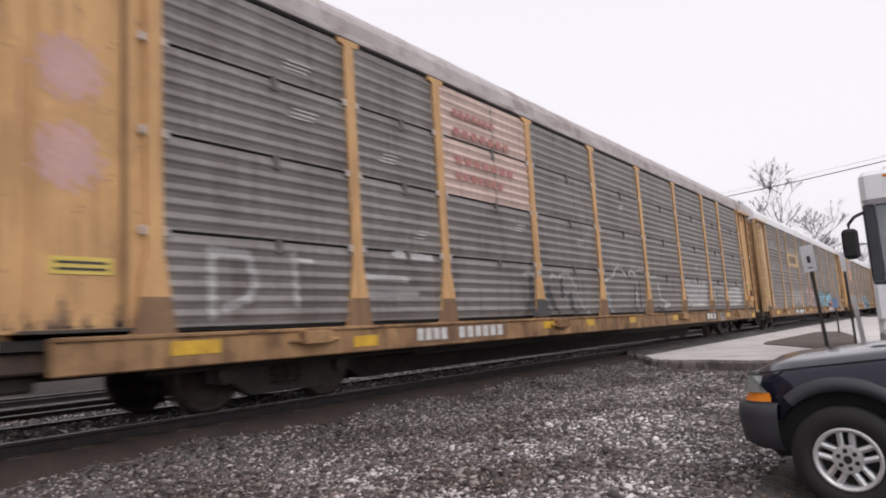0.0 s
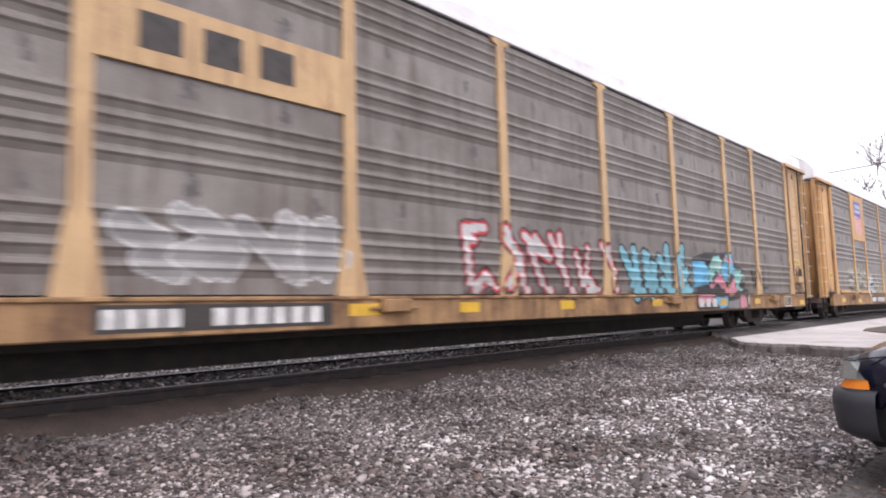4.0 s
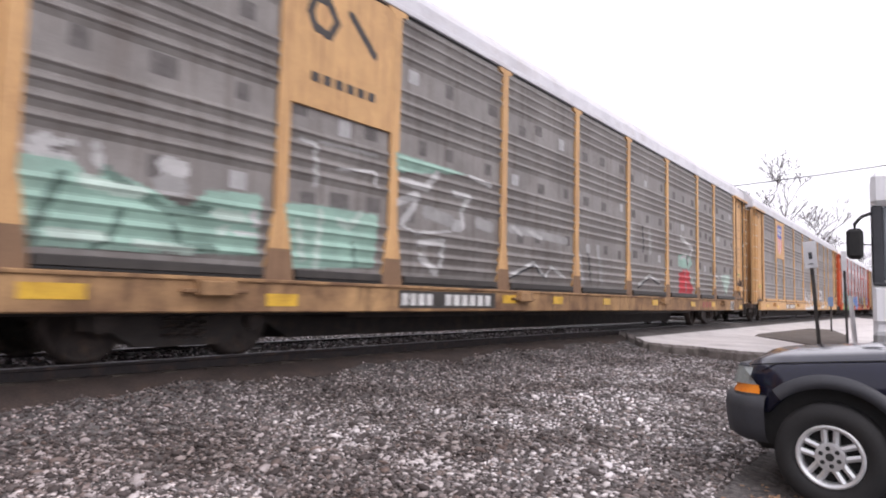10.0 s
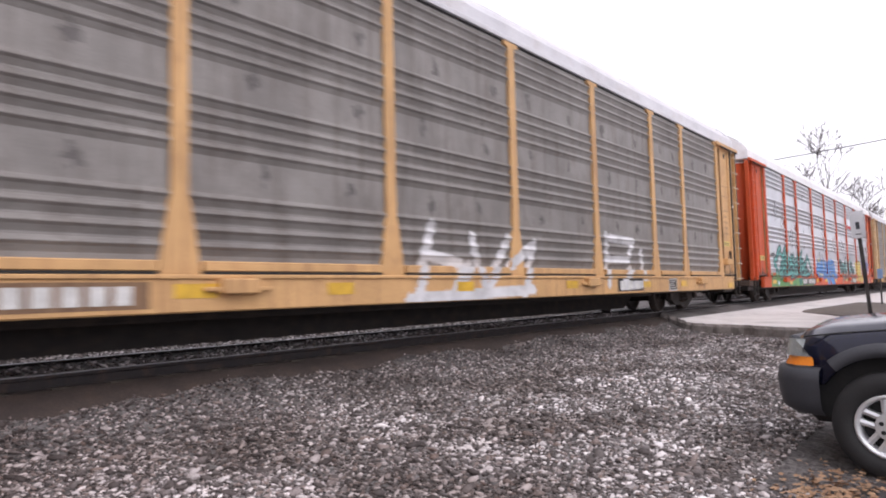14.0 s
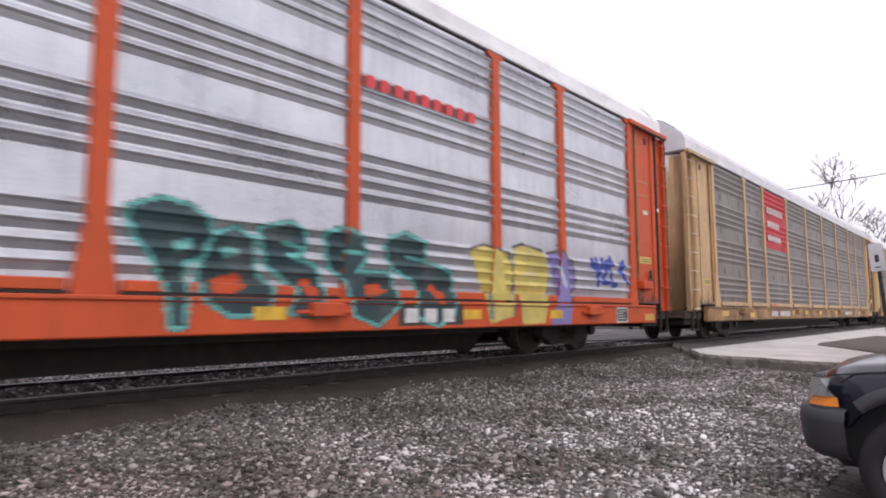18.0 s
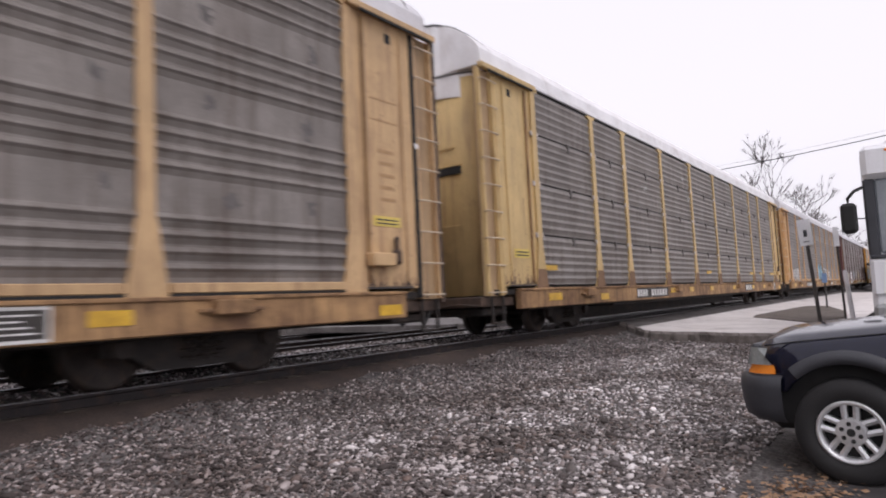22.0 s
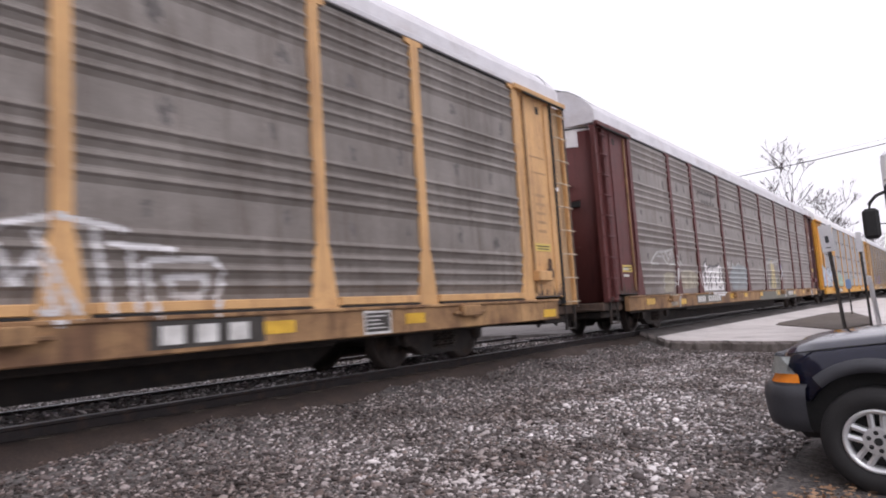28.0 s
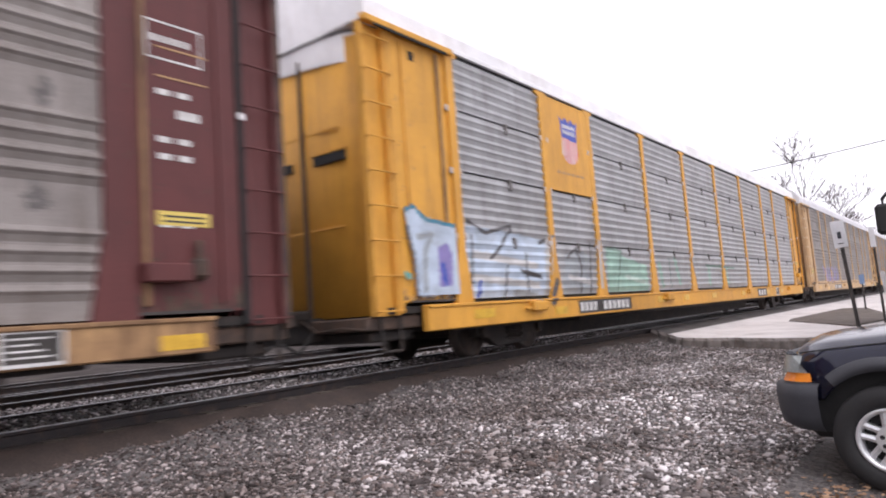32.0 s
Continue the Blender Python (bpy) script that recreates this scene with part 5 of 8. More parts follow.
        coat("emblem", car, (4.9, 6.5, 3.8, 4.6), ["ink_dark"], strokes_pick([[(5.35, 4.42), (5.12, 4.40), (5.05, 4.2), (5.15, 4.02), (5.38, 4.0), (5.5, 4.2), (5.35, 4.42)], [(5.75, 4.4), (6.2, 4.0)]], (0.055,)), None, 0.0445, 0.012, "dark ring and slanted bar of an emblem", 0.0)
        bars(car, "emblem_bar", 5.1, 3.35, 1.2, 0.12, 6, "ink_dark", -SIDE - 0.0435)
    if k == 5:
        w = []
        spread(w, "whitish", 0.085, (13.35, 1.61), (12.97, 0.58))
        spread(w, "whitish", 0.085, (13.27, 1.2), (14, 1.06), (13.71, 0.57), (14.2, 1.06))
        spread(w, "whitish", 0.085, (14.29, 1.49), (14.52, 0.62), (15.27, 1.52))
        spread(w, "whitish", 0.085, (15.25, 1.06), (16.03, 1.45), (15.6, 0.6))
        spread(w, "whitish", 0.085, (12.8, 0.58), (15.85, 0.67))
        mural(car, prof, "white sprayed tag with thick strokes", w)
        w = []
        spread(w, "whitish", 0.085, (18.83, 1.73), (18.72, 0.72))
        spread(w, "whitish", 0.085, (18.99, 1.69), (20.09, 1.66), (19.79, 1.25), (18.87, 1.24))
        spread(w, "whitish", 0.085, (19.92, 1.07), (19.31, 0.68), (20.61, 0.74))
        spread(w, "whitish", 0.085, (20.49, 1.44), (20.55, 0.98))
        mural(car, prof, "small white sprayed tag", w)
        emblem_sheet(car, 1, 3.0, "yellow", label="plain yellow emblem sheet")
        shield(car, 5.0, 3.22, 1.15, 1.42)
    if k == 6:
        w = []
        spread(w, "leaf", 0, (1.87, 0.72), (1.91, 0.94), (2.04, 1.15), (2.17, 1.06), (2.15, 0.94), (2.58, 0.96), (2.64, 1.15), (2.73, 1.06), (3.1, 0.99), (3.12, 0.88), (1.87, 0.87))
        spread(w, "leaf", 0, (1.62, 0.53), (1.73, 0.86), (1.91, 0.89), (3.17, 0.9), (3.26, 0.55))
        spread(w, "ice", 0.05, (1.95, 1.04), (1.89, 0.87))
        spread(w, "ice", 0.04, (2.67, 1.12), (2.8, 1))
        spread(w, "ice", 0.06, (2.81, 0.69), (2.99, 0.64))
        spread(w, "soot2", 0.03, (1.98, 1.52), (2.24, 1.66), (2.59, 1.74), (2.88, 1.7))
        spread(w, "soot2", 0.03, (2.21, 1.7), (2.54, 1.65), (2.82, 1.77))
        mural(car, prof, "green sprayed base with dark scribble", w)
        w = []
        spread(w, "darkpine", 0.14, (2.75, 1.46), (3.04, 1.55), (3.39, 1.83), (3.56, 1.95), (3.75, 1.96))
        spread(w, "darkpine", 0.14, (2.75, 1.39), (2.9, 1.28), (3.13, 1.04), (3.24, 0.88), (3.43, 1), (3.63, 1.23), (3.99, 1.57))
        spread(w, "darkpine", 0.12, (3.57, 1.77), (3.79, 1.74), (3.95, 1.63))
        spread(w, "darkpine", 0.134, (4.03, 1.64), (4.23, 1.79), (4.51, 2))
        spread(w, "aqua", 0.0675, (2.75, 1.46), (3.04, 1.55), (3.39, 1.83), (3.56, 1.95), (3.75, 1.96))
        spread(w, "aqua", 0.0675, (2.75, 1.39), (2.9, 1.28), (3.13, 1.04), (3.24, 0.88), (3.43, 1), (3.63, 1.23), (3.99, 1.57))
        spread(w, "aqua", 0.0473, (3.57, 1.77), (3.79, 1.74), (3.95, 1.63))
        spread(w, "aqua", 0.0607, (4.03, 1.64), (4.23, 1.79), (4.51, 2))
        mural(car, prof, "teal sprayed arrow outline with dark shadow", w)
        w = []
        spread(w, "darkpine", 0, (3.72, 0.96), (3.93, 1.28), (4.53, 1.73), (5.05, 1.44), (6.37, 1.44), (7.3, 1.65), (8.42, 1.18), (8.78, 1.01), (4.7, 0.9))
        spread(w, "darkpine", 0.1, (3.82, 1.09), (4.01, 1.26), (4.33, 1.25))
        spread(w, "darkpine", 0.1, (4.15, 1.59), (4.4, 1.59), (4.53, 1.73))
        spread(w, "darkpine", 0.1, (4.67, 1.41), (5.05, 1.41), (4.96, 1.23))
        spread(w, "darkpine", 0.1, (5.05, 1.3), (5.45, 1.48), (5.55, 1.71))
        spread(w, "darkpine", 0.1, (5.27, 1.03), (5.69, 0.98), (6.14, 1.07))
        spread(w, "darkpine", 0.1, (6, 1.53), (6.36, 1.64), (6.48, 1.81))
        spread(w, "darkpine", 0.1, (6.14, 1.15), (6.38, 1.05), (6.57, 1.18))
        spread(w, "darkpine", 0.1, (6.89, 1.36), (7.46, 1.27), (7.93, 1.16))
        spread(w, "darkpine", 0.1, (6.84, 0.98), (7.47, 0.96), (8.26, 1.04))
        spread(w, "darkpine", 0.1, (3.94, 0.97), (4.35, 0.96), (4.69, 1.07))
        spread(w, "darkpine", 0.1, (5.48, 0.91), (5.07, 0.92), (4.7, 0.87))
        spread(w, "darkpine", 0.127, (3.64, 0.98), (3.78, 1.21), (3.86, 1.03))
        spread(w, "darkpine", 0.114, (3.85, 1.31), (4.16, 1.46), (4.41, 1.35), (4.49, 1.53))
        spread(w, "darkpine", 0.114, (3.93, 1.16), (4.17, 1.24), (4.34, 1.12), (4.26, 0.98))
        spread(w, "darkpine", 0.12, (4.51, 1.06), (4.52, 1.8))
        spread(w, "darkpine", 0.14, (4.66, 1.75), (4.69, 1.51))
        spread(w, "darkpine", 0.12, (4.8, 1.7), (5.05, 1.52), (5.24, 1.57), (5.39, 1.73))
        spread(w, "darkpine", 0.114, (4.68, 1.24), (4.91, 1.29), (4.95, 1.44))
        spread(w, "darkpine", 0.114, (4.56, 0.96), (4.88, 1.05), (5.07, 0.99))
        spread(w, "darkpine", 0.114, (5.15, 1.38), (5.56, 1.38), (5.68, 1.2))
        spread(w, "darkpine", 0.114, (5.76, 1.77), (5.76, 1.28))
        spread(w, "darkpine", 0.114, (5.9, 1.33), (6.24, 1.43), (6.43, 1.33))
        spread(w, "darkpine", 0.114, (5.16, 1.13), (5.58, 1.05), (6.02, 1.18))
        spread(w, "darkpine", 0.12, (6.58, 1.83), (6.68, 1.51), (6.65, 0.85))
        spread(w, "darkpine", 0.114, (6.75, 1.56), (7.08, 1.75), (7.31, 1.95))
        spread(w, "darkpine", 0.114, (7.02, 1.45), (7.3, 1.6), (7.45, 1.4))
        spread(w, "darkpine", 0.114, (6.9, 1.11), (7.32, 1.22))
        spread(w, "darkpine", 0.114, (7.46, 1.31), (7.91, 1.47), (8.15, 1.68))
        spread(w, "darkpine", 0.114, (7.62, 1.1), (7.85, 1.07))
        spread(w, "darkpine", 0.114, (8.23, 1.78), (8.58, 1.48), (8.96, 1.16), (8.78, 0.96))
        spread(w, "aqua", 0.054, (3.64, 0.98), (3.78, 1.21), (3.86, 1.03))
        spread(w, "aqua", 0.0405, (3.85, 1.31), (4.16, 1.46), (4.41, 1.35), (4.49, 1.53))
        spread(w, "aqua", 0.0405, (3.93, 1.16), (4.17, 1.24), (4.34, 1.12), (4.26, 0.98))
        spread(w, "aqua", 0.0473, (4.51, 1.06), (4.52, 1.8))
        spread(w, "aqua", 0.0675, (4.66, 1.75), (4.69, 1.51))
        spread(w, "aqua", 0.0473, (4.8, 1.7), (5.05, 1.52), (5.24, 1.57), (5.39, 1.73))
        spread(w, "aqua", 0.0405, (4.68, 1.24), (4.91, 1.29), (4.95, 1.44))
        spread(w, "aqua", 0.0405, (4.56, 0.96), (4.88, 1.05), (5.07, 0.99))
        spread(w, "aqua", 0.0405, (5.15, 1.38), (5.56, 1.38), (5.68, 1.2))
        spread(w, "aqua", 0.0405, (5.76, 1.77), (5.76, 1.28))
        spread(w, "aqua", 0.0405, (5.9, 1.33), (6.24, 1.43), (6.43, 1.33))
        spread(w, "aqua", 0.0405, (5.16, 1.13), (5.58, 1.05), (6.02, 1.18))
        spread(w, "aqua", 0.0473, (6.58, 1.83), (6.68, 1.51), (6.65, 0.85))
        spread(w, "aqua", 0.0405, (6.75, 1.56), (7.08, 1.75), (7.31, 1.95))
        spread(w, "aqua", 0.0405, (7.02, 1.45), (7.3, 1.6), (7.45, 1.4))
        spread(w, "aqua", 0.0405, (6.9, 1.11), (7.32, 1.22))
        spread(w, "aqua", 0.0405, (7.46, 1.31), (7.91, 1.47), (8.15, 1.68))
        spread(w, "aqua", 0.0405, (7.62, 1.1), (7.85, 1.07))
        spread(w, "aqua", 0.0405, (8.23, 1.78), (8.58, 1.48), (8.96, 1.16), (8.78, 0.96))
        spread(w, "aqua", 0.034, (3.82, 1.09), (4.01, 1.26), (4.33, 1.25))
        spread(w, "aqua", 0.034, (4.15, 1.59), (4.4, 1.59), (4.53, 1.73))
        spread(w, "aqua", 0.034, (4.67, 1.41), (5.05, 1.41), (4.96, 1.23))
        spread(w, "aqua", 0.034, (5.05, 1.3), (5.45, 1.48), (5.55, 1.71))
        spread(w, "aqua", 0.034, (5.27, 1.03), (5.69, 0.98), (6.14, 1.07))
        spread(w, "aqua", 0.034, (6, 1.53), (6.36, 1.64), (6.48, 1.81))
        spread(w, "aqua", 0.034, (6.14, 1.15), (6.38, 1.05), (6.57, 1.18))
        spread(w, "aqua", 0.034, (6.89, 1.36), (7.46, 1.27), (7.93, 1.16))
        spread(w, "aqua", 0.034, (6.84, 0.98), (7.47, 0.96), (8.26, 1.04))
        spread(w, "aqua", 0.034, (3.94, 0.97), (4.35, 0.96), (4.69, 1.07))
        spread(w, "aqua", 0.034, (5.48, 0.91), (5.07, 0.92), (4.7, 0.87))
        mural(car, prof, "teal and black tangled sprayed letters", w)
        w = []
        spread(w, "deepblue", 0.035, (9.81, 1.18), (10.15, 1.36), (10.21, 1.68), (10.05, 1.82))
        spread(w, "soot2", 0.05, (10.96, 2.05), (11.05, 1.67))
        spread(w, "soot2", 0.04, (11.52, 1.9), (11.67, 1.73))
        spread(w, "skyblue", 0, (9.8, 1.19), (10.15, 1.36), (10.24, 1.63), (10.65, 1.54), (10.77, 1.76), (11.02, 1.7), (11.56, 1.72), (12, 1.63), (12.25, 1.59), (12.97, 1.81), (13.33, 1.69), (13.51, 1.79), (14.01, 1.7), (14.33, 1.46), (14.47, 1.05), (14.35, 0.74), (13.63, 0.87), (13.95, 0.51), (13.23, 0.52), (12.54, 0.79), (12.71, 0.52), (12.2, 0.52), (11.74, 0.83), (10.81, 0.76), (10.12, 0.76), (9.82, 0.96))
        spread(w, "lemon", 0.06, (10.44, 1.65), (10.63, 1.57))
        spread(w, "lemon", 0.05, (10.84, 1.77), (10.93, 1.46))
        spread(w, "lemon", 0.06, (11.61, 1.68), (11.72, 1.2))
        spread(w, "lemon", 0.06, (10.31, 0.99), (10.49, 1.05))
        spread(w, "lemon", 0.06, (10.76, 1.01), (10.95, 0.99))
        spread(w, "lemon", 0.05, (12.27, 1.09), (12.42, 0.94))
        spread(w, "lemon", 0.05, (13.28, 1.11), (13.43, 0.92))
        spread(w, "lemon", 0.03, (13.82, 1.48), (13.86, 1.27))
        spread(w, "lemon", 0.05, (11.81, 0.78), (11.96, 0.71))
        spread(w, "deepblue", 0.03, (9.82, 0.94), (10.12, 0.75), (10.81, 0.76))
        spread(w, "deepblue", 0.035, (11.02, 1.67), (11.12, 1.31))
        spread(w, "deepblue", 0.04, (11.7, 1.73), (11.83, 1.4), (11.66, 1.08))
        spread(w, "deepblue", 0.03, (12.99, 1.31), (13.31, 1.19), (13.55, 0.91))
        spread(w, "deepblue", 0.03, (12.24, 1.61), (12.17, 1.16), (12.7, 0.86))
        spread(w, "deepblue", 0.03, (14.4, 0.74), (14.55, 1.16), (14.36, 1.57), (14.01, 1.71))
        spread(w, "ice", 0.025, (10.54, 1.43), (10.5, 1.23))
        spread(w, "ice", 0.04, (10.56, 0.96), (10.83, 0.97))
        spread(w, "ice", 0.02, (12.25, 1.56), (12.97, 1.81), (13.33, 1.65), (13.2, 1.35))
        spread(w, "ice", 0.02, (13.51, 1.79), (14.01, 1.7))
        mural(car, prof, "blue sprayed letters with yellow counters and dark edges", w)
        w = []
        spread(w, "darkpine", 0.03, (15.72, 1.71), (16.05, 1.83), (16.33, 1.79), (16.54, 1.66), (16.57, 1.43), (16.45, 1.28), (16.29, 1.22), (16.27, 0.61), (16.12, 0.6), (16.05, 1.03), (15.94, 1.28), (15.8, 1.42), (15.74, 1.56), (15.72, 1.71))
        spread(w, "darkpine", 0, (15.72, 1.71), (16.05, 1.83), (16.33, 1.79), (16.54, 1.66), (16.57, 1.43), (16.45, 1.28), (16.29, 1.22), (16.27, 0.61), (16.12, 0.6), (16.05, 1.03), (15.94, 1.28), (15.8, 1.42), (15.74, 1.56))
        spread(w, "aqua", 0.022, (15.72, 1.71), (16.05, 1.83), (16.33, 1.79), (16.54, 1.66), (16.57, 1.43), (16.45, 1.28), (16.29, 1.22), (16.27, 0.61), (16.12, 0.6), (16.05, 1.03), (15.94, 1.28), (15.8, 1.42), (15.74, 1.56), (15.72, 1.71))
        spread(w, "aqua", 0.05, (16.21, 1.38), (16.3, 1.41))
        spread(w, "darkpine", 0.03, (16.4, 1.15), (16.58, 1.53), (16.82, 1.62), (17.03, 1.52), (17.05, 1.18), (17.25, 1.01), (17.18, 0.73), (16.73, 0.71), (16.43, 0.88), (16.4, 1.15))
        spread(w, "darkpine", 0, (16.4, 1.15), (16.58, 1.53), (16.82, 1.62), (17.03, 1.52), (17.05, 1.18), (17.25, 1.01), (17.18, 0.73), (16.73, 0.71), (16.43, 0.88))
        spread(w, "aqua", 0.022, (16.4, 1.15), (16.58, 1.53), (16.82, 1.62), (17.03, 1.52), (17.05, 1.18), (17.25, 1.01), (17.18, 0.73), (16.73, 0.71), (16.43, 0.88), (16.4, 1.15))
        spread(w, "orange", 0.09, (16.62, 1), (16.81, 1.05))
        spread(w, "aqua", 0.05, (16.69, 1.35), (16.8, 1.36))
        spread(w, "darkpine", 0.03, (17.09, 1.64), (17.52, 1.75), (17.72, 1.62), (17.68, 1.4), (17.45, 1.37), (17.86, 1.27), (17.93, 0.96), (17.85, 0.71), (17.43, 0.73), (17.55, 1), (17.17, 1.24), (17.09, 1.64))
        spread(w, "darkpine", 0, (17.09, 1.64), (17.52, 1.75), (17.72, 1.62), (17.68, 1.4), (17.45, 1.37), (17.86, 1.27), (17.93, 0.96), (17.85, 0.71), (17.43, 0.73), (17.55, 1), (17.17, 1.24))
        spread(w, "aqua", 0.022, (17.09, 1.64), (17.52, 1.75), (17.72, 1.62), (17.68, 1.4), (17.45, 1.37), (17.86, 1.27), (17.93, 0.96), (17.85, 0.71), (17.43, 0.73), (17.55, 1), (17.17, 1.24), (17.09, 1.64))
        spread(w, "orange", 0.08, (17.69, 1.05), (17.75, 0.96))
        spread(w, "aqua", 0.025, (17.38, 1.5), (17.68, 1.46))
        spread(w, "darkpine", 0.03, (17.96, 1.66), (18.25, 1.76), (18.57, 1.66), (18.62, 1.39), (18.43, 1.24), (19, 1.26), (19.13, 0.84), (18.76, 0.58), (18.37, 0.71), (18.26, 1.1), (18, 1.29), (17.96, 1.66))
        spread(w, "darkpine", 0, (17.96, 1.66), (18.25, 1.76), (18.57, 1.66), (18.62, 1.39), (18.43, 1.24), (19, 1.26), (19.13, 0.84), (18.76, 0.58), (18.37, 0.71), (18.26, 1.1), (18, 1.29))
        spread(w, "aqua", 0.022, (17.96, 1.66), (18.25, 1.76), (18.57, 1.66), (18.62, 1.39), (18.43, 1.24), (19, 1.26), (19.13, 0.84), (18.76, 0.58), (18.37, 0.71), (18.26, 1.1), (18, 1.29), (17.96, 1.66))
        spread(w, "orange", 0.07, (18.6, 1.01), (18.79, 1.04))
        spread(w, "aqua", 0.025, (18.26, 1.47), (18.57, 1.46))
        spread(w, "darkpine", 0.03, (19, 1.7), (19.31, 1.79), (19.7, 1.68), (19.66, 1.44), (20.23, 1.31), (20.22, 0.73), (19.86, 0.56), (19.42, 0.7), (19.49, 1.11), (19.02, 1.33), (18.92, 1.55), (19, 1.7))
        spread(w, "darkpine", 0, (19, 1.7), (19.31, 1.79), (19.7, 1.68), (19.66, 1.44), (20.23, 1.31), (20.22, 0.73), (19.86, 0.56), (19.42, 0.7), (19.49, 1.11), (19.02, 1.33), (18.92, 1.55))
        spread(w, "aqua", 0.022, (19, 1.7), (19.31, 1.79), (19.7, 1.68), (19.66, 1.44), (20.23, 1.31), (20.22, 0.73), (19.86, 0.56), (19.42, 0.7), (19.49, 1.11), (19.02, 1.33), (18.92, 1.55), (19, 1.7))
        spread(w, "orange", 0.08, (19.81, 1.04), (19.92, 0.93))
        spread(w, "aqua", 0.02, (19.31, 1.47), (19.64, 1.44))
        mural(car, prof, "dark green sprayed word POSES with mint edges", w)
        w = []
        spread(w, "lemon", 0, (20.64, 1.68), (21.02, 1.77), (21.61, 1.68), (21.79, 1.4), (21.66, 0.69), (21.03, 0.58), (20.87, 1.19))
        spread(w, "lemon", 0, (21.77, 1.78), (22.01, 1.85), (22.64, 1.78), (22.8, 1.45), (22.56, 0.57), (21.89, 0.56), (21.78, 1.22))
        spread(w, "soot2", 0.02, (20.64, 1.68), (21.02, 1.77), (21.61, 1.68), (21.76, 1.4), (21.66, 0.69))
        spread(w, "soot2", 0.02, (21.77, 1.78), (22.01, 1.85), (22.64, 1.78))
        spread(w, "pine2", 0.05, (21.04, 1.03), (21.07, 0.69))
        spread(w, "butter2", 0.03, (21.99, 1.32), (22.33, 1.43), (22.4, 1.15))
        mural(car, prof, "yellow sprayed letters with dark edges", w)
        w = []
        spread(w, "violet", 0, (22.78, 1.76), (23.25, 1.82), (23.64, 1.64), (23.72, 1.29), (23.46, 0.98), (23.4, 0.56), (22.73, 0.53), (23.03, 1.07))
        spread(w, "ice", 0.06, (23.14, 1.52), (23.32, 1.23))
        spread(w, "soot2", 0.02, (22.78, 1.76), (23.25, 1.82), (23.64, 1.64), (23.72, 1.29), (23.46, 0.98))
        mural(car, prof, "violet sprayed letter", w)
        coat("graffiti", car, (1.9, 8.9, SILL + 0.012, DECK - 0.072), ["leaf", "pine"], lambda x, z: np.where(z > 0.80 + 0.10 * np.sin(x * 2.3), -1, np.where(np.sin(x * 3.1 + z * 9) + np.sin(x * 7.7 - z * 5) > 0.3, 1, 0)), None, 0.0015, 0.03, "green sprayed field on the sill", 0.09)
        P(67, 24.3, 1.25, 1.5, 0.55, 4, ["deepblue"], (0.05,), label="blue sprayed scribble")
        bars(car, "emblem_bar", 18.55, 3.55, 2.3, 0.16, 9, "ink_red", -SIDE - 0.048, "red emblem bars")
    if k == 7:
        a, b = POSTS[2] + 0.08, POSTS[3] - 0.08
        coat("emblem_panel", car, (a, b, 2.86, EAVE - 0.02), ["emblem_red"], lambda x, z: np.zeros(x.shape, int), prof, 0.003, 0.05, "bright red emblem panel")
        for z, w, n in ((4.02, 1.95, 8), (3.56, 1.45, 7), (3.10, 1.6, 7)):
            bars(car, "emblem_bar", 7.05, z, w, 0.20, n, "ink_white", -SIDE - 0.052, "white emblem bars")
        bars(car, "stencil_bar", 7.0, DECK + 0.03, 0.6, 0.06, 3, "ink_red", -SIDE - 0.084)
    if k == 8:
        for x in (2.0, 13.73, 20.47, 22.41):
            part("reflector", box_mesh(0, 0.55, -0.008, 0, 0, 0.10), M["reflector"], car, (x, -SIDE - 0.036, 1.24))
        part("reflector", box_mesh(0, 0.85, -0.008, 0, 0, 0.10), M["reflector"], car, (24.87, -SIDE - 0.036, 1.24))
    if k == 9:
        coat("emblem", car, (6.85, 9.1, 3.15, 3.62), ["emblem_orange"], lambda x, z: np.where((np.abs(z - 3.38) < 0.2 - 0.06 * np.sin(x * 5)) & ((x * 7) % 1.0 > 0.18), 0, -1), prof, 0.004, 0.02, "orange emblem bars")
        P(91, 2.1, 0.95, 2.4, 0.65, 4, ["chalk", "sprayblack"], (0.11, 0.16), label="white sprayed letters with black edges", loops=4)
        w = []
        spread(w, "soot2", 0, (13.08, 1.93), (13.78, 1.96), (14.1, 1.98), (14.51, 2.06), (15.2, 2.02), (15.67, 1.94), (15.95, 1.71), (16, 1.12), (15.69, 0.88), (15.17, 0.91), (13.09, 0.93))
        spread(w, "skyfade", 0, (13.08, 1.89), (13.66, 2.02), (13.78, 1.93), (13.72, 1.71), (13.82, 1.34), (13.78, 1.06), (13.09, 0.99))
        spread(w, "skyfade", 0.05, (13.83, 1.99), (13.96, 1.98))
        spread(w, "skyfade", 0.06, (13.78, 1.79), (13.8, 1.29), (13.65, 1.11))
        spread(w, "skyfade", 0, (13.98, 1.73), (14.08, 1.76), (14.19, 1.39), (14.24, 1.14), (14.19, 0.95), (14.04, 0.98), (14.01, 1.34))
        spread(w, "skyfade", 0, (14.25, 1.85), (14.45, 1.9), (14.64, 1.78), (14.66, 1.4), (14.52, 1.14), (14.26, 1.09), (14.32, 1.5))
        spread(w, "skyfade", 0, (14.43, 2.03), (14.59, 1.96), (14.95, 1.69), (15.06, 1.41), (14.99, 1.13), (14.51, 0.93), (14.46, 1.14), (14.71, 1.35), (14.61, 1.67))
        spread(w, "skyfade", 0, (14.77, 1.92), (14.93, 2.02), (15.2, 1.96), (15.26, 1.87), (14.95, 1.81))
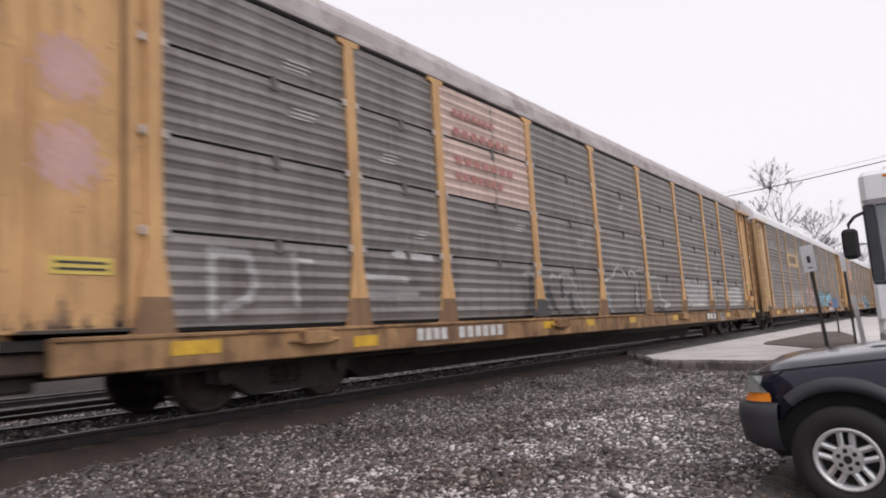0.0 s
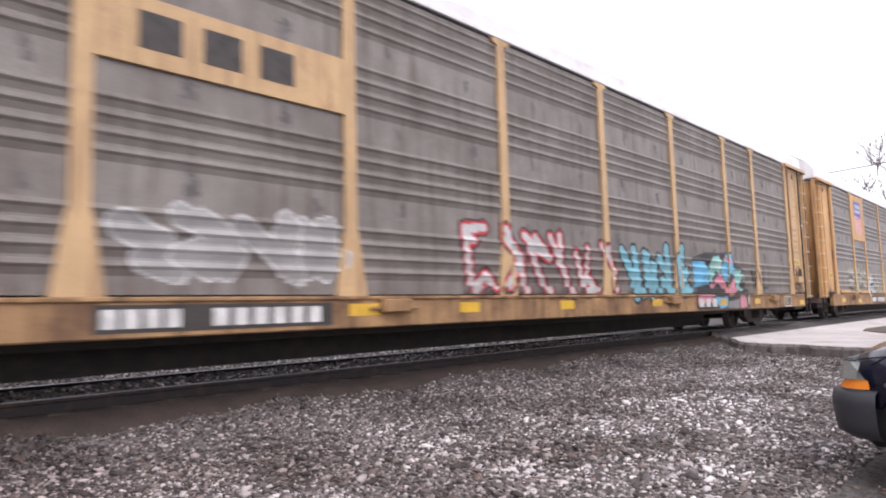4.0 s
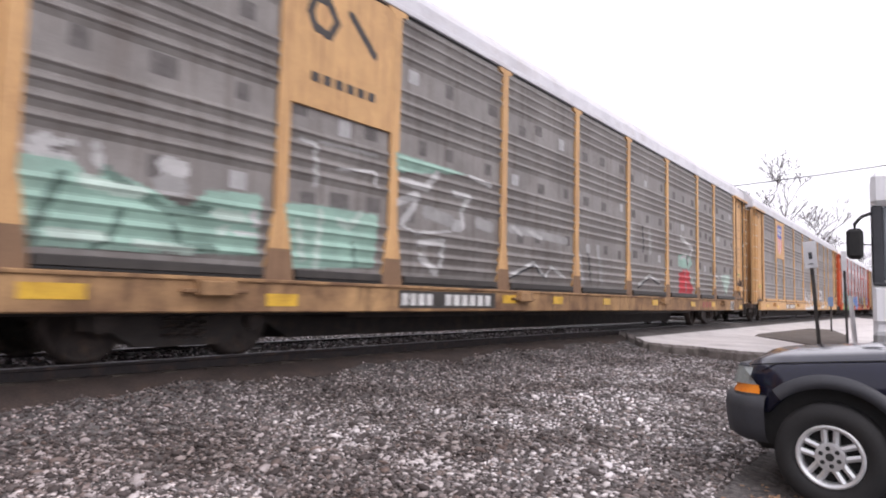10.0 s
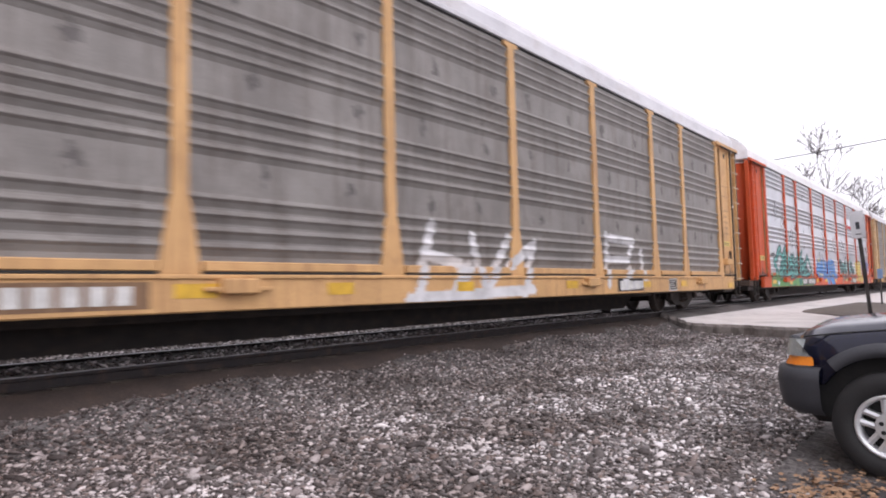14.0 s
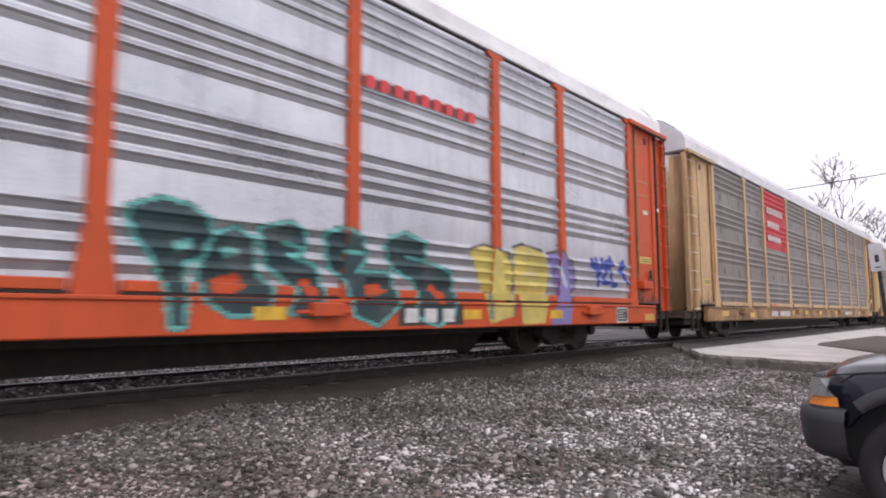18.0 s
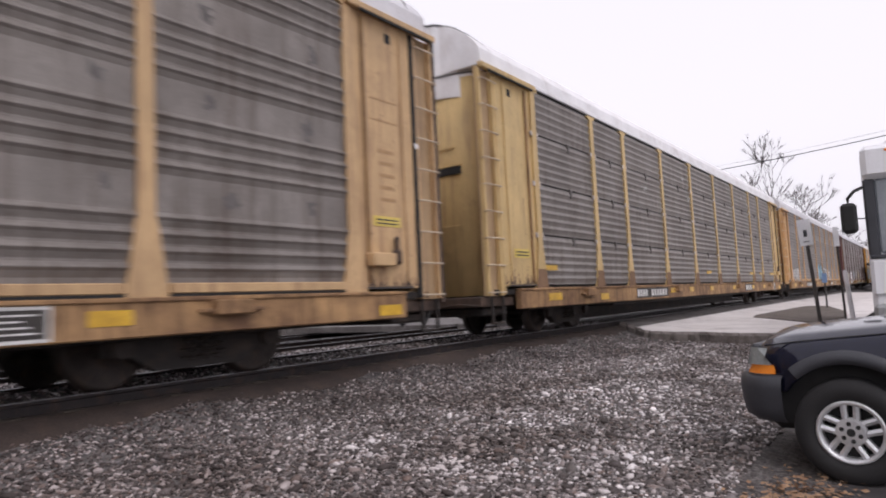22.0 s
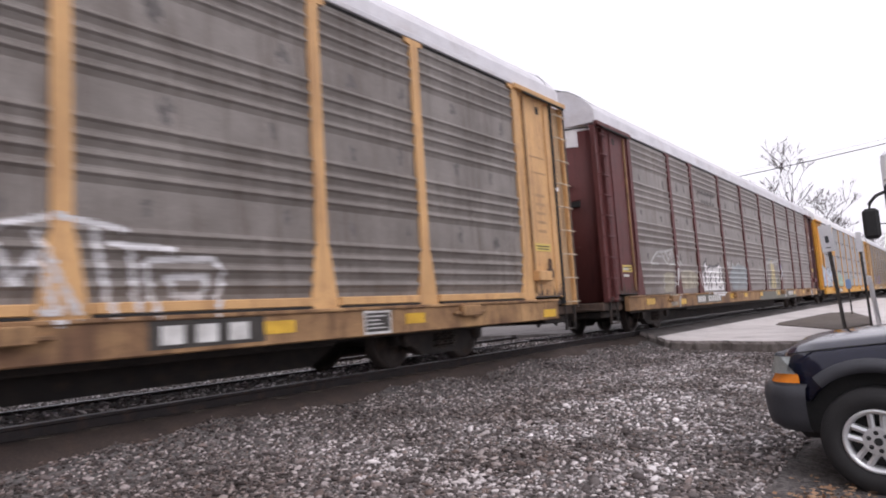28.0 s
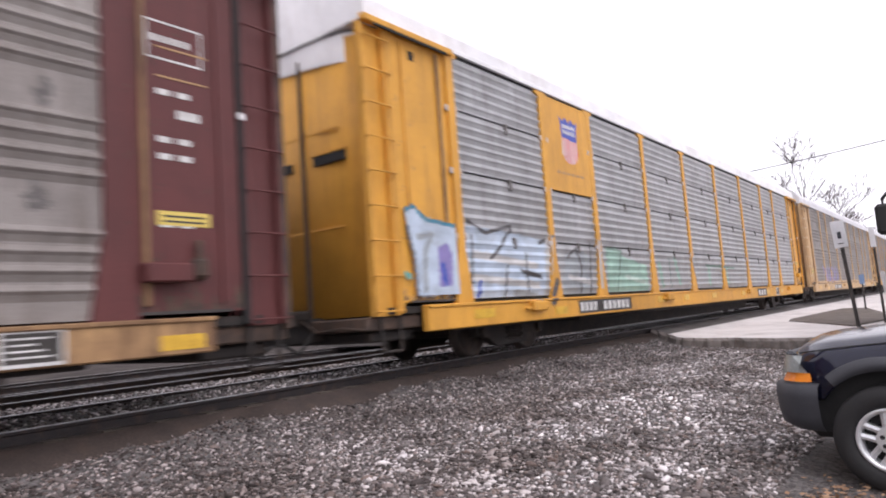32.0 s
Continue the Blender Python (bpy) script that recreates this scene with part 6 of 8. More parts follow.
        spread(w, "skyfade", 0.06, (15.07, 1.69), (15.15, 1.24), (15.26, 0.9))
        spread(w, "skyfade", 0, (15.15, 1.24), (15.27, 1.07), (15.49, 0.98), (15.61, 1.27), (15.72, 1.24), (15.66, 0.89), (15.51, 0.66), (15.31, 0.64), (15.2, 0.9))
        spread(w, "skyfade", 0.09, (15.62, 1.57), (15.66, 1.45))
        spread(w, "skyfade", 0.06, (15.32, 1.83), (15.46, 1.8))
        spread(w, "white", 0, (14.04, 0.88), (14.43, 0.94), (14.51, 0.86), (14.23, 0.79), (14.07, 0.81))
        spread(w, "white", 0, (14.7, 1), (14.93, 1.05), (14.96, 0.91), (14.81, 0.86), (14.71, 0.9))
        spread(w, "white", 0.06, (13.45, 0.87), (13.69, 0.88))
        spread(w, "soot2", 0.04, (14.1, 1.54), (14.12, 1.15))
        spread(w, "soot2", 0.05, (13.91, 1.49), (13.93, 1.1))
        mural(car, prof, "pale blue sprayed letters with dark shadow and white drips", w)
        w = []
        spread(w, "whitish", 0.03, (16.16, 1.31), (16.09, 1.5), (16.02, 1.59), (16.18, 1.72), (16.6, 1.78), (17.03, 1.8), (17.04, 1.66))
        spread(w, "whitish", 0.03, (16.16, 1.29), (16.45, 1.39), (16.51, 1.05))
        spread(w, "whitish", 0.03, (17.04, 1.66), (17.34, 1.73), (17.38, 1.6), (17.31, 1.39), (16.93, 1.39), (17.19, 1.1), (17.09, 0.96))
        spread(w, "whitish", 0.03, (16.82, 1.11), (16.83, 1.52), (17.08, 1.52))
        spread(w, "whitish", 0.03, (17.2, 1.24), (17.4, 1.21), (17.53, 0.92))
        spread(w, "whitish", 0.03, (17.62, 1.39), (17.63, 1.57), (17.97, 1.7), (18.33, 1.79))
        spread(w, "whitish", 0.03, (17.73, 1.5), (17.79, 0.91))
        spread(w, "whitish", 0.03, (17.9, 1.51), (18.02, 1.2), (18.18, 1.47), (18.36, 0.89))
        spread(w, "whitish", 0.03, (18.19, 1.63), (18.29, 1.4), (18.51, 0.92))
        spread(w, "whitish", 0.03, (18.33, 1.79), (18.69, 1.75), (18.95, 1.7))
        spread(w, "whitish", 0.03, (18.66, 1.69), (18.8, 0.92))
        spread(w, "whitish", 0.03, (18.8, 1.57), (19.42, 1.54))
        spread(w, "whitish", 0.03, (18.99, 1.49), (19.03, 0.93))
        spread(w, "whitish", 0.03, (19.12, 1.41), (19.2, 0.9))
        spread(w, "whitish", 0.03, (19.19, 1.43), (19.85, 1.46), (19.95, 1.33), (19.83, 0.89))
        spread(w, "whitish", 0.03, (19.34, 1.26), (19.76, 1.28), (19.7, 1.08), (19.41, 1.09), (19.34, 1.26))
        spread(w, "whitish", 0.03, (18.23, 0.97), (18.36, 0.85))
        mural(car, prof, "white sprayed outline letters", w)
    if k == 10:
        w = []
        spread(w, "chalk", 0.025, (2.73, 1.67), (2.98, 1.85), (3.32, 2.01), (3.97, 2.04), (4.45, 2.12))
        spread(w, "chalk", 0.02, (3.25, 1.91), (3.66, 1.89), (4.08, 1.67), (4.74, 1.76))
        spread(w, "chalk", 0.02, (3.6, 2.03), (3.73, 1.85), (3.97, 2.04), (4.1, 1.82), (4.31, 2.04), (4.41, 1.81))
        spread(w, "chalk", 0.025, (4.44, 2.07), (4.73, 1.71), (4.89, 1.65))
        spread(w, "chalk", 0.02, (4.67, 1.94), (5.17, 1.73))
        spread(w, "chalk", 0.02, (2.77, 1.68), (3.23, 1.69))
        mural(car, prof, "white scrawled sprayed tag", w, False)
        w = []
        spread(w, "butterdull", 0, (3.58, 1.41), (3.91, 1.5), (4.41, 1.47), (4.33, 1.08), (4.25, 0.61), (3.79, 0.58), (3.6, 0.98))
        spread(w, "butterdull", 0, (4.96, 1.53), (5.8, 1.57), (6.5, 1.46), (6.34, 1.06), (4.99, 1.01))
        spread(w, "chalk", 0.09, (4.5, 1.15), (4.71, 1.52))
        spread(w, "faded", 0.08, (4.55, 0.87), (4.44, 0.62))
        spread(w, "chalk", 0.02, (3.57, 1.32), (3.58, 1.07))
        spread(w, "chalk", 0.03, (6.52, 1.62), (6.77, 1.09))
        spread(w, "soot2", 0.02, (6.02, 1.45), (6.03, 1.1))
        spread(w, "soot2", 0.02, (6.34, 1.35), (6.23, 1.06))
        mural(car, prof, "faded cream sprayed block letters", w, False)
        w = []
        spread(w, "soot2", 0.04, (6.84, 1.46), (7.06, 1.57), (7.2, 1.78), (7.47, 1.87), (7.5, 1.63), (7.78, 1.73), (8.35, 1.71), (8.87, 1.81), (9.14, 1.7), (9.08, 1.46), (9.24, 1.28), (9.27, 0.93))
        spread(w, "white", 0, (7.22, 1.75), (7.46, 1.84), (7.47, 1.63), (7.49, 0.9), (7.09, 0.87), (6.85, 1.45), (7.06, 1.54), (7.15, 1.22), (7.27, 1.13), (7.25, 1.62))
        spread(w, "white", 0, (7.55, 1.62), (7.78, 1.7), (8.06, 1.66), (8.35, 1.68), (8.67, 1.72), (8.87, 1.79), (9.11, 1.69), (9.05, 1.46), (8.93, 1.3), (9.2, 1.25), (9.24, 0.96), (8.89, 0.77), (7.56, 0.84), (7.52, 1.22))
        spread(w, "soot2", 0.06, (7.24, 1.54), (7.23, 1.18))
        spread(w, "soot2", 0.06, (7.82, 1.46), (7.72, 1.27), (7.79, 1.09))
        spread(w, "soot2", 0.05, (8.31, 1.49), (8.3, 1.11))
        spread(w, "soot2", 0.045, (8.89, 1.66), (8.81, 1.39), (8.71, 1.27))
        spread(w, "soot2", 0.025, (9.12, 1.21), (8.9, 1.02), (8.67, 1.07))
        spread(w, "soot2", 0.02, (7.52, 1.6), (7.53, 0.92))
        spread(w, "faded", 0.03, (8.05, 1.65), (8.04, 1.27))
        mural(car, prof, "white sprayed word Jane with dark edges", w, False)
        w = []
        spread(w, "bluegrey", 0, (10.02, 1.27), (10.13, 1.54), (10.39, 1.68), (10.6, 1.86), (10.81, 1.75), (11.22, 1.85), (11.67, 1.84), (12.42, 1.77), (12.29, 0.94), (10.34, 0.98))
        spread(w, "chalk", 0.06, (9.92, 1.89), (10.12, 1.75), (10.22, 1.86))
        spread(w, "chalk", 0.02, (10.39, 1.69), (10.6, 1.88), (10.84, 1.71))
        spread(w, "chalk", 0.02, (11.11, 1.83), (11.36, 1.9), (11.61, 1.82))
        spread(w, "faded", 0.02, (11.2, 1.65), (11.15, 1.05))
        spread(w, "faded", 0.02, (11.78, 1.67), (11.71, 1.04))
        spread(w, "chalk", 0.03, (12.33, 2.1), (12.61, 1.99))
        mural(car, prof, "pale blue sprayed letters with white crown", w, False)
        w = []
        spread(w, "chalk", 0.04, (15.53, 1.9), (15.31, 0.97))
        spread(w, "faded", 0.06, (16.05, 1.81), (15.9, 0.95))
        spread(w, "butter2", 0.06, (16.9, 1.95), (16.77, 0.88))
        spread(w, "chalk", 0.03, (15.64, 1.97), (18.18, 2.13), (18.06, 1.03))
        spread(w, "faded", 0.06, (17.65, 1.86), (17.56, 1.04))
        mural(car, prof, "white and cream sprayed letters", w, False)
        w = []
        spread(w, "mossdull", 0, (15.58, 1.33), (18.17, 1.51), (18.14, 1.01), (15.58, 1.05))
        spread(w, "bluegrey", 0, (16.22, 2.19), (16.78, 2.2), (16.75, 2.11), (16.49, 2.01), (16.24, 2.07))
        spread(w, "chalk", 0.03, (16.22, 2.08), (16.53, 2.05), (16.78, 2.11), (17.03, 2))
        spread(w, "chalk", 0.03, (17.15, 2.15), (17.55, 2.15), (18.14, 2.18))
        spread(w, "chalk", 0.06, (17.58, 2.07), (17.72, 1.97))
        spread(w, "chalk", 0.05, (15.89, 2.04), (16.05, 2.03))
        spread(w, "butter2", 0.12, (16.73, 2.02), (16.7, 1.69), (16.6, 1.28))
        spread(w, "butter2", 0.12, (17.12, 1.86), (17.04, 1.49), (17.1, 1.07))
        spread(w, "butter2", 0.1, (16.47, 1.07), (16.52, 1.22), (16.75, 1.21), (16.8, 0.88))
        spread(w, "butter2", 0.1, (17.06, 0.94), (17.11, 0.78))
        spread(w, "butter2", 0.1, (16.72, 0.86), (16.81, 0.75))
        spread(w, "chalk", 0.06, (16.02, 1.61), (16.02, 0.92))
        spread(w, "soot2", 0.05, (17.55, 1.5), (17.54, 1.22))
        spread(w, "chalk", 0.05, (17.35, 1.42), (17.39, 1.22))
        spread(w, "butterdull", 0.08, (18.03, 1.57), (18.15, 1.21))
        mural(car, prof, "pale yellow sprayed letters on dull green", w, False)
        w = []
        spread(w, "violet", 0.06, (18.3, 2.02), (18.35, 1.86))
        spread(w, "ice", 0.03, (18.21, 1.77), (18.47, 1.82), (18.67, 1.88))
        spread(w, "chalk", 0.05, (18.63, 1.94), (18.78, 1.79), (18.84, 1.67))
        spread(w, "ice", 0.04, (18.84, 1.66), (18.24, 1.47))
        spread(w, "chalk", 0.09, (18.19, 1.33), (18.27, 1.43))
        spread(w, "chalk", 0.1, (18.61, 1.05), (18.57, 0.66))
        mural(car, prof, "blue and white sprayed flourish", w, False)
        coat("sill_stain", car, (13.6, 21.2, SILL + 0.012, DECK - 0.072), ["mossy"], lambda x, z: np.where((x > 13.9 + 0.25 * np.sin(z * 9)) & (x < 20.7 + 0.3 * np.sin(z * 11 + 1)), 0, -1), None, 0.0012, 0.03, "dark greenish paint over the sill", 0.09)
        bars(car, "emblem_bar", 7.3, 4.0, 1.9, 0.10, 6, "smudge", -SIDE - 0.040)
        bars(car, "emblem_bar", 7.5, 3.70, 1.5, 0.10, 5, "smudge", -SIDE - 0.040)
        for za, zb in ((3.46, 3.48), (3.84, 3.86)):
            part("stencil_frame", box_mesh(LONG - 1.55, LONG - 0.95, -SIDE - 0.004, -SIDE, za, zb), M["ink_white"], car)
        for xa in (LONG - 1.55, LONG - 0.97):
            part("stencil_frame", box_mesh(xa, xa + 0.02, -SIDE - 0.004, -SIDE, 3.48, 3.84), M["ink_white"], car)
        bars(car, "stencil_bar", LONG - 1.5, 3.64, 0.45, 0.07, 4, "ink_white", -SIDE - 0.003)
        for z in (1.78, 2.45, 2.62, 3.1):
            bars(car, "stencil_bar", LONG - 1.45, z, 0.42, 0.06, 2, "ink_white", -SIDE - 0.003)
        bars(car, "stencil_bar", 0.95, 1.35, 0.5, 0.05, 1, "ink_white", -SIDE - 0.012)
        bars(car, "stencil_bar", 0.95, 1.5, 0.5, 0.05, 1, "ink_white", -SIDE - 0.012)
    if k == 11:
        w = []
        spread(w, "ice", 0, (2.02, 2.1), (2.92, 2.06), (4.37, 1.97), (4.65, 1.84), (4.28, 0.89), (1.93, 0.93))
        spread(w, "soot2", 0.03, (2.12, 2.17), (2.58, 2), (3.36, 2.16))
        spread(w, "chalk", 0.06, (2.23, 1.65), (4.09, 1.49))
        spread(w, "chalk", 0.06, (2.11, 1.29), (4.13, 1.14))
        spread(w, "soot2", 0.025, (2.21, 1.96), (2.14, 1.21))
        spread(w, "soot2", 0.03, (3.35, 2.11), (2.96, 1.76), (2.69, 1.59))
        spread(w, "soot2", 0.025, (3.17, 1.48), (3.03, 0.97))
        spread(w, "soot2", 0.025, (3.78, 1.69), (3.77, 0.98))
        spread(w, "deepblue", 0.04, (2.35, 1.21), (2.29, 0.99))
        spread(w, "soot2", 0.04, (3.6, 1.39), (4.25, 1.29))
        spread(w, "soot2", 0.03, (4.26, 1.9), (4.75, 2.05))
        spread(w, "bluegrey", 0.07, (3.36, 1.01), (4, 0.94))
        spread(w, "chalk", 0.1, (4.61, 1.97), (4.51, 1.4))
        spread(w, "soot2", 0.08, (4.75, 1.19), (4.48, 0.83))
        mural(car, prof, "pale chrome sprayed letters with dark edges", w, False)
        w = []
        spread(w, "bluegrey", 0, (5.17, 1.7), (5.71, 1.85), (6.32, 1.7), (6.27, 0.92), (5.03, 0.95))
        spread(w, "soot2", 0.03, (5.28, 1.67), (5.66, 1.85), (5.84, 1.52), (5.73, 0.96))
        spread(w, "soot2", 0.03, (6.31, 1.99), (6.17, 0.95))
        spread(w, "chalk", 0.05, (5.32, 1.29), (6.14, 1.18))
        spread(w, "chalk", 0.06, (6.65, 2), (6.65, 1.11))
        spread(w, "mint", 0, (7.01, 1.89), (7.54, 1.93), (7.94, 1.73), (9.21, 1.56), (9.23, 0.95), (7.02, 0.93))
        spread(w, "pine2", 0.03, (7.09, 1.9), (7.82, 1.86), (7.46, 0.98))
        spread(w, "mintpale", 0.05, (7.99, 1.29), (9.11, 1.15))
        mural(car, prof, "mint and chrome sprayed letters with dark edges", w, False)
        w = []
        spread(w, "mint", 0.09, (10.06, 1.57), (10.19, 1.08))
        spread(w, "mint", 0.09, (11.19, 1.73), (11.44, 1.14))
        spread(w, "faded", 0.08, (12.55, 1.76), (12.8, 1.05))
        spread(w, "pine2", 0.03, (10.78, 1.75), (10.77, 1.03))
        spread(w, "mint", 0.1, (14, 1.53), (14.01, 1.12))
        spread(w, "mint", 0.09, (15.73, 1.55), (15.86, 1.1))
        spread(w, "pine2", 0.03, (13.76, 1.62), (16.69, 1.56))
        mural(car, prof, "faint mint sprayed letters", w, False)
        emblem_sheet(car, 1, 2.95, "gold", label="plain golden emblem sheet")
        shield(car, 5.4, 3.55, 0.72, 0.92)
        bars(car, "emblem_bar", 5.15, 3.3, 1.15, 0.05, 6, "ink_faint", -SIDE - 0.0435)
        w = []
        spread(w, "ice", 0, (0.64, 2.2), (0.86, 2.27), (1.03, 2.15), (1.74, 2.07), (2, 2.04), (1.87, 1.04), (0.83, 1.02), (0.77, 1.38), (0.72, 1.77))
        spread(w, "violet", 0, (1.3, 1.71), (1.51, 1.8), (1.64, 1.64), (1.6, 1.17), (1.3, 1.13))
        spread(w, "deepblue", 0.05, (1.4, 1.46), (1.44, 1.21))
        spread(w, "bluegrey", 0.04, (0.88, 1.85), (1.2, 1.91), (1.02, 1.66), (0.98, 1.1))
        spread(w, "teal", 0.03, (0.65, 2.22), (0.8, 2.29), (1.09, 2.11), (1.81, 2.05))
        spread(w, "aqua", 0.04, (0.46, 1.37), (0.67, 1.3))
        spread(w, "soot2", 0.025, (0.66, 2), (0.77, 1.61), (0.8, 1.06))
        mural(car, prof, "pale blue sprayed shape on the end panel", w, False, True)
    if k == 12:
        P(121, 4.0, 1.0, 5.0, 0.8, 6, ["violet", "faded"], (0.07, 0.10), label="violet sprayed letters")
    if k == 13:
        P(131, 6.0, 1.0, 4.0, 0.7, 5, ["faded"], (0.05,))


M["ink_dullred"] = node_mat("dull_red_stencil", (0.26, 0.06, 0.04), (0.36, 0.10, 0.07), 5, 0.6, 0, 0.05)
M["ink_faint_red"] = node_mat("faded_red_stencil", (0.36, 0.15, 0.13), (0.48, 0.22, 0.19), 5, 0.6, 0, 0.05)
M["pinkhaze"] = paint("pinkish_sprayed_haze", (0.60, 0.37, 0.33), (0.55, 0.33, 0.2), 0.3)
M["emblem_orange"] = paint("orange_emblem_paint", (0.55, 0.24, 0.04), (0.25, 0.15, 0.08), 0.4)
CARS = []
STYLES = {
    0: dict(sill="sill_dirty", body="yellow", sheet="steel", type="group", label="faded yellow autorack freight car with grey ribbed steel sides"),
    1: dict(mark=5.8, logo=20.2, mark_plate="foot_rust", low=0.03, sill="sill_dirty", foot=True, body="yellow", sheet="steel", type="seam", roof="roof_rust", label="weathered yellow autorack freight car with grey seamed steel panels"),
    2: dict(skirt=False, roof="roof_white", greasy=True, sill="sill_dirty", body="tan", sheet="steel_warm", type="group", slot=True, label="tan yellow autorack freight car with brown-grey ribbed sides and spray paint"),
    3: dict(roof="roof_white", low=-0.04, sill="sill_dirty", body="yellow", sheet="steel", type="group", label="yellow autorack freight car with shield emblem and teal spray paint"),
    4: dict(logo=21.5, red_logo=True, greasy=True, sill="sill_dirty", kick="plate", foot=True, patches=True, body="yellow", sheet="steel", type="group", label="yellow autorack freight car with mint and white spray paint"),
    5: dict(mark_plate="foot_rust", body="yellow", sheet="steel", type="group", low=0.0, label="clean yellow autorack freight car with blue and red shield emblem"),
    6: dict(roof="roof_white", body="orange", sheet="steel_bright", type="group", post=(0.095, 0.20, 0.5), label="orange autorack freight car with bright silver ribbed sides"),
    7: dict(mark_plate="foot_rust", sill="sill_dirty", body="tan", sheet="steel_warm", type="group", label="tan yellow autorack freight car with red emblem panel"),
    8: dict(roof="roof_white", sill="sill_dirty", foot=True, body="pale", sheet="steel_warm", type="seam", slot=True, label="pale yellow autorack freight car with plain grey seamed panels"),
    9: dict(sill="sill_dirty", body="yellow", sheet="steel_warm", type="group", label="yellow autorack freight car with small orange emblem"),
    10: dict(mark=6.05, mark_plate="mossy", low=0.02, body="maroon", sheet="steel_dusty", type="group", sill="sill_dirty", skirt=False, slot=True, post=(0.09, 0.22, 0.66), label="maroon autorack freight car with yellow sill and white spray paint"),
    11: dict(mark=5.5, roof="roof_white", body="gold", sheet="steel_pale", type="seam", slot=True, label="golden yellow autorack freight car with blue and white spray paint"),
    12: dict(body="tan", sheet="steel_warm", type="group", label="tan yellow autorack freight car with weathered ribbed sides"),
    13: dict(body="yellow", sheet="steel_warm", type="group", label="dull yellow autorack freight car with weathered ribbed sides"),
    14: dict(body="yellow", sheet="steel", type="group", label="dull yellow autorack freight car in the distance"),
}
M["roof_white"] = node_mat("white_roof_paint", (0.72, 0.71, 0.72), (0.86, 0.85, 0.86), 1.2, 0.5, 0, 0.05, 50, (0.38, 0.31, 0.27), 0.35)
M["roof_rust"] = node_mat("rust_mottled_roof_metal", (0.34, 0.30, 0.29), (0.52, 0.48, 0.47), 1.2, 0.6, 0.1, 0.08, 50, (0.16, 0.085, 0.06), 0.75, False)
for k in range(0, 15):
    autorack(k, STYLES[k])

# ---- ground ----
LOT = [(-2000, 0.0), (0.6, 0.0), (1.5, 0.08), (3.0, 0.20), (5.4, 0.26), (6.1, 0.37), (6.38, 0.46), (6.62, 0.55), (6.85, 0.57), (6.88, 0.685), (8.14, 0.70), (8.21, 0.69), (8.35, 0.69), (8.42, 0.70), (9.4, 0.66), (10.6, 0.60), (10.85, 0.55), (12.9, 0.52), (13.8, 0.3), (15.0, 0.25), (2000, 0.25)]


def ground_height(x, y):
    z = float(np.interp(y, [p[0] for p in LOT], [p[1] for p in LOT]))
    if -3 < x < 40 and 0.5 < y < 6.5:
        z += 0.025 * noise.noise(Vector((x * 0.7, y * 0.7, 3.1)))
    return z


def gravel_mat():
    """Fine grit and dirt between the stones, darker and browner towards nothing in particular."""
    m = node_mat("grit_and_dirt", (0.075, 0.066, 0.063), (0.16, 0.145, 0.14), 0.9, 0.92, 0, 0.9, 45, (0.07, 0.048, 0.036), 0.5)
    nt = m.node_tree
    vor = nt.nodes.new("ShaderNodeTexVoronoi")
    vor.inputs["Scale"].default_value = 26
    tc = nt.nodes.new("ShaderNodeTexCoord")
    nt.links.new(tc.outputs["Object"], vor.inputs["Vector"])
    mix = nt.nodes.new("ShaderNodeMixRGB")
    mix.blend_type = "OVERLAY"
    mix.inputs[0].default_value = 0.6
    b = nt.nodes["Principled BSDF"]
    old = b.inputs["Base Color"].links[0].from_socket
    nt.links.new(old, mix.inputs[1])
    nt.links.new(vor.outputs["Color"], mix.inputs[2])
    bw = nt.nodes.new("ShaderNodeRGBToBW")
    nt.links.new(vor.outputs["Color"], bw.inputs[0])
    nt.links.new(bw.outputs[0], mix.inputs[2])
    nt.links.new(mix.outputs[0], b.inputs["Base Color"])
    bp = nt.nodes.new("ShaderNodeBump")
    bp.inputs["Strength"].default_value, bp.inputs["Distance"].default_value = 0.8, 0.03
    bp.invert = True
    nt.links.new(vor.outputs["Distance"], bp.inputs["Height"])
    nt.links.new(bp.outputs[0], b.inputs["Normal"])
    return m


M["gravel"] = gravel_mat()
M["cinder"] = node_mat("dark_cinder_ground", (0.035, 0.029, 0.027), (0.07, 0.058, 0.053), 1.2, 0.95, 0, 0.8, 30, (0.10, 0.08, 0.07), 0.4, False, 0.05)
xs = sorted(set([-2000, -600, -200, -80, -40, -20, -10] + list(np.arange(-4, 40, 0.5)) + list(np.arange(40, 80, 4)) + [80, 140, 300, 700, 2000]))
ys = sorted(set([-2000, -600, -200, -60, -30, -12, -6, -3, -1] + list(np.arange(0, 15.2, 0.25)) + [p[0] for p in LOT] + [18, 25, 40, 90, 250, 700]))
v = [(x, y, ground_height(x, y)) for x in xs for y in ys]
n = len(ys)
ground = new("ground", mesh_from("ground", v, [(i * n + j, (i + 1) * n + j, (i + 1) * n + j + 1, i * n + j + 1) for i in range(len(xs) - 1) for j in range(n - 1)], [M["gravel"], M["cinder"]], [1 if ys[j] > 12.8 else 0 for i in range(len(xs) - 1) for j in range(n - 1)], True))
tagged(ground, "grey gravel ground with dirt beside the railway track", "ground", "", "structure")

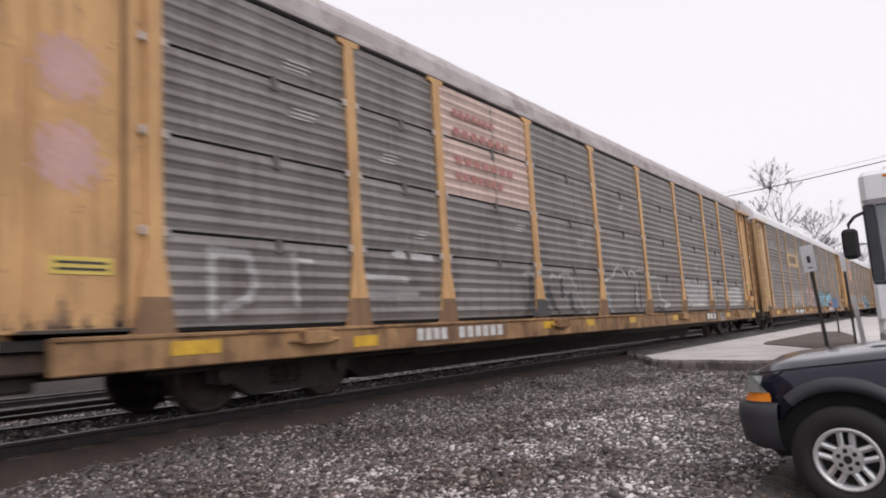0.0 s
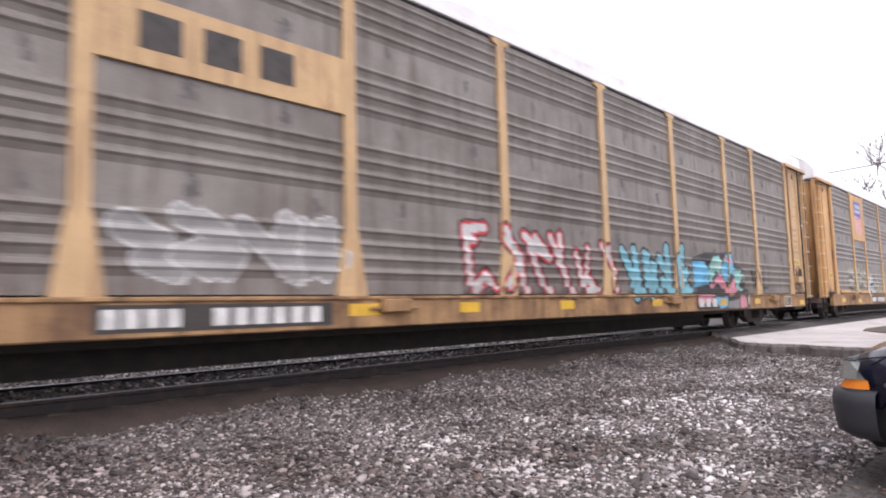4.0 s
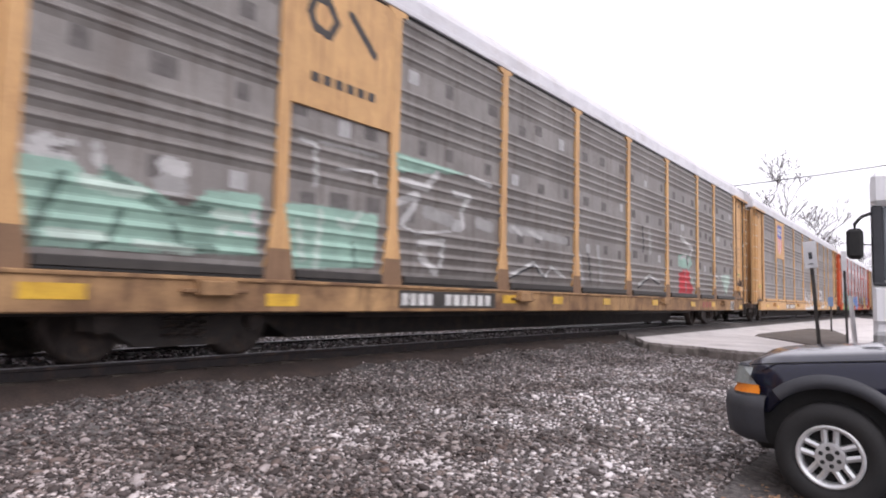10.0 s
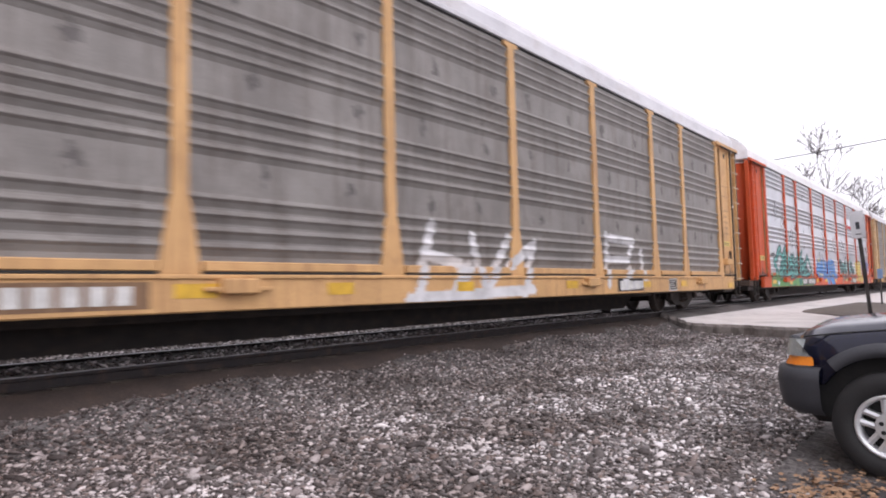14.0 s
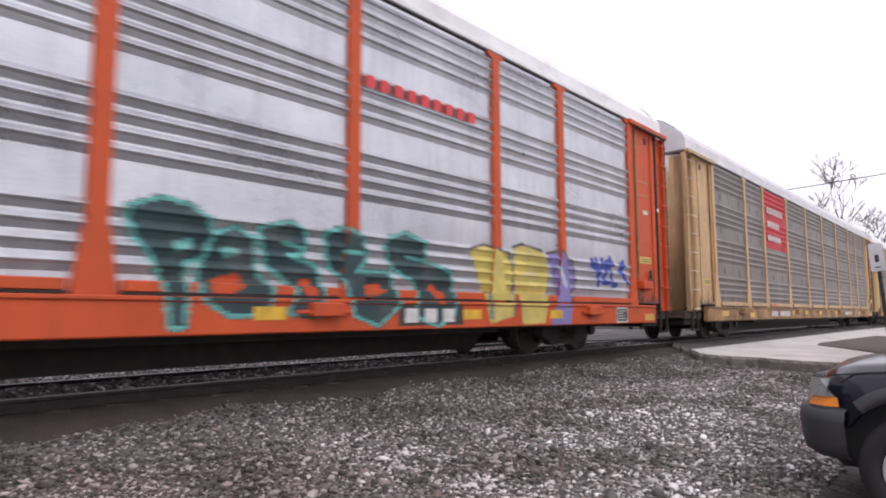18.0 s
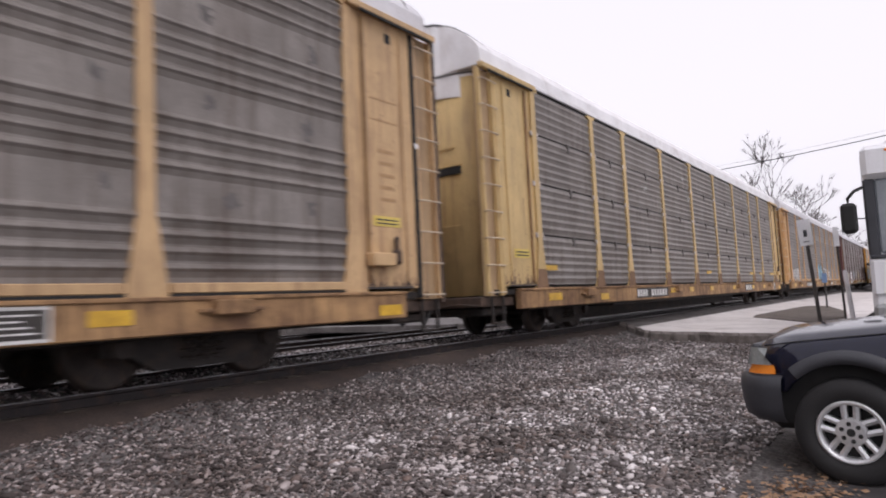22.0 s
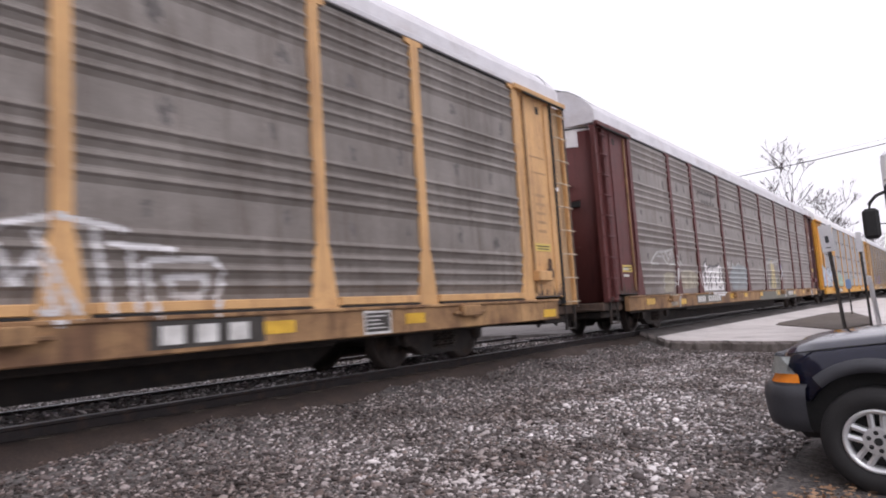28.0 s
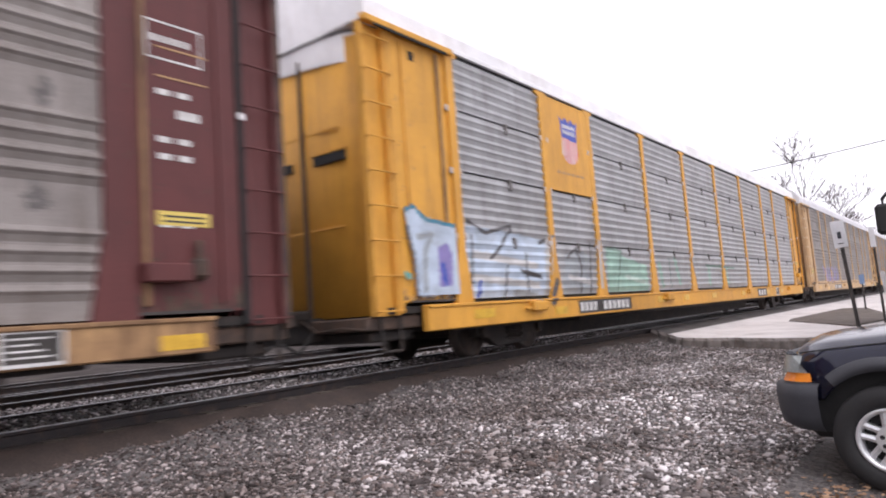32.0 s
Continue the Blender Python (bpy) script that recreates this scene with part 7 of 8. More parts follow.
# gravel: loose stones, each with its own shape and shade
M["stone"] = bpy.data.materials.new("gravel_stone")
M["stone"].use_nodes = True
nt = M["stone"].node_tree
geo = nt.nodes.new("ShaderNodeNewGeometry")
ramp = nt.nodes.new("ShaderNodeValToRGB")
ramp.color_ramp.interpolation = "LINEAR"
for e, (pos, c) in zip([ramp.color_ramp.elements[0], ramp.color_ramp.elements[1]], ((0.0, (0.08, 0.07, 0.068)), (1.0, (0.82, 0.80, 0.80)))):
    e.position, e.color = pos, (*c, 1)
for pos, c in ((0.20, (0.085, 0.074, 0.07)), (0.40, (0.17, 0.157, 0.154)), (0.58, (0.28, 0.265, 0.265)), (0.68, (0.24, 0.19, 0.168)), (0.80, (0.50, 0.485, 0.49)), (0.92, (0.70, 0.685, 0.69))):
    e = ramp.color_ramp.elements.new(pos)
    e.color = (*c, 1)
nt.links.new(geo.outputs["Random Per Island"], ramp.inputs[0])
sn = nt.nodes.new("ShaderNodeTexNoise")
sn.inputs["Scale"].default_value = 70
sn.inputs["Detail"].default_value = 4
tcs = nt.nodes.new("ShaderNodeTexCoord")
nt.links.new(tcs.outputs["Object"], sn.inputs["Vector"])
ov = nt.nodes.new("ShaderNodeMixRGB")
ov.blend_type = "OVERLAY"
ov.inputs[0].default_value = 0.5
nt.links.new(ramp.outputs[0], ov.inputs[1])
nt.links.new(sn.outputs[0], ov.inputs[2])
big = nt.nodes.new("ShaderNodeTexNoise")
big.inputs["Scale"].default_value = 0.8
big.inputs["Detail"].default_value = 4
nt.links.new(tcs.outputs["Object"], big.inputs["Vector"])
br = nt.nodes.new("ShaderNodeValToRGB")
br.color_ramp.elements[0].position, br.color_ramp.elements[1].position = 0.36, 0.62
br.color_ramp.elements[0].color, br.color_ramp.elements[1].color = (0.56, 0.50, 0.47, 1), (1.34, 1.30, 1.29, 1)
nt.links.new(big.outputs[0], br.inputs[0])
mul = nt.nodes.new("ShaderNodeMixRGB")
mul.blend_type = "MULTIPLY"
mul.inputs[0].default_value = 1.0
nt.links.new(ov.outputs[0], mul.inputs[1])
nt.links.new(br.outputs[0], mul.inputs[2])
# stones tinted darker and browner towards the rail, thinning out over the lot
sep = nt.nodes.new("ShaderNodeSeparateXYZ")
nt.links.new(tcs.outputs["Object"], sep.inputs[0])
wave = nt.nodes.new("ShaderNodeMath")
wave.operation = "MULTIPLY_ADD"
wave.inputs[1].default_value = 2.6
nt.links.new(big.outputs[0], wave.inputs[0])
nt.links.new(sep.outputs["Y"], wave.inputs[2])
rail_tint = nt.nodes.new("ShaderNodeMapRange")
rail_tint.inputs["From Min"].default_value, rail_tint.inputs["From Max"].default_value = 5.0, 7.9
nt.links.new(wave.outputs[0], rail_tint.inputs["Value"])
rail_mix = nt.nodes.new("ShaderNodeMixRGB")
rail_mix.blend_type = "MULTIPLY"
rail_mix.inputs[2].default_value = (0.40, 0.345, 0.32, 1)
half = nt.nodes.new("ShaderNodeMath")
half.operation = "MULTIPLY"
half.inputs[1].default_value = 0.7
outer = nt.nodes.new("ShaderNodeMath")
outer.operation = "LESS_THAN"
outer.inputs[1].default_value = 6.87
nt.links.new(sep.outputs["Y"], outer.inputs[0])
beside = nt.nodes.new("ShaderNodeMath")
beside.operation = "MULTIPLY"
nt.links.new(rail_tint.outputs[0], beside.inputs[0])
nt.links.new(outer.outputs[0], beside.inputs[1])
nt.links.new(beside.outputs[0], half.inputs[0])
nt.links.new(half.outputs[0], rail_mix.inputs[0])
nt.links.new(mul.outputs[0], rail_mix.inputs[1])
# stones also darker and browner towards low x, with a wavering limit
uneven = nt.nodes.new("ShaderNodeMath")
uneven.operation = "MULTIPLY_ADD"
uneven.inputs[1].default_value = 4.0
nt.links.new(big.outputs[0], uneven.inputs[0])
nt.links.new(sep.outputs["X"], uneven.inputs[2])
reach = nt.nodes.new("ShaderNodeMapRange")
reach.inputs["From Min"].default_value, reach.inputs["From Max"].default_value = 7.0, 3.4
reach.inputs["To Max"].default_value = 0.7
nt.links.new(uneven.outputs[0], reach.inputs["Value"])
low_x_mix = nt.nodes.new("ShaderNodeMixRGB")
low_x_mix.blend_type = "MULTIPLY"
low_x_mix.inputs[2].default_value = (0.60, 0.53, 0.50, 1)
nt.links.new(reach.outputs[0], low_x_mix.inputs[0])
nt.links.new(rail_mix.outputs[0], low_x_mix.inputs[1])
nt.links.new(low_x_mix.outputs[0], nt.nodes["Principled BSDF"].inputs["Base Color"])
nt.nodes["Principled BSDF"].inputs["Roughness"].default_value = 0.7
nt.nodes["Principled BSDF"].inputs["Specular IOR Level"].default_value = 0.35


def stone_field(name, count, region, size, seed, label):
    """Many broken stones in one mesh; region gives x, y for random numbers, size the span in metres."""
    rng = np.random.default_rng(seed)
    bm = bmesh.new()
    bmesh.ops.create_icosphere(bm, subdivisions=1, radius=1)
    base = np.array([q.co[:] for q in bm.verts])
    bm.faces.ensure_lookup_table()
    tri = np.array([[w.index for w in q.verts] for q in bm.faces])
    bm.free()
    shapes = []
    for _ in range(24):
        s = base * rng.uniform(0.72, 1.2, (len(base), 1)) * rng.uniform((0.8, 0.5, 0.28), (1.4, 0.95, 0.6))
        shapes.append(s)
    shapes = np.array(shapes)
    xy = region(rng, count)
    xy = xy[:count]
    c = len(xy)
    rad = rng.uniform(size[0], size[1], c) * rng.uniform(0.6, 1.0, c)
    ang = rng.uniform(0, 2 * np.pi, c)
    s = shapes[rng.integers(0, 24, c)] * rad[:, None, None]
    co, si = np.cos(ang)[:, None], np.sin(ang)[:, None]
    tilt = rng.uniform(-0.5, 0.5, c)[:, None]
    x = s[:, :, 0] * co - s[:, :, 1] * si
    y = s[:, :, 0] * si + s[:, :, 1] * co
    z = s[:, :, 2] + x * tilt
    zz = np.interp(xy[:, 1], [p[0] for p in LOT], [p[1] for p in LOT])
    zz = zz + np.array([0.025 * noise.noise((a * 0.7, b * 0.7, 3.1)) if 0.5 < b < 6.5 else 0.0 for a, b in xy.tolist()])
    pts = np.stack([x + xy[:, 0:1], y + xy[:, 1:2], z + zz[:, None] + 0.25 * rad[:, None]], -1).reshape(-1, 3)
    faces = (tri[None] + (np.arange(c) * len(base))[:, None, None]).reshape(-1, 3)
    me = bpy.data.meshes.new(name)
    me.vertices.add(len(pts))
    me.vertices.foreach_set("co", pts.ravel())
    me.loops.add(faces.size)
    me.loops.foreach_set("vertex_index", faces.ravel().astype(np.int32))
    me.polygons.add(len(faces))
    me.polygons.foreach_set("loop_start", np.arange(0, faces.size, 3, dtype=np.int32))
    me.update(calc_edges=True)
    me.materials.append(M["stone"])
    ob = new(name, me)
    tagged(ob, label, "gravel", "", "stuff")
    return ob


def lot_region(rng, count):
    """Even over the lot seen from the path, thicker close by; kept clear of the asphalt and the street."""
    r = 2.6 + 15.5 * rng.uniform(0, 1, count * 2) ** 1.25
    a = np.radians(rng.uniform(8, 84, count * 2))
    x, y = r * np.cos(a), r * np.sin(a)
    edge = 6.42 + 0.10 * np.sin(x * 1.7) + 0.05 * np.sin(x * 5.3) + 0.18 * rng.uniform(0, 1, len(x)) ** 2 + 0.10 * np.clip((x - 4) / 6, 0, 1)
    # no stones by the truck's nose: bare dark ground, partly its contact shade
    ok = (y < edge) & (y > 0.25) & ~((x > 4.9) & (y < 1.30)) & (x < 16.2) & ~((y < asphalt_edge(x)) & (x > 3.2))
    near = np.stack([x, y], -1)[ok][:int(count * 0.86)]
    x, y = rng.uniform(-9, 4, count), rng.uniform(-8, 6.3, count)
    ok = ((x < 2.55) | (y > asphalt_edge(x))) & ((np.hypot(x, y) < 2.7) | (y < 0.3) | (x < 0.6)) & (y < 6.4)
    return np.concatenate([near, np.stack([x, y], -1)[ok][:count - len(near)]])


def asphalt_edge(x):
    return 0.86 + 0.10 * np.sin(x * 2.1 + 0.4) - 0.12 * np.clip(x - 6.0, -2, 2)


def bed_region(rng, count):
    x = rng.uniform(-3, 30, count)
    y = 6.885 + 3.9 * rng.uniform(0, 1, count) ** 1.5
    keep = (np.abs(y - 8.3) > 0.09)
    return np.stack([x, y], -1)[keep]


stone_field("gravel", 75000, lot_region, (0.014, 0.033), 5, "loose grey and pale broken stones on the lot")
stone_field("gravel_large", 2200, lot_region, (0.036, 0.062), 9, "larger pale stones scattered over the gravel")
stone_field("ballast", 15000, bed_region, (0.022, 0.045), 7, "grey ballast stones between the rails")

# worn asphalt round the parked truck, and brown litter at its edge
M["asphalt"] = node_mat("wet_dark_asphalt", (0.040, 0.037, 0.038), (0.075, 0.07, 0.07), 1.6, 0.6, 0, 0.5, 80, (0.10, 0.085, 0.075), 0.35)
ax = list(np.arange(2.6, 12.2, 0.2))
v = [(x, y, 0.012 + 0.004 * math.sin(x * 3)) for x in ax for y in (-8.0, -2.0, 0.0, float(asphalt_edge(x)))] 
v += [(x, float(asphalt_edge(x)) + 0.03, -0.02) for x in ax]
m4 = len(ax) * 4
q = [(i * 4 + j, (i + 1) * 4 + j, (i + 1) * 4 + j + 1, i * 4 + j + 1) for i in range(len(ax) - 1) for j in range(3)] + [(i * 4 + 3, (i + 1) * 4 + 3, m4 + i + 1, m4 + i) for i in range(len(ax) - 1)]
asphalt = new("pavement", mesh_from("asphalt", v, q, [M["asphalt"]]))
tagged(asphalt, "dark damp asphalt with a ragged edge", "pavement", "", "structure")
M["litter"] = node_mat("rust_brown_leaf_litter", (0.27, 0.15, 0.085), (0.42, 0.28, 0.17), 9, 0.9, 0, 0.4, 60, (0.12, 0.07, 0.04), 0.5)
rng = random.Random(4)
v, q = [], []
for _ in range(520):
    x, y = rng.gauss(5.0, 0.28), rng.gauss(0.86, 0.16)
    z = ground_height(x, y) + 0.02 + rng.uniform(0, 0.012)
    a, s, tl = rng.uniform(0, 6.28), rng.uniform(0.012, 0.034), rng.uniform(-0.012, 0.012)
    n0 = len(v)
    for dx, dy, dz in ((-1, 0, 0), (0, -0.5, tl), (1, 0, 0), (0, 0.5, -tl)):
        v.append((x + s * (dx * math.cos(a) - dy * math.sin(a)), y + s * (dx * math.sin(a) + dy * math.cos(a)), z + dz))
    q.append((n0, n0 + 1, n0 + 2, n0 + 3))
litter = new("leaf_litter", mesh_from("litter", v, q, [M["litter"]]))
tagged(litter, "rust-brown dead leaves at the asphalt edge", "leaves", "", "stuff")

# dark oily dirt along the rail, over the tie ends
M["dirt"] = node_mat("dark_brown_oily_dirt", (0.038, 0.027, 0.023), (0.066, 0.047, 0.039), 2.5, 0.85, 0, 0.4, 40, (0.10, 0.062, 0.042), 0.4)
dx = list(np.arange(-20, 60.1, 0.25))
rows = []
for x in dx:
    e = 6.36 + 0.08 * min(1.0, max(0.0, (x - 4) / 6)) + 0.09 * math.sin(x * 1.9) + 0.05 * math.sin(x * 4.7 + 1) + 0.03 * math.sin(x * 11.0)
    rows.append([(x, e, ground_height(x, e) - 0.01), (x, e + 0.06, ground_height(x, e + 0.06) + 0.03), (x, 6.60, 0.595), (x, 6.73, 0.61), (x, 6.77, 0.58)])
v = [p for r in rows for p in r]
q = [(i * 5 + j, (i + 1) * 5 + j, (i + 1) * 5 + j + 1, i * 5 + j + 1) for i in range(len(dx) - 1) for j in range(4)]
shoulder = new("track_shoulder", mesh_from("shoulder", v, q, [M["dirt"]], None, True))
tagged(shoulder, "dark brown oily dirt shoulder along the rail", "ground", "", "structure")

# ---- tracks ----
RAIL_OUT = [(-0.068, -0.17), (0.068, -0.17), (0.068, -0.16), (0.012, -0.14), (0.010, -0.045), (0.036, -0.035), (0.036, -0.006), (-0.036, -0.006), (-0.036, -0.035), (-0.010, -0.045), (-0.012, -0.14), (-0.068, -0.16)]
for c in (TRACK, TRACK2, TRACK2 + 4.3, TRACK2 + 8.6):
    track = empty("railway_track", pose(0, c, RAIL if c == TRACK else RAIL - 0.065 if c == TRACK2 else 0.42))
    for s in (-0.75, 0.75):
        r = part("rail", extrude_mesh("rail", RAIL_OUT, -400, 1200, "yz"), M["rail"], track, (0, s, 0), "dark steel rail")
        part("rail_head", box_mesh(-400, 1200, -0.034, 0.034, -0.0055, 0.0), M["rail_top"], r, (0, 0, 0), "polished running surface")
    tm_ = box_mesh(-0.11, 0.11, -0.93, 1.25, -0.30, -0.125, 0.012)
    for i in range(110 if c == TRACK else 60 if c == TRACK2 else 0):
        part("tie", tm_, M["tie"], track, (-6 + 0.53 * i, 0.02 * math.sin(i * 7.1), 0.0), "", (0, 0, 0.8 * math.sin(i * 3.7)))
    tagged(track, "railway track with dark steel rails on wooden ties", "track", "railway tracks", "structure")

# ---- street over the tracks ----
M["concrete"] = node_mat("pale_worn_concrete", (0.60, 0.56, 0.54), (0.72, 0.68, 0.66), 0.8, 0.85, 0, 0.25, 60, (0.20, 0.17, 0.155), 0.45)
M["crossing"] = node_mat("worn_dark_crossing_asphalt", (0.075, 0.066, 0.062), (0.15, 0.135, 0.128), 1.4, 0.85, 0, 0.4, 50, (0.26, 0.24, 0.225), 0.4)
M["edge"] = node_mat("crumbled_concrete_edge", (0.10, 0.085, 0.075), (0.24, 0.21, 0.195), 3, 0.9, 0, 0.8, 40)
ys_ = [1.6 + 5.1 * i / 51 for i in range(52)]
zs_ = [float(np.interp(y, (1.6, 2.4, 3.3, 4.2, 5.1, 5.8, 6.2, 6.7), (0.42, 0.44, 0.45, 0.455, 0.46, 0.49, 0.57, 0.715))) for y in ys_]
left = [15.2 + 0.30 * (y - 1.6) + 0.12 * math.sin(y * 3.1) + 0.10 * noise.noise(Vector((y * 2.3, 1.0, 0.0))) + 0.08 * noise.noise(Vector((y * 7.0, 2.0, 0.0))) for y in ys_]
v, q = [], []
for i, (y, z, x) in enumerate(zip(ys_, zs_, left)):
    v += [(x - 0.10, y, z - 0.5), (x, y, z - 0.06), (x + 0.10 + 0.05 * math.sin(y * 23), y, z), (40, y, z), (75, y, z - 0.05)]
nn = 5
q = [(i * nn + j, i * nn + j + 1, (i + 1) * nn + j + 1, (i + 1) * nn + j) for i in range(len(ys_) - 1) for j in range(nn - 1)]
ids = [1 if j < 2 else 2 if ys_[i] > 6.1 else 0 for i in range(len(ys_) - 1) for j in range(nn - 1)]
street = new("road", mesh_from("street", v, q, [M["concrete"], M["edge"], M["crossing"]], ids))
tagged(street, "pale concrete street apron with a dark crumbled edge", "road", "", "structure")
for y0, y1, name in ((TRACK - 0.66, TRACK + 0.66, "crossing_panel"), (TRACK + 0.84, TRACK2 - 0.84, "crossing_panel"), (TRACK2 - 0.66, TRACK2 + 0.66, "crossing_panel"), (TRACK2 + 0.84, TRACK2 + 9.0, "crossing_panel")):
    c = new("crossing_panel", box_mesh(17.4, 30.0, y0, y1, 0.5, RAIL - 0.012, 0.015))
    c.data.materials.clear()
    c.data.materials.append(M["crossing"])
    tagged(c, "dark worn asphalt panel of the level crossing", "crossing panel", "crossing panels", "structure")
M["bare_soil"] = node_mat("brown_bare_soil", (0.085, 0.068, 0.056), (0.15, 0.125, 0.105), 2, 0.95, 0, 0.6, 30)
patch = [(19.3, 2.45), (21.0, 3.35), (23.5, 4.75), (25.0, 4.95), (34.0, 4.6), (33.0, 3.6), (27.0, 2.5), (22.0, 2.0)]
soil = new("soil_patch", extrude_mesh("patch", patch, 0.44, 0.478, "xy"))
soil.data.materials.append(M["bare_soil"])
tagged(soil, "brown bare soil patch in the concrete", "soil", "", "structure")
# pale lane behind the tracks
lane = new("lane", box_mesh(-140, 200, 46.0, 75.0, 0.1, 0.29, 0.02))
lane.data.materials.append(M["concrete"])
tagged(lane, "pale concrete lane beyond the second track", "road", "", "structure")

# ---- parked truck, nose towards the track ----
M["car_paint"] = node_mat("dark_blue_black_car_paint", (0.008, 0.009, 0.022), (0.012, 0.013, 0.030), 2, 0.16, 0, 0.0, 200, None, 0)
M["car_paint"].node_tree.nodes["Principled BSDF"].inputs["Coat Weight"].default_value = 0.45
M["car_paint"].node_tree.nodes["Principled BSDF"].inputs["Specular IOR Level"].default_value = 0.22
M["trim"] = node_mat("dark_grey_plastic_trim", (0.034, 0.035, 0.042), (0.048, 0.05, 0.058), 4, 0.5, 0, 0.1, 120)
M["tyre"] = node_mat("black_tyre_rubber", (0.012, 0.0115, 0.012), (0.021, 0.02, 0.021), 6, 0.8, 0, 0.15, 90, (0.035, 0.03, 0.027), 0.3)
M["alloy"] = node_mat("silver_alloy", (0.60, 0.60, 0.61), (0.74, 0.74, 0.75), 4, 0.34, 0.6, 0.03)
M["lens"] = node_mat("clear_lamp_lens", (0.20, 0.22, 0.22), (0.34, 0.36, 0.35), 5, 0.12, 0.0, 0.0, 60)
M["amber"] = node_mat("amber_lamp_lens", (0.75, 0.20, 0.02), (0.85, 0.28, 0.03), 5, 0.15, 0.0, 0.0)
M["glass"] = node_mat("tinted_window_glass", (0.02, 0.025, 0.03), (0.035, 0.04, 0.045), 2, 0.05, 0.0, 0.0)


def truck_shell():
    """Front wings, bonnet and nose as one skin from stations along the truck; x across from the near side, y ahead of the hub."""
    st = [(0.70, 0.36, 0.96), (0.66, 0.24, 1.005), (0.60, 0.14, 1.04), (0.52, 0.075, 1.065), (0.42, 0.035, 1.085)]
    st += [(y, 0.012 if y > 0.2 else 0.0, 1.085 + 0.10 * (0.42 - y)) for y in np.arange(0.36, -0.90, -0.06)]
    rows = []
    for y, ins, hood in st:
        low = 0.50
        if abs(y) < 0.50:
            low = max(low, 0.36 + math.sqrt(max(0, 0.50 ** 2 - y * y)))
        if y > 0.40:
            low = max(low, 0.62)
        sh = hood - 0.16
        rows.append([(ins + 0.06, y, min(low, sh - 0.05) - 0.0), (ins + 0.0, y, min(low, sh - 0.05) + 0.02), (ins + 0.01, y, max(min(low, sh - 0.05) + 0.03, sh - 0.10)), (ins + 0.03, y, sh), (ins + 0.075, y, hood - 0.085), (ins + 0.10, y, hood - 0.075), (ins + 0.16, y, hood - 0.035), (ins + 0.26, y, hood - 0.012), (0.92, y, hood + 0.035), (1.84 - ins - 0.26, y, hood - 0.012), (1.84 - ins - 0.10, y, hood - 0.075), (1.84 - ins, y, sh - 0.1), (1.84 - ins, y, 0.5)])
    n = len(rows[0])
    v = [p for r in rows for p in r]
    q = [(i * n + j, (i + 1) * n + j, (i + 1) * n + j + 1, i * n + j + 1) for i in range(len(rows) - 1) for j in range(n - 1)]
    q.append(tuple(range(n)))
    return mesh_from("shell", v, q, smooth=True)


def arch_strip():
    """The plastic flare round the wheel opening."""
    v, q = [], []
    N = 22
    for i in range(N + 1):
        a = math.radians(50 + 138 * i / N)
        cy, cz = math.cos(a), math.sin(a)
        for r, x in ((0.51, 0.05), (0.506, -0.018), (0.55, -0.024), (0.60, -0.008), (0.606, 0.02)):
            v.append((x, r * cy * (1.0 if cy < 0 else 0.98), 0.36 + r * cz * 1.0))
    for i in range(N):
        for j in range(4):
            q.append((i * 5 + j, (i + 1) * 5 + j, (i + 1) * 5 + j + 1, i * 5 + j + 1))
    return mesh_from("flare", v, q, smooth=True)


def bumper_mesh():
    """Rounded plastic bumper that wraps the nose; an outline seen from above, three heights."""
    line = [(0.008, 0.44), (0.018, 0.56), (0.06, 0.68), (0.16, 0.76), (0.34, 0.82), (0.62, 0.855), (0.92, 0.865), (1.22, 0.855), (1.50, 0.82), (1.68, 0.76), (1.78, 0.68), (1.82, 0.58), (1.825, 0.50)]
    rows = []
    for z, push in ((0.40, -0.07), (0.45, -0.015), (0.52, 0.0), (0.66, 0.012), (0.735, 0.0), (0.765, -0.04), (0.775, -0.12)):
        rows.append([(x - push * (1 if x < 0.92 else -1) * (1 if y < 0.8 else 0.3), y + push * (1 if y > 0.55 else 0.2), z) for x, y in line])
    n = len(line)
    v = [p for r in rows for p in r]
    q = [(i * n + j, i * n + j + 1, (i + 1) * n + j + 1, (i + 1) * n + j) for i in range(len(rows) - 1) for j in range(n - 1)]
    return mesh_from("bumper", v, q, smooth=True)


def lamp_mesh(z0, z1, y_top, y_low):
    """A lens that wraps the front corner between two heights."""
    path = [(0.045, 0.48), (0.055, 0.55), (0.08, 0.615), (0.145, 0.685), (0.26, 0.722), (0.46, 0.752)]
    rows = []
    for z, k in ((z0, 0.0), (z0 + (z1 - z0) * 0.5, 0.5), (z1, 1.0)):
        cut = y_low + (y_top - y_low) * k
        rows.append([(x - 0.012 * (1 - k), max(y, cut) if i == 0 else y + 0.015 * (1 - k) - 0.02 * k, z) for i, (x, y) in enumerate(path)])
    n = len(path)
    v = [p for r in rows for p in r]
    q = [(i * n + j, i * n + j + 1, (i + 1) * n + j + 1, (i + 1) * n + j) for i in range(2) for j in range(n - 1)]
    return mesh_from("lens", v, q, smooth=True)


TYRE = [(0.225, -0.105), (0.24, -0.125), (0.30, -0.135), (0.345, -0.125), (0.372, -0.10), (0.38, -0.06), (0.38, 0.06), (0.372, 0.10), (0.345, 0.125), (0.24, 0.125), (0.225, 0.10)]
RIM = [(0.228, -0.10), (0.226, -0.122), (0.216, -0.128), (0.196, -0.118), (0.188, -0.06), (0.19, 0.06), (0.225, 0.09)]


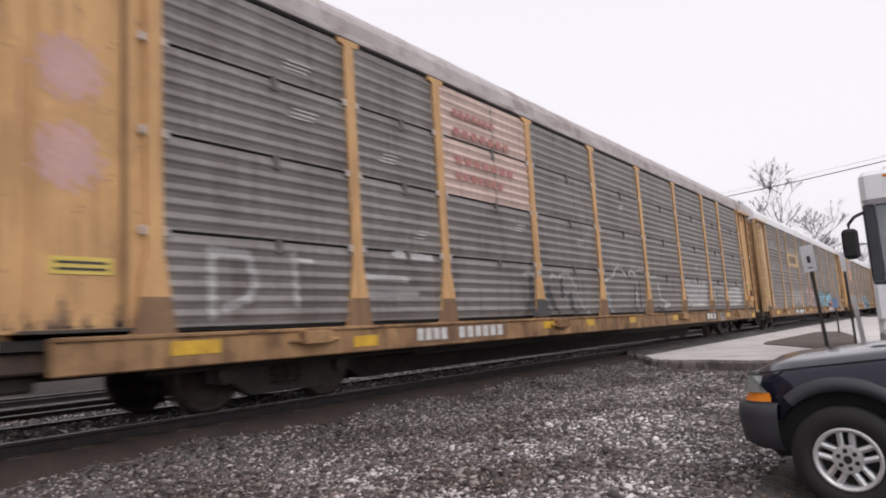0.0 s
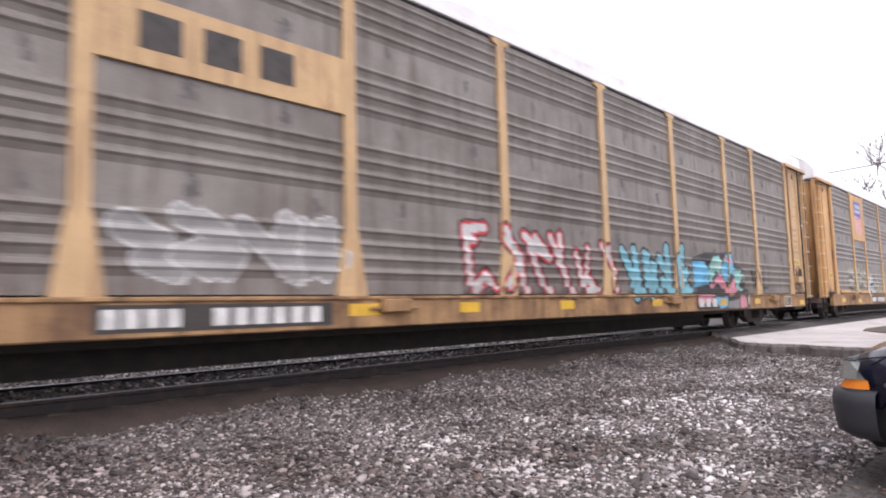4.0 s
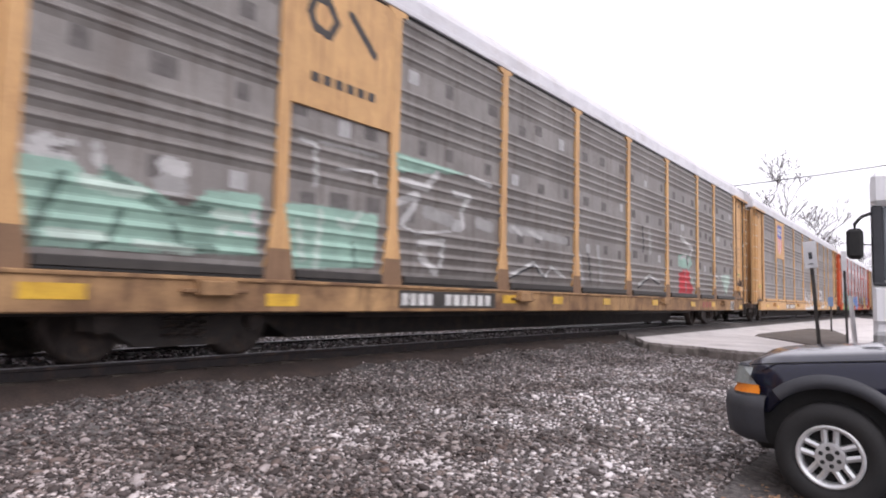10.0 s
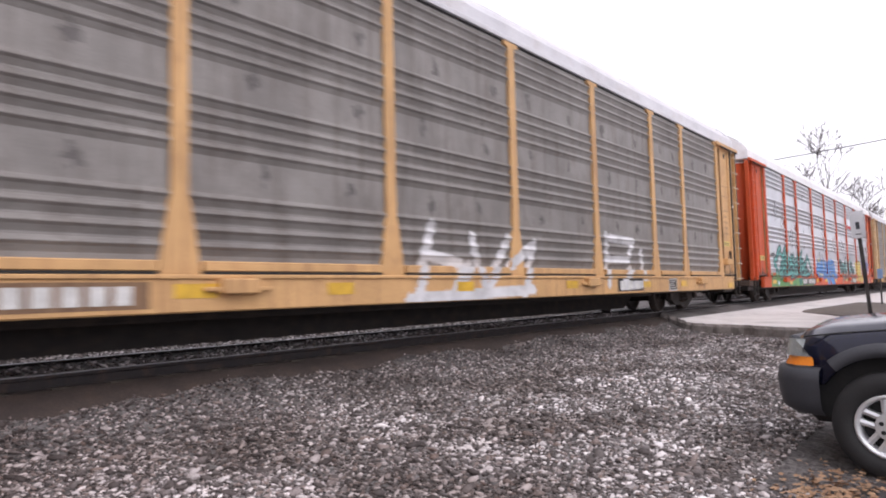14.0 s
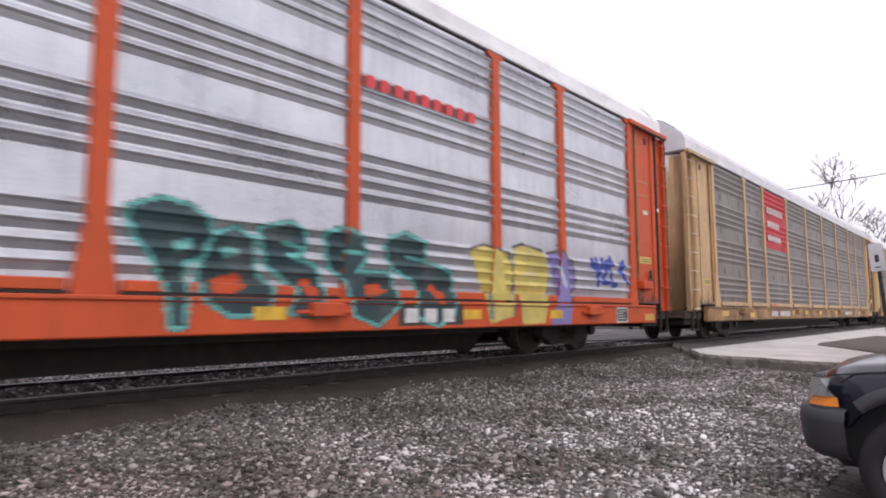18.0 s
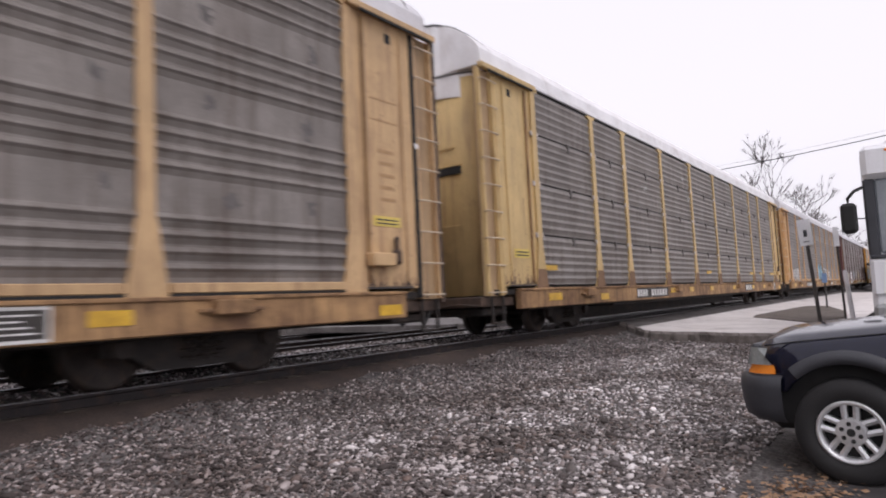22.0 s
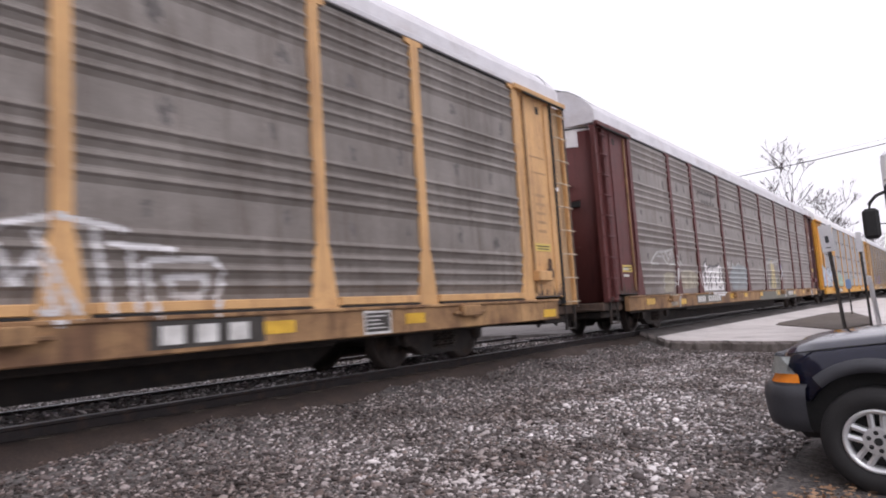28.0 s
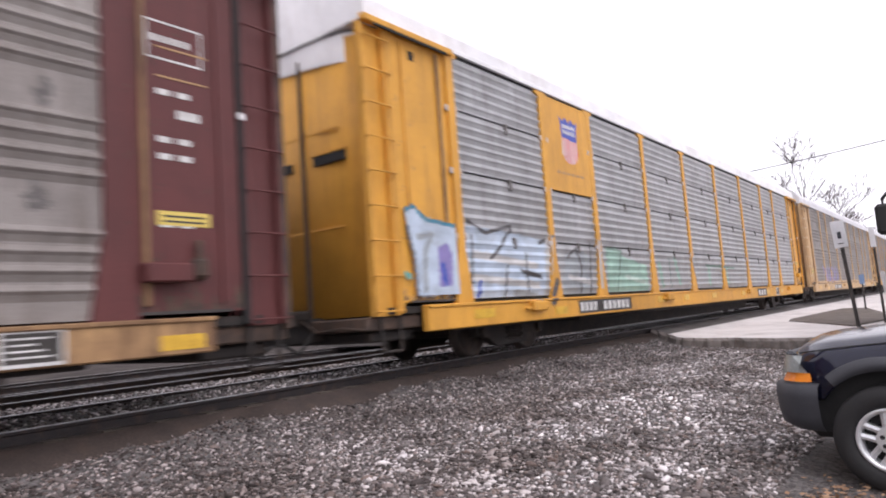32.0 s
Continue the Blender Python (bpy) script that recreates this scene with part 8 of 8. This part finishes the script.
def spoke_mesh():
    """One of the five twin spokes of the wheel, in the plane of the disc (y, z), pointing up."""
    v, q = [], []
    for s in (-1, 1):
        o = [(s * 0.014, 0.06), (s * 0.054, 0.06), (s * 0.062, 0.205), (s * 0.020, 0.207)]
        n = len(v)
        v += [(-0.092, a, b) for a, b in o] + [(-0.045, a * 1.05, b) for a, b in o] + [(-0.100, (o[0][0] + o[1][0]) / 2, 0.06), (-0.104, (o[2][0] + o[3][0]) / 2, 0.2)]
        q += [(n, n + 8, n + 9, n + 3), (n + 8, n + 1, n + 2, n + 9), (n + 1, n + 5, n + 6, n + 2), (n + 4, n, n + 3, n + 7), (n, n + 1, n + 8), (n + 3, n + 9, n + 2)]
    return mesh_from("spoke", v, q)


def truck_wheel(truck, x, y):
    t = part("wheel", lathe_mesh("tyre", TYRE, "x", 48), M["tyre"], truck, (x, y, 0.38))
    part("rim", lathe_mesh("rim", RIM, "x", 40), M["alloy"], t)
    part("hub_dark", cyl_mesh(0.195, 0.02, "x", 32), M["dark"], t, (-0.01, 0, 0))
    part("hub", cyl_mesh(0.102, 0.06, "x", 28, 0.012), M["alloy"], t, (-0.086, 0, 0))
    part("hub_cap", cyl_mesh(0.028, 0.03, "x", 16, 0.006), M["dark"], t, (-0.112, 0, 0))
    for i in range(5):
        part("spoke", SPOKE, M["alloy"], t, (0, 0, 0), "", (72 * i, 0, 0))
    for i in range(6):
        a = math.radians(60 * i + 20)
        part("lug_nut", cyl_mesh(0.016, 0.02, "x", 10), M["dark"], t, (-0.110, 0.062 * math.cos(a), 0.062 * math.sin(a)))
    return t


SPOKE = spoke_mesh()
truck = empty("pickup_truck", pose(5.61, 0.60, 0.0, 0, 0, -4))
part("front_body", truck_shell(), M["car_paint"], truck)
# solid near-black block; shade inside the wheel arch is put in as colour
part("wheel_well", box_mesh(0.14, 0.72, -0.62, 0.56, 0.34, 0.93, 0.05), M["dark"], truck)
part("wheel_flare", arch_strip(), M["trim"], truck, (0, 0, 0), "dark grey plastic wheel flare")
part("bumper", bumper_mesh(), M["trim"], truck, (0, 0, 0), "dark grey plastic bumper")
part("headlamp", lamp_mesh(0.845, 0.975, 0.60, 0.50), M["lens"], truck, (0, 0, 0), "clear headlamp lens")
part("indicator", lamp_mesh(0.775, 0.842, 0.49, 0.46), M["amber"], truck, (0, 0, 0), "amber turn signal lens")
part("grille", box_mesh(0.5, 1.34, 0.70, 0.78, 0.78, 0.97, 0.02), M["trim"], truck)
part("bonnet_seam", tube_mesh([(0.11, 0.56, 0.99), (0.095, 0.3, 1.025), (0.09, -0.2, 1.075), (0.09, -0.8, 1.135)], 0.006), M["dark"], truck)
part("door", extrude_mesh("tdoor", [(-0.92, 0.45), (-2.0, 0.45), (-2.0, 1.12), (-0.92, 1.10)], 0.0, 0.08, "yz"), M["car_paint"], truck)
part("sill_step", box_mesh(-0.02, 0.10, -2.1, -0.55, 0.36, 0.46, 0.02), M["trim"], truck)
part("rear_body", box_mesh(0.0, 1.84, -4.1, -2.0, 0.45, 1.14, 0.07), M["car_paint"], truck)
part("cab_floor", box_mesh(0.08, 1.76, -2.0, -0.9, 0.45, 1.10, 0.03), M["car_paint"], truck)
cab = part("cab", extrude_mesh("cab", [(-0.95, 1.10), (-1.5, 1.62), (-1.62, 1.66), (-2.7, 1.68), (-3.0, 1.12)], 0.12, 1.72, "yz"), M["car_paint"], truck)
part("side_window", extrude_mesh("win", [(-1.25, 1.16), (-1.62, 1.57), (-2.55, 1.60), (-2.75, 1.18)], 0.11, 0.118, "yz"), M["glass"], cab)
part("windscreen", extrude_mesh("ws", [(-0.985, 1.155), (-1.455, 1.60), (-1.45, 1.61), (-0.97, 1.165)], 0.22, 1.62, "yz"), M["glass"], cab)
truck_wheel(truck, 0.10, 0.0)
truck_wheel(truck, 0.10, -2.95)
for y in (0.0, -2.95):
    w = part("far_wheel", lathe_mesh("tyre", TYRE, "x", 48), M["tyre"], truck, (1.72, y, 0.38))
    part("far_rim", cyl_mesh(0.222, 0.12, "x", 24), M["alloy"], w)
tagged(truck, "dark blue-black pickup truck with silver alloy wheels on asphalt", "truck")

# ---- motorhome, front towards the lot ----
M["rv"] = node_mat("white_coach_paint", (0.80, 0.80, 0.82), (0.86, 0.86, 0.88), 2, 0.35, 0, 0.02, 90, (0.5, 0.49, 0.48), 0.25, True)
# windscreen lighter than clear glass: the sky's reflection is put into its colour
M["screen"] = node_mat("grey_green_windscreen", (0.19, 0.21, 0.23), (0.26, 0.28, 0.30), 0.8, 0.08, 0.0, 0.0)
rv = empty("motorhome", pose(12.9, 0.80, 0.1, 0, 0, 3))
body = part("body", box_mesh(0.06, 9.2, -2.5, 0.0, 0.75, 3.52, 0.07), M["rv"], rv)
part("nose_panel", box_mesh(0.0, 0.12, -2.46, -0.01, 1.10, 1.72, 0.05), M["rv"], rv)
part("brow", box_mesh(-0.06, 0.3, -2.48, -0.01, 3.04, 3.60, 0.08), M["rv"], rv, (0, 0, 0), "white brow over the windscreen")
part("windscreen", box_mesh(0.035, 0.08, -2.32, -0.17, 1.80, 3.03, 0.03), M["screen"], rv)
part("screen_post", box_mesh(0.02, 0.16, -0.175, -0.008, 1.76, 3.05, 0.03), M["trim"], rv)
part("screen_sill", box_mesh(0.0, 0.14, -2.46, -0.02, 1.72, 1.785, 0.02), M["trim"], rv)
part("front_bumper", box_mesh(-0.16, 0.1, -2.48, 0.0, 0.52, 0.98, 0.06), M["steel_pale"], rv, (0, 0, 0), "grey front bumper")
part("tow_bracket", box_mesh(-0.42, -0.1, -0.95, -0.55, 0.78, 0.98, 0.04), M["steel_pale"], rv)
mir = part("mirror", box_mesh(-0.20, 0.02, 0.10, 0.34, 2.16, 2.66, 0.05), M["dark"], rv, (0, 0, 0), "black mirror head")
part("mirror_arm", tube_mesh([(0.05, 0.0, 2.92), (-0.06, 0.12, 2.86), (-0.09, 0.22, 2.74), (-0.09, 0.22, 2.6)], 0.028, 8), M["dark"], mir)
part("mirror_stay", tube_mesh([(0.05, 0.0, 2.40), (-0.05, 0.12, 2.40)], 0.012, 6), M["dark"], mir)
for y in (-0.42, -1.25, -2.1):
    part("marker_lamp", box_mesh(-0.075, -0.05, y - 0.07, y + 0.07, 3.46, 3.505, 0.01), M["amber"], rv, (0, 0, 0), "amber marker lamp")
part("roof_unit", box_mesh(0.3, 1.3, -1.6, -0.35, 3.52, 3.72, 0.06), M["rv"], rv)
part("side_stripe", box_mesh(0.5, 9.0, -0.005, 0.006, 1.25, 1.42), M["trim"], rv)
for x in (1.2, 6.4):
    for y in (-0.2, -2.3):
        part("wheel", lathe_mesh("rvtyre", [(0.0, -0.12), (0.25, -0.12), (0.40, -0.12), (0.45, -0.08), (0.45, 0.08), (0.40, 0.12), (0.0, 0.12)], "y", 28), M["tyre"], rv, (x, y, 0.36))
part("under_floor", box_mesh(0.2, 9.0, -2.4, -0.1, 0.45, 0.76, 0.03), M["trim"], rv)
tagged(rv, "white motorhome with black mirror and tall windscreen", "motorhome")

# ---- signs and posts ----
M["post"] = node_mat("dark_weathered_post", (0.035, 0.032, 0.03), (0.075, 0.066, 0.06), 6, 0.7, 0.1, 0.2)
M["sign_white"] = node_mat("white_sign_sheet", (0.66, 0.66, 0.68), (0.76, 0.76, 0.78), 3, 0.4, 0, 0.02)
M["sign_blue"] = node_mat("blue_sign_sheet", (0.16, 0.25, 0.42), (0.20, 0.30, 0.48), 3, 0.4, 0, 0.02)


def post_sign(name, x, y, z0, h, sw, sh, face, lean, label, mark=None):
    s = empty(name, pose(x, y, z0, lean, 0, 0))
    part("post", box_mesh(-0.03, 0.03, -0.03, 0.03, -0.2, h, 0.008), M["post"], s)
    p = part("sign_sheet", box_mesh(-0.055, -0.045, -sw / 2, sw / 2, h - sh - 0.02, h + 0.02, 0.003), M[face], s)
    if mark:
        part("symbol", box_mesh(-0.059, -0.055, -sw * 0.14, sw * 0.14, h - sh * 0.68, h - sh * 0.40, 0.0), M[mark], p)
        part("symbol", box_mesh(-0.059, -0.055, -sw * 0.2, sw * 0.2, h - sh * 0.9, h - sh * 0.86, 0.0), M[mark], p)
    return tagged(s, label, "road sign", "posts by the street")


post_sign("parking_sign", 14.15, 1.70, 0.25, 2.42, 0.22, 0.46, "sign_white", -3.8, "white parking sign with dark symbol on a dark leaning post", "trim")
post_sign("small_sign", 20.95, 1.92, 0.42, 2.55, 0.13, 0.50, "sign_white", -1.0, "narrow white sign on a dark post")
post_sign("blue_sign", 31.0, 3.42, 0.42, 1.42, 0.18, 0.34, "sign_blue", 0.0, "small blue sign on a thin post")
bol = empty("bollard", pose(21.4, 1.78, 0.42, -4, 0, 0))
part("pipe", cyl_mesh(0.06, 1.35, "z", 16), M["white"], bol, (0, 0, 0.65), "white painted pipe")
part("cap", cyl_mesh(0.06, 0.06, "z", 16, 0.0, 0.03), M["sign_white"], bol, (0, 0, 1.35))
tagged(bol, "white leaning pipe bollard beside the street", "bollard", "posts by the street")

# ---- overhead wires with their poles ----
M["wire"] = node_mat("black_wire", (0.012, 0.012, 0.012), (0.02, 0.02, 0.02), 5, 0.7)
for dz, dx, r in ((0.0, 0.0, 0.026), (0.30, 0.3, 0.007)):
    pts = []
    for i in range(25):
        y = -26 + 68 * i / 24
        pts.append((41.5 + dx + 0.015 * (y + 26), y, 8.43 + dz + (0.0022 + 0.0002 * dz) * (y - 19) ** 2))
    w = new("overhead_wire", tube_mesh(pts, r, 5))
    w.data.materials.append(M["wire"])
    tagged(w, "black overhead wire across the street", "wire", "overhead wires")
for y in (-26, 42):
    u = empty("utility_pole", pose(41.6 + 0.015 * (y + 26), y, 0))
    part("pole", cyl_mesh(0.16, 13.4, "z", 12, 0.0, 0.11), M["tie"], u, (0, 0, 6.7))
    part("crossarm", box_mesh(-0.8, 0.8, -0.06, 0.06, 11.2, 11.34, 0.01), M["tie"], u)
    tagged(u, "brown wooden utility pole with a crossarm", "utility pole", "utility poles")

# ---- bare trees ----
M["bark"] = node_mat("grey_brown_bark", (0.06, 0.048, 0.043), (0.11, 0.09, 0.082), 5, 0.9, 0, 0.4, 30)
M["twig"] = node_mat("grey_brown_twigs", (0.075, 0.06, 0.056), (0.12, 0.10, 0.095), 5, 0.9, 0, 0.1)


def bare_tree(seed, height, name="bare_tree", spread=0.62, levels=6, fine=0.016):
    """A leafless tree: tapered trunk, forking limbs, many fine twigs."""
    rnd = random.Random(seed)
    limbs, twigs = [], []

    def grow(p, d, length, r, level):
        bend = Vector((rnd.uniform(-1, 1), rnd.uniform(-1, 1), rnd.uniform(-0.3, 0.6))) * 0.16
        q1 = p + d * length * 0.5
        q2 = q1 + (d + bend).normalized() * length * 0.5
        (limbs if level < 2 else twigs).append(([p, q1, q2], r))
        if level >= levels:
            return
        k = 3 if level < 3 else (2 if rnd.random() < 0.45 else 3)
        for i in range(k):
            side = Vector((rnd.uniform(-1, 1), rnd.uniform(-1, 1), rnd.uniform(-0.25, 0.55))) * spread
            nd = ((d + bend) * (0.75 if i else 1.0) + side * (1.15 if i else 0.6)).normalized()
            grow(q2 if i < 2 else q1, nd, length * rnd.uniform(0.60, 0.80), max(fine, r * rnd.uniform(0.50, 0.66)), level + 1)

    grow(Vector((0, 0, 0)), Vector((0.02, 0.03, 1)), height * 0.34, height * 0.017, 0)

    def tubes(items, seg):
        v, q = [], []
        for pts, r in items:
            n0 = len(v)
            for i, p in enumerate(pts):
                d = (pts[min(i + 1, 2)] - pts[max(i - 1, 0)]).normalized()
                a = d.orthogonal().normalized()
                b = d.cross(a)
                rr = r * (1 - 0.22 * i)
                v += [p + rr * (math.cos(6.2832 * s / seg) * a + math.sin(6.2832 * s / seg) * b) for s in range(seg)]
            for i in range(2):
                for s in range(seg):
                    q.append((n0 + i * seg + s, n0 + i * seg + (s + 1) % seg, n0 + (i + 1) * seg + (s + 1) % seg, n0 + (i + 1) * seg + s))
        return mesh_from("limbs", v, q, smooth=True)

    t = empty(name)
    part("trunk", tubes(limbs, 7), M["bark"], t)
    part("crown", tubes(twigs, 3), M["twig"], t, (0, 0, 0), "leafless twigs")
    return t


tree = bare_tree(21, 15.6, "bare_tree", 0.60, 7, 0.027)
tree.matrix_basis = pose(81.0, 13.6, 0.2)
tagged(tree, "tall leafless tree with grey-brown twigs", "tree", "bare trees")
for x, y, s, seed, turn in ((92, 10.9, 12.2, 5, 40), (108, 11.2, 12.0, 8, 110), (128, 12.2, 11.0, 13, 200), (150, 10.5, 11.5, 17, 290), (46, -1.9, 14.5, 29, 75), (175, 7.5, 12.0, 31, 20)):
    t = bare_tree(seed, s, "bare_tree", 0.66, 6, 0.02)
    t.matrix_basis = pose(x, y, 0.1, 0, 0, turn)
    tagged(t, "distant leafless tree with grey-brown twigs", "tree", "bare trees")

# ---- low house behind the street ----
M["shingle"] = node_mat("dark_roof_shingle", (0.045, 0.04, 0.042), (0.08, 0.072, 0.072), 3, 0.85, 0, 0.4)
M["siding"] = node_mat("grey_house_siding", (0.28, 0.26, 0.25), (0.36, 0.34, 0.33), 2, 0.8, 0, 0.1)
house = empty("house", pose(92, 2.0, 0.1))
part("wall", box_mesh(0, 10, -9, 3, 0, 3.4), M["siding"], house)
part("roof", extrude_mesh("houseroof", [(-9.6, 3.4), (-3.0, 5.6), (3.6, 3.4), (3.6, 3.25), (-9.6, 3.25)], -0.5, 10.5, "yz"), M["shingle"], house)
for y in (-6.5, -2.5, 1.0):
    wdw = part("window", box_mesh(-0.05, 0.03, y, y + 1.1, 1.2, 2.5, 0.02), M["sign_white"], house)
    part("pane", box_mesh(-0.06, -0.05, y + 0.1, y + 1.0, 1.3, 2.4), M["glass"], wdw)
tagged(house, "low grey house with a dark shingle roof", "house")


# ---- moving things ----
def travelled(t):
    u = t - 16
    return 171.3339 + 9.026245 * u + 0.005272 * u * u + 7.5e-05 * u ** 3


OFFSET = {1: 0.05, 2: 0.02, 3: -0.02, 4: -0.03, 5: -0.04, 6: 0.03, 7: -0.01, 8: -0.08, 9: -0.05, 10: 0.06, 11: 0.06}


def motions():
    times = [t * 0.5 for t in range(0, 65)]
    for k, car in CARS:
        walk(car, [(t, pose(PITCH * k + OFFSET.get(k, 0) - travelled(t), TRACK, RAIL)) for t in times])
    turns = [t * 0.05 for t in range(0, 641)]
    for w, dx in WHEELS:
        walk(w, [(t, pose(dx, 0, 0.42, 0, -math.degrees((travelled(t) - travelled(0)) / 0.42), 0)) for t in turns])


motions()
